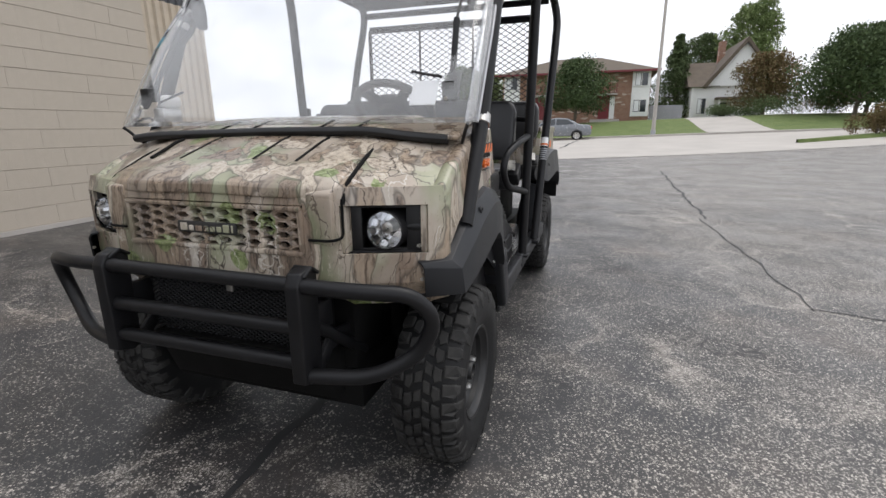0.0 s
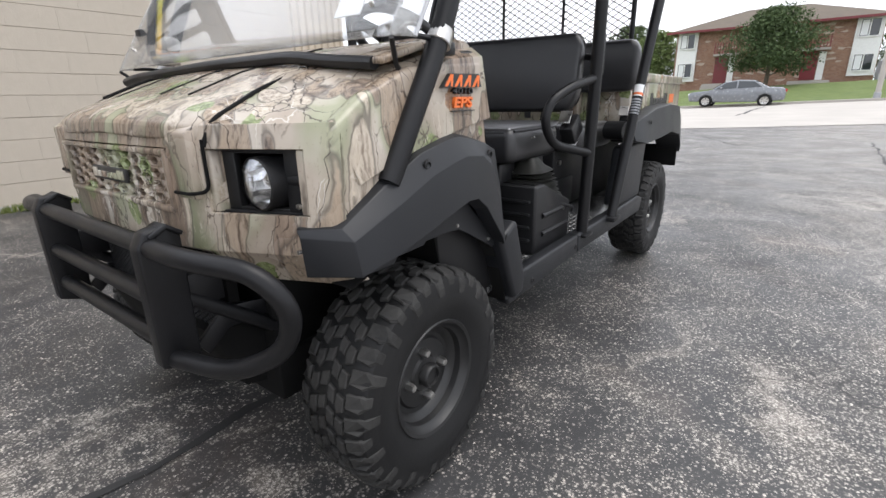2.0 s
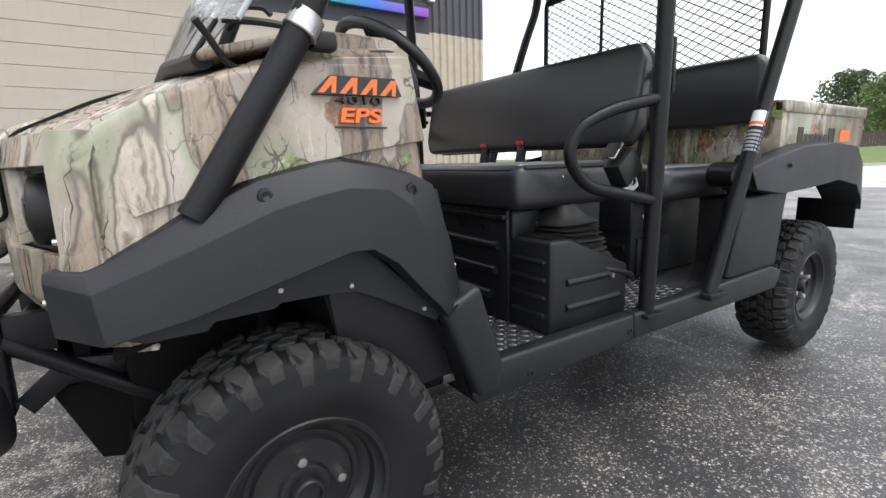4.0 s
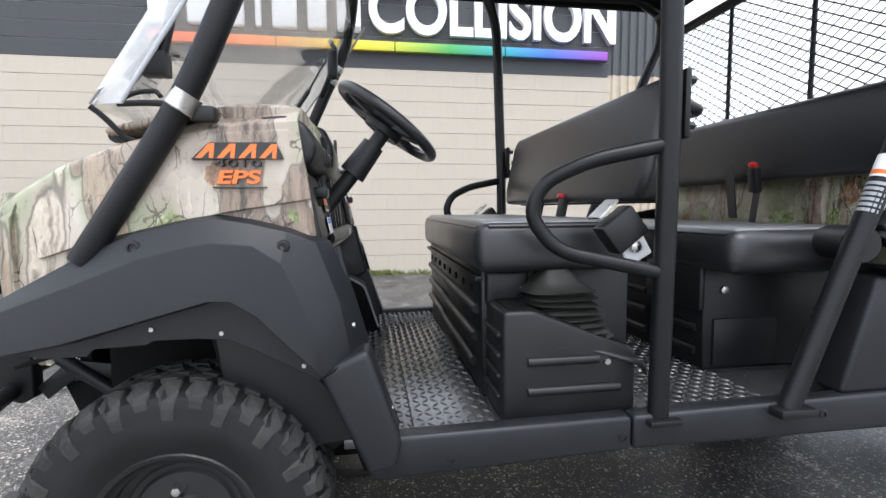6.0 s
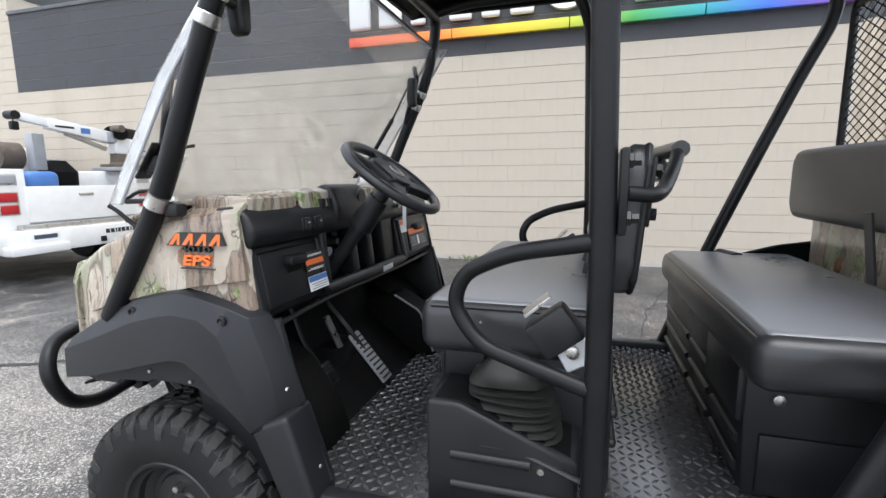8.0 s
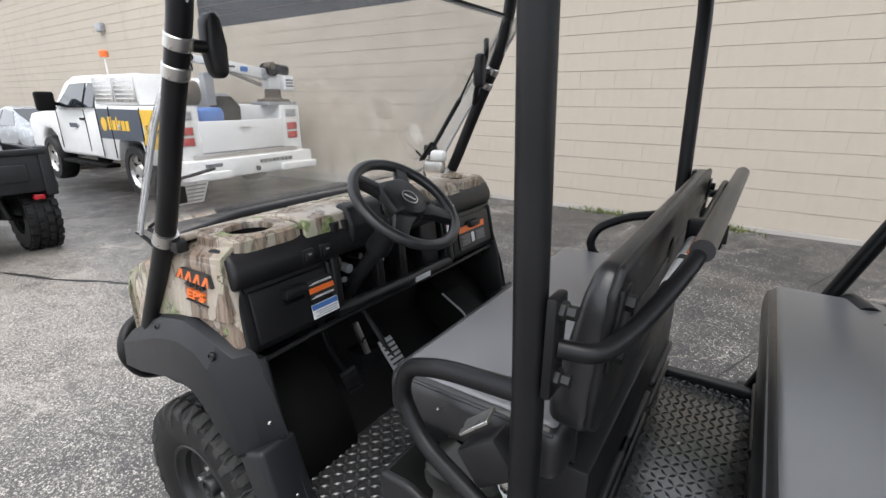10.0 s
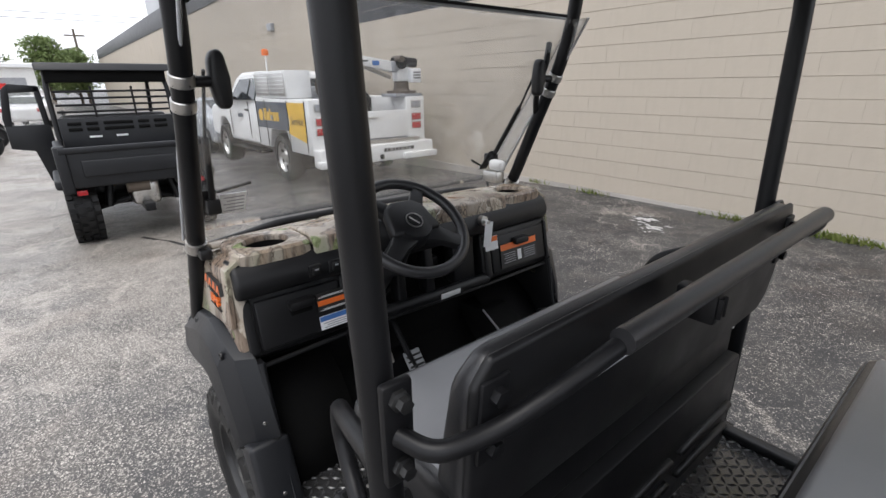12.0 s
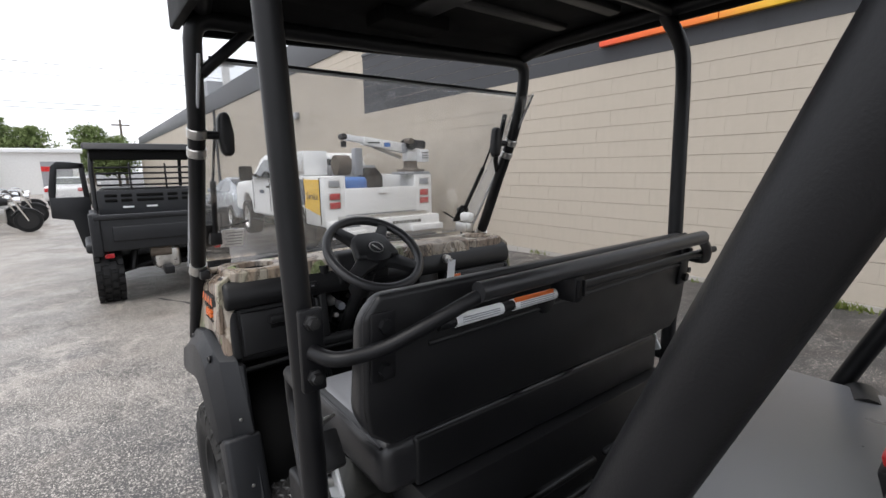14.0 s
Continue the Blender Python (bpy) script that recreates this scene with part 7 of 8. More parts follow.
def apartment():
    g = 1.45
    a = thing("apartment_house", (-2, 49, g), "two-storey brick apartment house with white window bays and a hip roof", "house")
    part("wall", boxed((-7.1, 0, -0.6), (7.0, 9, 4.75), 0), BRICK, a, smooth=False)
    bm = bmesh.new()
    v = [bm.verts.new(p) for p in ((-7.8, -0.9, 4.7), (7.7, -0.9, 4.7), (7.7, 9.9, 4.7), (-7.8, 9.9, 4.7), (-2.3, 4.5, 6.6), (2.2, 4.5, 6.6))]
    for f in ((0, 1, 5, 4), (1, 2, 5), (2, 3, 4, 5), (3, 0, 4), (0, 3, 2, 1)):
        bm.faces.new([v[i] for i in f])
    roof = part("roof", bm, SHINGLE, a, "brown shingled hip roof", smooth=False)
    part("fascia", boxed((-7.82, -0.95, 4.56), (7.72, -0.86, 4.74), 0), BURG, roof, smooth=False)
    for x in (-6.95, 5.35):
        part("bay", boxed((x, -0.18, 0.55), (x + 1.6, 0.1, 4.7), 0), SIDING, a, "white sided window bay", smooth=False)
        window(a, x + 0.25, x + 1.35, -0.2, 0.95, 2.05)
        window(a, x + 0.25, x + 1.35, -0.2, 3.35, 4.5)
    window(a, 0.2, 1.7, -0.05, 3.5, 4.55)
    for x in (-3.8, 2.4):
        part("entrance_door", boxed((x, -0.08, 0.35), (x + 1.0, 0.05, 2.5), 0), BURG, a, smooth=False)
        part("sidelight", boxed((x + 1.05, -0.08, 0.35), (x + 1.5, 0.05, 2.45), 0), SIDING, a, smooth=False)
        part("balcony", boxed((x - 0.1, -0.9, 2.55), (x + 1.7, 0.0, 2.7), 0), CONCRETE, a, smooth=False)
        for k in range(9):
            part("baluster", boxed((x - 0.05 + k * 0.2, -0.88, 2.7), (x + 0.02 + k * 0.2, -0.82, 3.6), 0), BURG, a, smooth=False)
        for k in range(3):
            part("entrance_step", boxed((x - 0.7, -1.6 + k * 0.4, -0.5), (x + 2.0, -1.2 + k * 0.4, 0.0 + k * 0.15), 0), CONCRETE, a, smooth=False)


apartment()


def white_house():
    h = thing("white_house", (13.35, 58, 1.5), "white gabled house with brown roof and dark porch", "house")
    h.scale = (0.82, 1.0, 0.93)
    part("wall", boxed((-4.2, 0, -0.5), (4.6, 8, 4.0), 0), SIDING, h, smooth=False)
    part("gable", prism([(-2.6, 3.9), (5.4, 3.9), (1.4, 8.6)], "y", -0.3, 8.0), SIDING, h, smooth=False)
    for pts in ([(1.4, 9.0), (6.1, 3.5), (5.7, 3.3), (1.4, 8.5)], [(1.4, 9.0), (1.4, 8.5), (-2.7, 3.7), (-3.1, 3.9)]):
        part("roof_slope", prism(pts, "y", -0.8, 8.4), SHINGLE, h, "brown shingled roof slope", smooth=False)
    part("side_roof", prism([(-0.4, 3.9), (4.0, 7.0), (8.4, 3.9)], "x", -4.7, -1.0), SHINGLE, h, smooth=False)
    part("side_gable", boxed((-4.3, 0.2, 3.6), (-4.25, 7.8, 4.2), 0), SIDING, h, smooth=False)
    part("chimney", boxed((-0.3, 5.5, 6.5), (0.5, 6.3, 9.6), 0), BRICK, h, smooth=False)
    window(h, -3.4, -2.4, -0.05, 0.9, 2.6)
    window(h, 0.9, 1.9, -0.35, 4.4, 5.8)
    part("porch", boxed((-1.4, -1.6, 2.4), (4.0, 0.0, 2.65), 0), SHINGLE, h, "dark porch roof", smooth=False)
    for x in (-1.2, 1.0, 3.6):
        part("porch_post", boxed((x, -1.5, -0.5), (x + 0.15, -1.35, 2.4), 0), SIDING, h, smooth=False)
    part("porch_door", boxed((-0.9, -0.06, 0.0), (0.1, 0.0, 2.1), 0), DARK, h, smooth=False)


white_house()

rows = [[(x, y, hill(x, y) + 0.075) for x in (7.6, 8.9, 10.2, 11.5)] for y in (33.1, 35, 37, 39, 41, 43, 45, 47, 49, 51, 53)]
tagged(part("driveway", grid(rows), CONCRETE), "pale concrete driveway across the lawn", "driveway", kind="structure")


def board_fence(at, n, label):
    f = thing("board_fence", at, label, "fence")
    for i in range(n):
        part("board", boxed((i * 0.22, 0, 0), (i * 0.22 + 0.21, 0.03, 1.5), 0), GREYP if "grey" in label else BARK, f, smooth=False)


board_fence((5.3, 52, hill(5.3, 52)), 14, "grey weathered board fence beside the house")
board_fence((-14.5, 54, hill(-12, 54)), 22, "brown board fence beside the house")

POLE = thing("street_pole", (4.15, 33.4, hill(4.15, 33.4)), "tall pale concrete street pole beside the kerb", "pole")
part("shaft", bar([(0, 0, -0.2), (0, 0, 11)], [0.125, 0.075], 12), CONCRETE, POLE)
part("collar", lathe([(0.16, 0.0), (0.16, 0.4), (0.13, 0.42)], 12, "z"), GREYP, POLE)


def far_sheds():
    s = thing("far_shed", (6, -46, hill(6, -46)), "long white metal shed across the lot", "shed")
    part("wall", boxed((-5.2, -6, 0), (14, 0, 3.3), 0), WHITE, s, smooth=False)
    part("roof", prism([(-6.2, 3.3), (0.3, 3.2), (0.3, 3.45), (-6.2, 3.75)], "x", -5.4, 14.2), LABELW, s, smooth=False)
    for x, wd, z in ((-4.6, 1.9, 2.5), (2.4, 2.6, 2.5), (6.0, 2.6, 2.5)):
        part("shed_door", boxed((x, 0.0, 0), (x + wd, 0.06, z), 0.01), GREYP, s, smooth=False)
    part("red_sign", boxed((-3.5, 1.0, 1.75), (-2.75, 1.06, 2.12), 0.01), REDP, s, "red sign panel", smooth=False)
    part("awning", boxed((0.0, 0.0, 2.6), (3.0, 3.0, 2.75), 0.01), LABELW, s, smooth=False)
    for x in (0.1, 1.5, 2.9):
        part("awning_post", boxed((x, 2.8, 0), (x + 0.12, 2.92, 2.6), 0), DARK, s, smooth=False)


far_sheds()

for k, (z, y0) in enumerate(((10.5, -52), (9.6, -52), (7.7, -56), (7.2, -56))):
    wire = thing("power_line", (0, y0, z), "thin dark overhead power line", "wire", "overhead wires")
    part("cable", bar([(46, 0, 1.0), (23, 0, 0.2), (0, 0, 0.0), (-23, 0, 0.3), (-46, 0, 1.2)], 0.022, 5, 8), DARK, wire)
for x in (-3.4, 26):
    up = thing("utility_pole", (x, -66, -0.2), "wooden utility pole with a cross arm", "pole")
    part("shaft", bar([(0, 0, 0), (0, 0, 7.6)], [0.16, 0.11], 8), BARK, up)
    part("cross_arm", boxed((-0.9, -0.06, 6.9), (0.9, 0.06, 7.05), 0), BARK, up)

for x, rise in ((46, 1.0), (-46, 1.2)):
    up = thing("utility_pole", (x, -54, -0.2), "tall wooden utility pole with four cross arms", "pole")
    part("shaft", bar([(0, 0, 0), (0, 0, 12.5)], [0.2, 0.13], 8), BARK, up)
    for z in (10.5, 9.6, 7.7, 7.2):
        part("cross_arm", boxed((-0.07, -2.4, z + rise + 0.1), (0.07, 2.4, z + rise + 0.24), 0), BARK, up)


# ---- parked and passing vehicles ----
def road_wheel(name, r, w, parent, at, seg=28, label=""):
    """A car wheel with tyre and spoked rim, its outer face towards +x."""
    wh = part(name, lathe([(r * 0.62, -w / 2), (r * 0.93, -w / 2), (r, -w * 0.32), (r, w * 0.32), (r * 0.93, w / 2), (r * 0.66, w / 2), (r * 0.62, w * 0.38)], seg, "x", (0, 0, 0), True), RUBBER, parent, label)
    wh.matrix_basis = at
    part("rim", lathe([(r * 0.64, w * 0.44), (r * 0.58, w * 0.30), (r * 0.30, w * 0.22), (r * 0.22, w * 0.36), (r * 0.1, w * 0.38), (0.004, w * 0.38)], seg, "x", (0, 0, 0), True), STEEL if "steel" in label or not label else RIMBLK, wh)
    for k in range(6):
        a = k * math.pi / 3
        part("rim_slot", boxed((w * 0.2, -r * 0.05, r * 0.34), (w * 0.31, r * 0.05, r * 0.54), 0.005, 1, Matrix.Rotation(a, 4, "X")), DARK, wh)
    return wh


def service_truck():
    t = thing("service_truck", (-3.15, -5.16, hill(-3.4, -5.2)), "white service pickup with tool boxes, yellow panel and a small crane", "truck")
    t.rotation_euler, t.scale = (0, 0, radians(1.1)), (1.05, 0.9, 1)
    W = 1.0
    part("service_body", prism([(-0.12, 0.52), (-0.12, 1.32), (-2.45, 1.32), (-2.45, 0.52), (-1.95, 0.52), (-1.83, 0.80), (-1.62, 0.92), (-1.30, 0.92), (-1.08, 0.80), (-0.97, 0.52)], "x", W - 0.36, W, 0.015, 2), WHITE, t, "white steel tool box body")
    part("service_body", prism([(-0.12, 0.52), (-0.12, 1.32), (-2.45, 1.32), (-2.45, 0.52), (-1.95, 0.52), (-1.83, 0.80), (-1.62, 0.92), (-1.30, 0.92), (-1.08, 0.80), (-0.97, 0.52)], "x", -W, -W + 0.36, 0.015, 2), WHITE, t, "white steel tool box body")
    part("bed_floor", boxed((-0.66, -2.45, 0.62), (0.66, -0.12, 0.72), 0.01), GREYP, t)
    part("tailgate", boxed((-0.66, -0.16, 0.70), (0.66, -0.10, 1.12), 0.012), WHITE, t)
    part("tailgate_latch", boxed((-0.09, -0.10, 1.0), (0.09, -0.08, 1.03), 0.006), STEEL, t)
    part("tailgate_ledge", boxed((-0.80, -0.10, 0.62), (0.80, 0.02, 0.68), 0.008), STEEL, t)
    bumper = part("bumper", boxed((-1.0, -0.12, 0.36), (1.0, 0.12, 0.62), 0.02), WHITE, t, "white steel rear bumper")
    part("bumper_step", boxed((-1.03, 0.02, 0.36), (-0.40, 0.20, 0.46), 0.012), WHITE, t)
    part("bumper_step", boxed((0.44, 0.02, 0.36), (1.03, 0.20, 0.46), 0.012), WHITE, t)
    # web address as plain bars, and a plain plate
    x = 0.05
    for wd in (0.05, 0.05, 0.02, 0.035, 0.05, 0.045, 0.02, 0.045, 0.05, 0.07):
        part("address_mark", boxed((-x - wd, 0.12, 0.50), (-x, 0.124, 0.555), 0), PRINT, bumper)
        x += wd + 0.014
    plate = part("licence_plate", boxed((0.50, 0.12, 0.49), (0.80, 0.128, 0.60), 0.004), LABELW, t)
    part("plate_mark", boxed((0.53, 0.127, 0.52), (0.77, 0.1295, 0.57), 0), NAVY, plate)
    part("hitch_hook", boxed((-0.03, 0.12, 0.40), (0.03, 0.16, 0.47), 0.01), TUBE, t)
    for s in (1, -1):
        for z, m in ((1.20, STEEL), (1.00, REDLENS), (0.86, REDLENS)):
            lamp = part("tail_lamp", boxed((s * 0.83 - 0.085, -0.125, z - 0.05), (s * 0.83 + 0.085, -0.10, z + 0.05), 0.02, 3), m if z < 1.1 else GREYP, t, "red square tail lamp" if z < 1.1 else "clear reversing lamp")
            part("lamp_rim", boxed((s * 0.83 - 0.10, -0.124, z - 0.062), (s * 0.83 + 0.10, -0.112, z + 0.062), 0.015, 2), STEEL, lamp)
        part("mud_guard", boxed((s * 0.72 - 0.1, -0.98, 0.22), (s * 0.72 + 0.12, -0.96, 0.55), 0.005), DARK, t)
    # side panels
    part("dark_panel", boxed((W, -2.42, 0.84), (W + 0.006, -0.97, 1.27), 0), NAVY, t, "slate blue advertising panel")
    part("yellow_panel", prism([(-0.98, 1.27), (-0.90, 0.98), (-0.98, 0.80), (-0.30, 0.70), (-0.30, 1.27)], "x", W, W + 0.009), YELLOW, t, "yellow service panel")
    text_on("panel_word", "Service", 0.17, (W + 0.011, -0.60, 1.0), (90, 0, 90), PRINT, t, 0.001)
    yy = -2.32
    part("panel_mark", lathe([(0.10, 0.0), (0.10, 0.004)], 20, "x", (W + 0.006, -2.22, 1.05)), YELLOW, t)
    for wd, h in ((0.12, 0.19), (0.10, 0.14), (0.04, 0.19), (0.07, 0.14), (0.11, 0.14), (0.10, 0.14)):
        part("panel_mark", boxed((W + 0.006, -2.06 + (yy + 2.32), 0.97), (W + 0.010, -2.06 + (yy + 2.32) + wd, 0.97 + h), 0), YELLOW, t)
        yy += wd + 0.03
    for y in (-2.44, -1.98, -0.97, -0.28):
        part("panel_gap", boxed((W + 0.001, y - 0.006, 0.56), (W + 0.0115, y + 0.006, 1.30), 0), DARK, t)
    part("paddle_latch", boxed((W + 0.008, -1.72, 0.98), (W + 0.02, -1.64, 1.06), 0.008), STEEL, t)
    # upper box with tread-plate doors
    up = part("upper_box", boxed((W - 0.42, -2.44, 1.33), (W - 0.02, -0.98, 1.74), 0.012), WHITE, t, "white upper tool box")
    for k in range(2):
        part("box_door", boxed((W - 0.018, -2.40 + k * 0.72, 1.37), (W - 0.008, -1.74 + k * 0.72, 1.70), 0.004), STEEL, up)
        for r in range(5):
            part("door_rib", boxed((W - 0.010, -2.37 + k * 0.72, 1.41 + r * 0.058), (W - 0.004, -1.78 + k * 0.72, 1.425 + r * 0.058), 0), WHITE, up)
    part("hose_reel", lathe([(0.17, -0.12), (0.17, 0.12)], 20, "x", (0.34, -0.95, 1.50)), BARK, t)
    part("tool_crate", boxed((-0.5, -2.3, 0.72), (0.4, -1.3, 1.5), 0.03), GREYP, t)
    part("tarp", boxed((0.20, -0.55, 1.05), (0.56, -0.22, 1.30), 0.07, 3), LABELB, t, "blue tarpaulin bundle")
    part("tank", lathe([(0.2, 0.72), (0.22, 1.3), (0.1, 1.45)], 18, "z", (-0.1, -0.75, 0)), DARK, t)
    # crane
    cr = part("crane_mast", lathe([(0.17, 1.40), (0.13, 1.44), (0.12, 1.56)], 18, "z", (-0.72, -0.38, 0)), BARK, t, "rusty crane turret with winch")
    part("crane_base", boxed((-0.98, -0.62, 1.32), (-0.46, -0.14, 1.37), 0.01), GREYP, cr)
    part("crane_base", lathe([(0.25, 1.37), (0.25, 1.41)], 20, "z", (-0.72, -0.38, 0)), BARK, cr)
    part("crane_head", boxed((-0.86, -0.46, 1.56), (-0.60, -0.28, 1.78), 0.015), WHITE, cr)
    part("crane_cover", boxed((-0.98, -0.30, 1.54), (-0.80, -0.16, 1.76), 0.012), LABELW, cr, "white cover panel with small print")
    for k in range(3):
        part("cover_mark", boxed((-0.96, -0.161, 1.60 + k * 0.045), (-0.83, -0.157, 1.618 + k * 0.045), 0), PRINT, cr)
    part("crane_winch", bar([(-0.98, -0.34, 1.85), (-0.70, -0.34, 1.87)], 0.075, 14), TUBE, cr)
    part("winch_drum", lathe([(0.10, -0.44), (0.10, -0.40), (0.06, -0.39), (0.06, -0.27), (0.10, -0.26), (0.10, -0.22)], 18, "y", (-0.66, 0, 1.85)), DARK, cr)
    part("winch_motor", bar([(-0.60, -0.30, 1.90), (-0.60, -0.12, 1.90)], 0.05, 12), BARK, cr)
    part("boom_hinge", boxed((-0.66, -0.44, 1.70), (-0.50, -0.28, 1.86), 0.02), GREYP, cr)
    part("crane_boom", prism([(-0.58, 1.70), (-0.58, 1.86), (0.20, 1.96), (0.20, 1.83)], "y", -0.47, -0.30, 0.012), WHITE, cr)
    part("boom_tip", prism([(0.15, 1.85), (0.15, 1.945), (0.52, 1.99), (0.52, 1.90)], "y", -0.44, -0.33, 0.008), LABELW, cr)
    part("lift_cylinder", bar([(-0.52, -0.385, 1.62), (0.0, -0.385, 1.80)], 0.03, 10), STEEL, cr)
    part("boom_patch", boxed((-0.28, -0.30, 1.80), (-0.16, -0.296, 1.87), 0), LABELB, cr)
    part("boom_mark", boxed((-0.08, -0.30, 1.85), (0.14, -0.296, 1.875), 0), PRINT, cr)
    part("boom_sheave", lathe([(0.05, -0.46), (0.05, -0.31)], 14, "y", (0.54, 0, 1.95)), TUBE, cr)
    part("hook_block", boxed((0.49, -0.42, 1.78), (0.57, -0.35, 1.88), 0.015), TUBE, cr)
    part("hoist_rope", bar([(0.54, -0.385, 1.94), (0.53, -0.385, 1.87)], 0.008, 6), DARK, cr)
    part("crane_post", boxed((0.10, -0.75, 1.32), (0.24, -0.6, 1.78), 0.012), GREYP, cr)
    # cab
    cab = prism([(-2.50, 0.50), (-2.50, 1.28), (-2.54, 1.70), (-2.75, 1.77), (-3.75, 1.76), (-4.0, 1.68), (-4.42, 1.24), (-5.55, 1.16), (-5.75, 1.05), (-5.80, 0.55), (-5.25, 0.50), (-5.18, 0.76), (-4.98, 0.90), (-4.70, 0.90), (-4.48, 0.76), (-4.40, 0.50)], "x", -0.96, 0.96, 0.06, 4)
    for v in cab.verts:
        if v.co.z > 1.25:
            v.co.x *= 1 - 0.16 * (v.co.z - 1.25) / 0.5
    part("cab", cab, WHITE, t, "white extended cab")
    for s in (1, -1):
        for poly in ([(-2.62, 1.28), (-2.68, 1.64), (-2.98, 1.65), (-3.0, 1.28)], [(-3.08, 1.28), (-3.08, 1.65), (-3.72, 1.64), (-4.18, 1.26)]):
            w = prism(poly, "x", 0.80, 0.975)
            for v in w.verts:
                v.co.x = s * (v.co.x if v.co.z < 1.3 else v.co.x * 0.875)
            part("cab_window", w, CARGLASS, t, smooth=False)
        part("door_gap", boxed((s * 0.962 - 0.004, -3.06, 0.6), (s * 0.962 + 0.004, -3.045, 1.25), 0), DARK, t)
        part("door_gap", boxed((s * 0.962 - 0.004, -4.25, 0.6), (s * 0.962 + 0.004, -4.235, 1.22), 0), DARK, t)
        part("door_handle", boxed((s * 0.965 - 0.012, -3.25, 1.08), (s * 0.965 + 0.012, -3.08, 1.12), 0.008), DARK, t)
        mi = part("side_mirror", boxed((s * 1.17 - 0.13, -4.02, 1.22), (s * 1.17 + 0.11, -3.86, 1.52), 0.04, 3), DARK, t)
        part("mirror_arm", bar([(s * 0.92, -4.0, 1.32), (s * 1.10, -3.95, 1.34)], 0.03, 8), DARK, mi)
        part("running_board", boxed((min(s * 0.80, s * 1.0), -4.3, 0.36), (max(s * 0.80, s * 1.0), -2.5, 0.42), 0.015), DARK, t)
    part("cab_word", boxed((0.962, -3.75, 0.96), (0.966, -3.42, 1.03), 0), NAVY, t)
    part("rear_window", boxed((-0.6, -2.53, 1.32), (0.6, -2.50, 1.64), 0.01), CARGLASS, t)
    be = part("beacon_pole", bar([(0.70, -2.56, 1.7), (0.70, -2.56, 2.02)], 0.012, 8), WHITE, t)
    part("beacon", lathe([(0.06, 2.02), (0.06, 2.10), (0.04, 2.12)], 12, "z", (0.70, -2.56, 0)), ORANGE, be)
    for y in (-1.46, -4.84):
        for s in (1, -1):
            road_wheel("wheel", 0.39, 0.26, t, pose(s * 0.86, y, 0.39, 0, 0, 0 if s > 0 else 180), label="black tyre on a steel rim")
    part("frame_rail", boxed((-0.45, -5.5, 0.42), (0.45, -0.1, 0.58), 0.01), DARK, t)


service_truck()


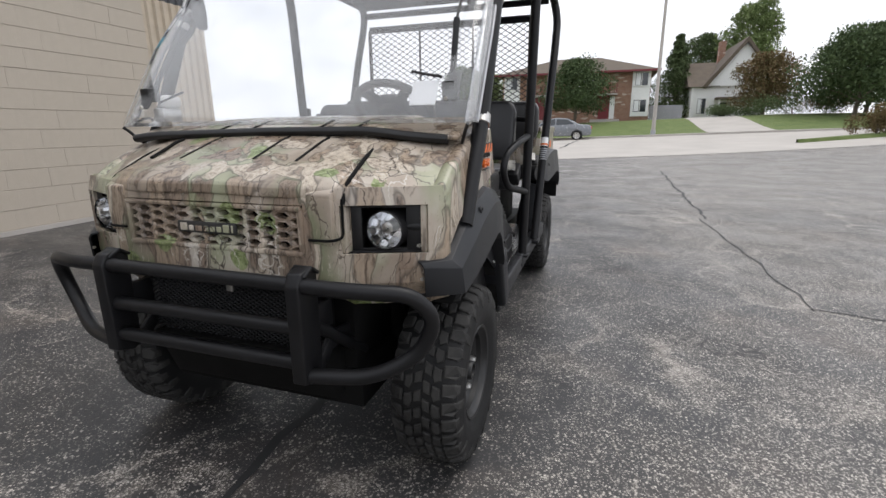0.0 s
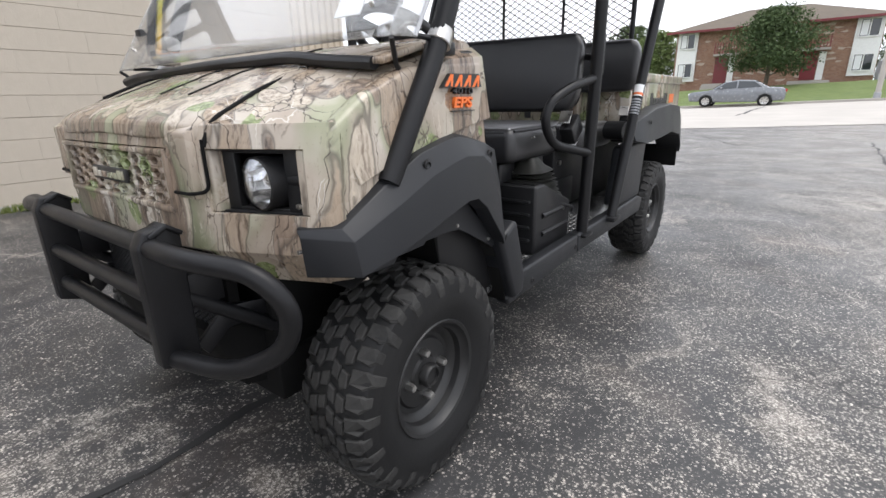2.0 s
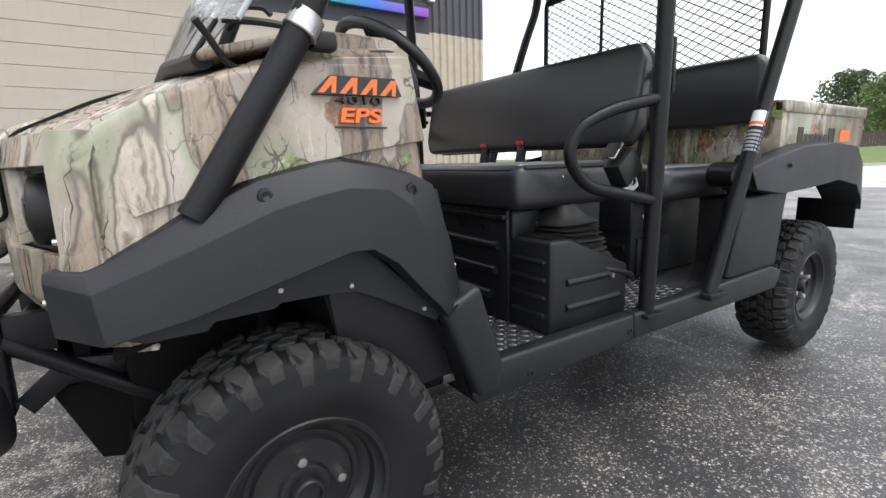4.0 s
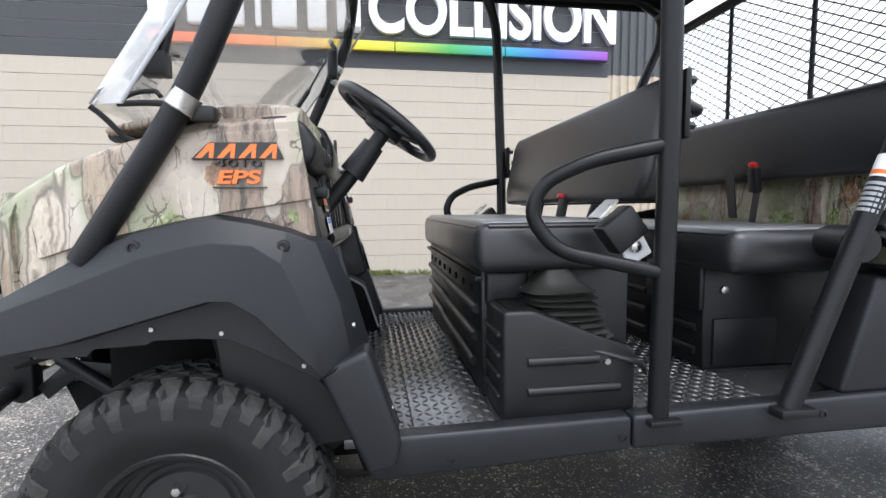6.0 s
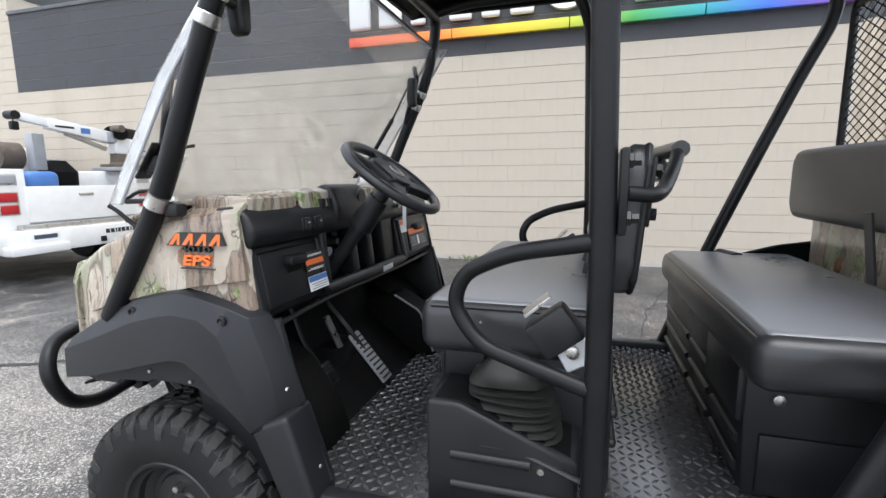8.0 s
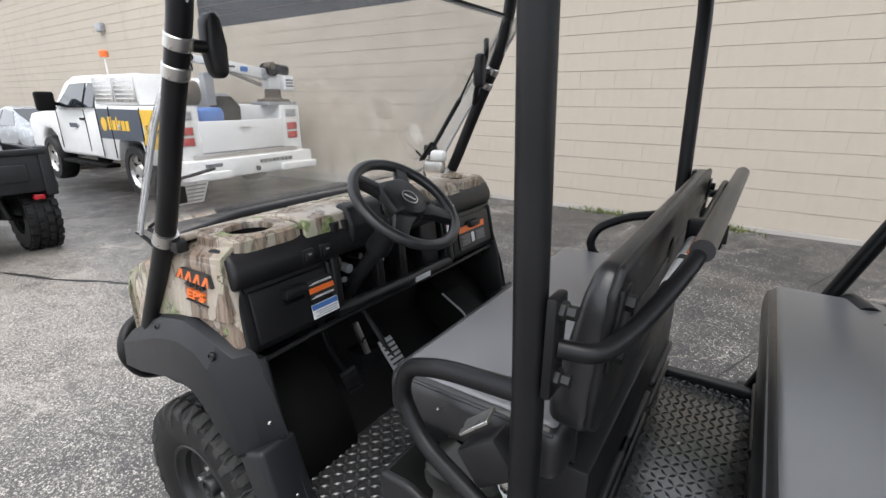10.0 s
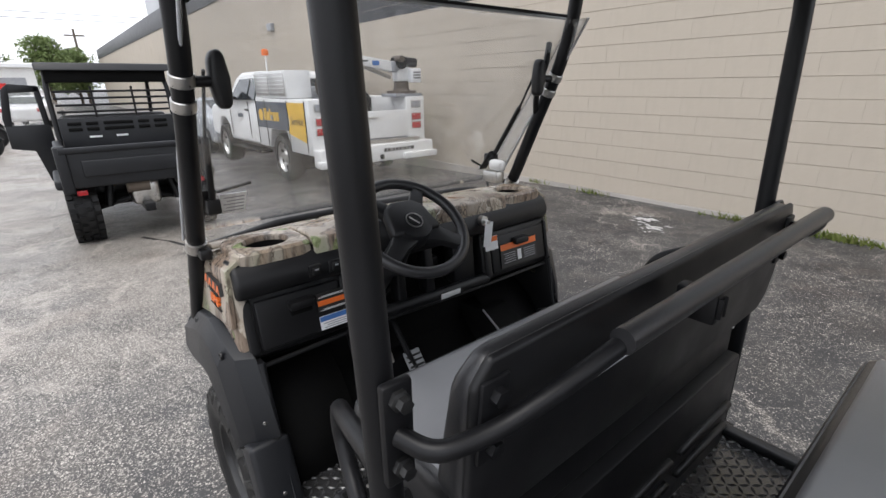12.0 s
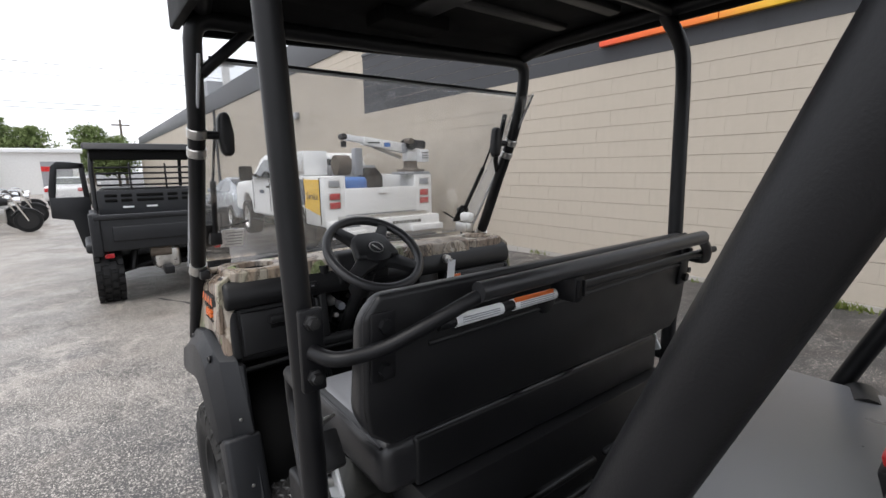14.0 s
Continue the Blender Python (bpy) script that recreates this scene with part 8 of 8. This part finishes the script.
def other_vehicle():
    """The second side-by-side, seen from behind."""
    u = thing("side_by_side", (0.20, -4.22, hill(0, -4.64)), "dark grey side-by-side utility vehicle with dump bed and open door", "utility vehicle")
    u.scale = (0.95, 1.0, 1.0)
    part("tailgate", prism([(-0.60, 0.60), (-0.66, 0.66), (-0.66, 0.90), (-0.60, 0.97), (0.60, 0.97), (0.66, 0.90), (0.66, 0.66), (0.60, 0.60)], "y", -0.08, 0.0, 0.018, 3), PLASTIC, u, "black moulded tailgate")
    part("tailgate_panel", boxed((-0.50, -0.01, 0.70), (0.50, 0.022, 0.86), 0.02, 3), PLASTIC, u)
    part("tailgate_ledge", boxed((-0.66, -0.02, 0.93), (0.66, 0.03, 0.985), 0.015, 2), PLASTIC, u)
    for s in (1, -1):
        part("bed_side", boxed((min(s * 0.60, s * 0.68), -1.0, 0.62), (max(s * 0.60, s * 0.68), -0.02, 0.98), 0.02, 3), PLASTIC, u)
        part("bed_post", boxed((s * 0.645 - 0.05, -0.10, 0.56), (s * 0.645 + 0.05, 0.02, 1.0), 0.02, 3), PLASTIC, u)
        part("rear_fender", boxed((min(s * 0.52, s * 0.75), -0.95, 0.58), (max(s * 0.52, s * 0.75), -0.12, 0.68), 0.03, 3), PLASTIC, u)
        part("cage_post", bar([(s * 0.60, -1.05, 0.95), (s * 0.60, -1.12, 1.50), (s * 0.56, -1.22, 1.70), (s * 0.56, -2.2, 1.74)], 0.028, 10, 0.1), TUBE, u)
        part("cage_post", bar([(s * 0.60, -2.7, 0.9), (s * 0.57, -2.25, 1.70)], 0.026, 10), TUBE, u)
        part("tail_lamp", boxed((s * 0.55 - 0.045, -0.10, 0.525), (s * 0.55 + 0.045, -0.03, 0.575), 0.01), REDLENS, u, "small red tail lamp")
        w = part("wheel", lathe([(0.17, -0.13), (0.30, -0.135), (0.325, -0.10), (0.33, 0.0), (0.325, 0.10), (0.30, 0.135), (0.17, 0.13)], 36, "x", (0, 0, 0), True), RUBBER, u, "knobbly black tyre")
        w.matrix_basis = pose(s * 0.565, -0.42, 0.33)
        lug = bmesh.new()
        for i in range(22):
            a = 2 * math.pi * i / 22
            for k in range(4):
                box(lug, (-0.13 + k * 0.07, -0.03, 0.318), (-0.08 + k * 0.07, 0.03, 0.345), 0, 1, Matrix.Rotation(a + (k % 2) * 0.14, 4, "X"))
        tagged(part("tread", lug, RUBBER, w, smooth=False), "blocky tread", kind="stuff")
        part("rim", lathe([(0.17, 0.10), (0.14, 0.04), (0.05, 0.02), (0.004, 0.02)], 20, "x", (0, 0, 0), True), RIMBLK, w)
        part("lower_arm", bar([(s * 0.12, -0.35, 0.40), (s * 0.50, -0.42, 0.30)], 0.026, 8), TUBE, u)
        part("shock", bar([(s * 0.34, -0.30, 0.34), (s * 0.28, -0.36, 0.62)], 0.04, 10), TUBE, u)
        part("front_wheel", lathe([(0.17, -0.12), (0.30, -0.125), (0.33, 0.0), (0.30, 0.125), (0.17, 0.12)], 24, "x"), RUBBER, u).matrix_basis = pose(s * 0.57, -2.9, 0.33)
        part("lower_body", boxed((min(s * 0.50, s * 0.66), -2.6, 0.34), (max(s * 0.50, s * 0.66), -1.0, 0.75), 0.03), PLASTIC, u)
    part("drive_case", boxed((-0.15, -0.55, 0.34), (0.13, -0.12, 0.60), 0.05, 3), STEEL, u, "cast metal final drive")
    part("muffler", bar([(-0.05, -0.12, 0.56), (0.16, -0.12, 0.56)], 0.07, 14), BARK, u)
    part("hitch", boxed((-0.05, -0.30, 0.30), (0.05, 0.04, 0.38), 0.01), TUBE, u)
    part("under_frame", boxed((-0.42, -2.9, 0.32), (0.42, -0.45, 0.45), 0.02), DARK, u)
    part("bed_floor", boxed((-0.62, -1.0, 0.60), (0.62, -0.05, 0.66), 0.01), PLASTIC, u)
    # headboard with slots and a rail screen above it
    hb = part("headboard", boxed((-0.58, -1.06, 0.62), (0.58, -1.0, 1.20), 0.02), PLASTIC, u)
    for k, (x0, x1) in enumerate(((-0.50, -0.36), (-0.31, -0.19), (-0.14, 0.16), (0.21, 0.33), (0.37, 0.50))):
        for z in (1.08, 1.14):
            part("slot", boxed((x0, -1.0, z - 0.02), (x1, -0.985, z + 0.015), 0.01), DARK, hb)
    for x in (0.2, -0.06):
        part("headboard_label", boxed((x, -0.998, 0.985), (x + 0.12, -0.99, 1.005), 0), LABELW, hb)
    for z in (1.26, 1.33, 1.40, 1.47):
        part("screen_rail", bar([(-0.56, -1.05, z), (0.56, -1.05, z)], 0.012, 8), TUBE, u)
    for x in (-0.2, 0.2):
        part("screen_upright", bar([(x, -1.05, 1.2), (x, -1.05, 1.52)], 0.012, 8), TUBE, u)
    part("roof", prism([(-1.0, 1.68), (-1.05, 1.76), (-2.35, 1.80), (-2.4, 1.74)], "x", -0.66, 0.66, 0.02, 3), PLASTIC, u, "black plastic roof")
    part("roof_valance", boxed((-0.60, -1.16, 1.56), (0.60, -1.08, 1.70), 0.02), DARK, u)
    part("seat_back", boxed((-0.55, -1.4, 0.8), (0.55, -1.25, 1.22), 0.04, 3), VINYL, u)
    part("dash", boxed((-0.6, -2.5, 0.8), (0.6, -2.25, 1.1), 0.04), PLASTIC, u)
    part("hood", boxed((-0.6, -3.4, 0.6), (0.6, -2.4, 0.98), 0.06, 3), PLASTIC, u)
    # open door on the left
    d = part("open_door", prism([(0.70, 0.42), (0.78, 0.42), (0.86, 0.80), (1.08, 0.84), (1.08, 1.10), (0.64, 1.10), (0.64, 0.90)], "y", -1.95, -1.90, 0.012, 2), PLASTIC, u, "black door standing open with a clear window")
    for pts in ([(0.64, 1.09), (0.705, 1.09), (0.725, 1.53), (0.66, 1.53)], [(0.67, 1.47), (0.96, 1.46), (0.945, 1.56), (0.67, 1.535)], [(1.01, 1.09), (1.08, 1.09), (1.08, 1.18), (1.02, 1.50), (0.945, 1.56), (0.955, 1.46)]):
        part("window_frame", prism(pts, "y", -1.948, -1.902, 0.008, 2), PLASTIC, d)
    part("door_window", prism([(0.70, 1.095), (1.02, 1.095), (0.965, 1.47), (0.72, 1.475)], "y", -1.929, -1.923), LABELW, d).data.materials[0] = SHIELD


other_vehicle()


def saloon(name, at, yaw, paint, label):
    c = thing(name, at, label, "car")
    c.rotation_euler = (0, 0, radians(yaw))
    body = prism([(-2.25, 0.32), (-2.32, 0.62), (-2.22, 0.80), (-1.15, 0.92), (-0.55, 1.32), (0.10, 1.43), (0.85, 1.38), (1.50, 1.02), (2.12, 0.98), (2.28, 0.85), (2.28, 0.42), (2.2, 0.32), (1.75, 0.30), (1.66, 0.55), (1.40, 0.66), (1.14, 0.55), (1.05, 0.26), (-1.05, 0.26), (-1.14, 0.55), (-1.40, 0.66), (-1.66, 0.55), (-1.75, 0.30)], "y", -0.85, 0.85, 0.06, 4)
    for v in body.verts:
        if v.co.z > 0.92:
            v.co.y *= 1 - 0.30 * (v.co.z - 0.92) / 0.5
    part("body", body, paint, c)
    for s in (1, -1):
        for poly in ([(-0.95, 0.96), (-0.52, 1.27), (0.02, 1.35), (0.02, 0.98)], [(0.10, 0.98), (0.10, 1.35), (0.80, 1.31), (1.22, 1.02)]):
            w = prism(poly, "y", 0.72, 0.858)
            for v in w.verts:
                v.co.y = s * v.co.y * (1 - 0.30 * max(0, v.co.z - 0.92) / 0.5)
            part("side_window", w, CARGLASS, c, smooth=False)
        for x in (-1.40, 1.40):
            road_wheel("wheel", 0.32, 0.2, c, pose(x, s * 0.78, 0.32, 0, 0, 90 if s > 0 else -90), 24, "black tyre on a steel rim")
        part("tail_lamp", boxed((2.18, min(s * 0.5, s * 0.8), 0.72), (2.30, max(s * 0.5, s * 0.8), 0.90), 0.03), REDLENS, c)
        part("head_lamp", boxed((-2.34, min(s * 0.5, s * 0.8), 0.60), (-2.2, max(s * 0.5, s * 0.8), 0.74), 0.03), CHROME, c)
        part("wing_mirror", boxed((-0.75, s * 0.93 - 0.08, 0.95), (-0.62, s * 0.93 + 0.08, 1.08), 0.03), paint, c)
    for pts in ([(-1.12, 0.95), (-0.58, 1.31)], [(0.92, 1.35), (1.46, 1.04)]):
        (xa, za), (xb, zb) = pts
        bm = bmesh.new()
        v = [bm.verts.new(p) for p in ((xa - 0.02, -0.68, za + 0.02), (xa - 0.02, 0.68, za + 0.02), (xb - 0.02, 0.56, zb + 0.02), (xb - 0.02, -0.56, zb + 0.02))]
        bm.faces.new(v)
        part("screen_glass", bm, CARGLASS, c, smooth=False)
    return c


saloon("passing_car", (-2.0, 31.3, hill(-2.0, 31.3) + 0.012), 0, plain("silver_grey_car_paint", (0.20, 0.21, 0.225), 0.25, 0.3), "silver-grey saloon beside the far kerb of the street")
saloon("parked_car", (-3.3, -14.2, hill(-3.3, -14)), 90, plain("silver_car_paint", (0.34, 0.36, 0.38), 0.25, 0.3), "silver saloon parked beside the wall")
saloon("parked_car", (1.2, -30.0, hill(1, -30)), 80, plain("white_car_paint", (0.6, 0.6, 0.6), 0.25), "white saloon parked far across the lot")


def motorcycle(at, yaw, paint):
    m = thing("motorcycle", at, "parked dark motorcycle with chrome engine", "motorcycle", "row of parked motorcycles")
    m.rotation_euler = (0, 0, radians(yaw))
    for x in (-0.72, 0.72):
        w = part("wheel", lathe([(0.24, -0.06), (0.31, -0.05), (0.33, 0), (0.31, 0.05), (0.24, 0.06)], 24, "y", (x, 0, 0.33), True), RUBBER, m)
        part("spoke_disc", lathe([(0.24, -0.012), (0.24, 0.012)], 20, "y", (x, 0, 0.33)), RIMBLK, w)
        part("mudguard", bar([(x - 0.34, 0, 0.45), (x - 0.15, 0, 0.66), (x + 0.15, 0, 0.68), (x + 0.34, 0, 0.48)], 0.07, 8, 0.2, 0.3), paint, m)
    part("tank", bar([(-0.35, 0, 0.86), (0.0, 0, 0.90), (0.2, 0, 0.82)], [0.09, 0.13, 0.15, 0.16, 0.16, 0.15, 0.13, 0.08], 12, 0.2), paint, m)
    part("seat", bar([(0.12, 0, 0.74), (0.45, 0, 0.72), (0.75, 0, 0.80)], 0.11, 10, 0.15, 0.6), VINYL, m)
    part("engine", boxed((-0.28, -0.17, 0.30), (0.22, 0.17, 0.72), 0.05, 2), STEEL, m, "finned chrome engine")
    part("fork", bar([(-0.72, 0.1, 0.33), (-0.42, 0.1, 1.0)], 0.025, 8), CHROME, m)
    part("fork", bar([(-0.72, -0.1, 0.33), (-0.42, -0.1, 1.0)], 0.025, 8), CHROME, m)
    part("handlebar", bar([(-0.15, -0.42, 1.10), (-0.38, -0.2, 1.08), (-0.42, 0, 1.02), (-0.38, 0.2, 1.08), (-0.15, 0.42, 1.10)], 0.016, 8, 0.1), CHROME, m)
    part("headlamp", lathe([(0.02, -0.08), (0.10, -0.05), (0.10, 0.06), (0.05, 0.10)], 16, "x", (-0.56, 0, 0.90)), CHROME, m)
    part("exhaust", bar([(-0.1, 0.18, 0.38), (0.2, 0.22, 0.28), (0.95, 0.24, 0.32)], 0.045, 10, 0.1), CHROME, m)
    return m


MOTO = motorcycle((2.9, -15.6, hill(0, -15)), 8, TRIM)
for k, (x, y, a) in enumerate(((3.2, -16.9, 14), (2.9, -18.4, 6), (3.3, -20.0, 12), (3.1, -21.6, 5), (5.2, -17.6, 10), (5.4, -20.4, 8))):
    copy_thing(MOTO, pose(x, y, hill(x, y), 0, 0, a))


# ---- weeds, stains, litter at the wall's foot ----
def weeds():
    rng = random.Random(12)
    leafm = foliage("weed_leaf", (0.10, 0.15, 0.03), (0.16, 0.20, 0.05), (0.20, 0.19, 0.07))
    verts, faces = [], []
    spots = [(0.25, 0.7, 26), (-0.5, 0.4, 8), (1.0, 0.3, 8), (-2.2, 0.3, 5), (-3.2, 0.3, 4), (0.55, 0.25, 12)]
    for y0, w, n in spots:
        for _ in range(n * 9):
            y = rng.gauss(y0, w * 0.4)
            x = WX + 0.03 + abs(rng.gauss(0, 0.05))
            h, wd = rng.uniform(0.02, 0.085), rng.uniform(0.003, 0.008)
            dx, dy = rng.uniform(-0.02, 0.06), rng.uniform(-0.05, 0.05)
            k = len(verts)
            verts += [(x, y - wd, 0.0), (x, y + wd, 0.0), (x + dx * 0.6, y + dy * 0.6 + wd, h * 0.7), (x + dx, y + dy, h)]
            faces.append((k, k + 1, k + 2, k + 3))
    me = bpy.data.meshes.new("weeds")
    me.from_pydata(verts, [], faces)
    me.materials.append(leafm)
    tagged(new("weeds", me), "thin green weeds along the foot of the wall", "weeds", kind="stuff")
    pale = mottled("dried_spill", (0.16, 0.16, 0.158), (0.62, 0.62, 0.61), (0.6, 0.8), 26, 0.3)
    verts, faces = [], []
    for _ in range(70):
        f = rng.random()
        cx, cy = -3.55 - 0.65 * f + rng.gauss(0, 0.05), -0.78 - 0.42 * f + rng.gauss(0, 0.07)
        r = rng.uniform(0.006, 0.05) * (1.0 if abs(f - 0.5) < 0.3 else 0.45)
        n = len(verts)
        for i in range(11):
            a = 2 * math.pi * i / 11
            rr = r * rng.uniform(0.4, 1.2)
            verts.append((cx + rr * math.cos(a) * 0.7, cy + rr * math.sin(a) * 1.4, 0.003 + 0.00004 * n / 11))
        faces.append(tuple(range(n, n + 11)))
    me = bpy.data.meshes.new("dried_spill")
    me.from_pydata(verts, [], faces)
    me.materials.append(pale)
    tagged(new("dried_spill", me), "pale dried spill in specks on the asphalt", "stain", kind="structure")


weeds()


# ---- blocks of the near wall, one by one ----
def near_blocks():
    full, half = block_mesh("block", BLOCK, BEIGE), block_mesh("half_block", BLOCK / 2, BEIGE)
    rng = random.Random(21)
    for r in range(13):
        y = -5.0
        if r % 2:
            ob = new("block", half)
            ob.matrix_basis = pose(WX, y + BLOCK / 4, 0.05 + r * COURSE)
            ob.parent = WALL
            y += BLOCK / 2
        while y < 3.66 - 0.05:
            l = min(BLOCK, 3.66 - y)
            ob = new("block", full if l > 0.39 else half)
            ob.matrix_basis = pose(WX + rng.uniform(-0.0015, 0.001), y + l / 2, 0.05 + r * COURSE) @ Matrix.Diagonal((1, l / (BLOCK if l > 0.39 else BLOCK / 2), 1, 1))
            ob.parent = WALL
            y += l


near_blocks()
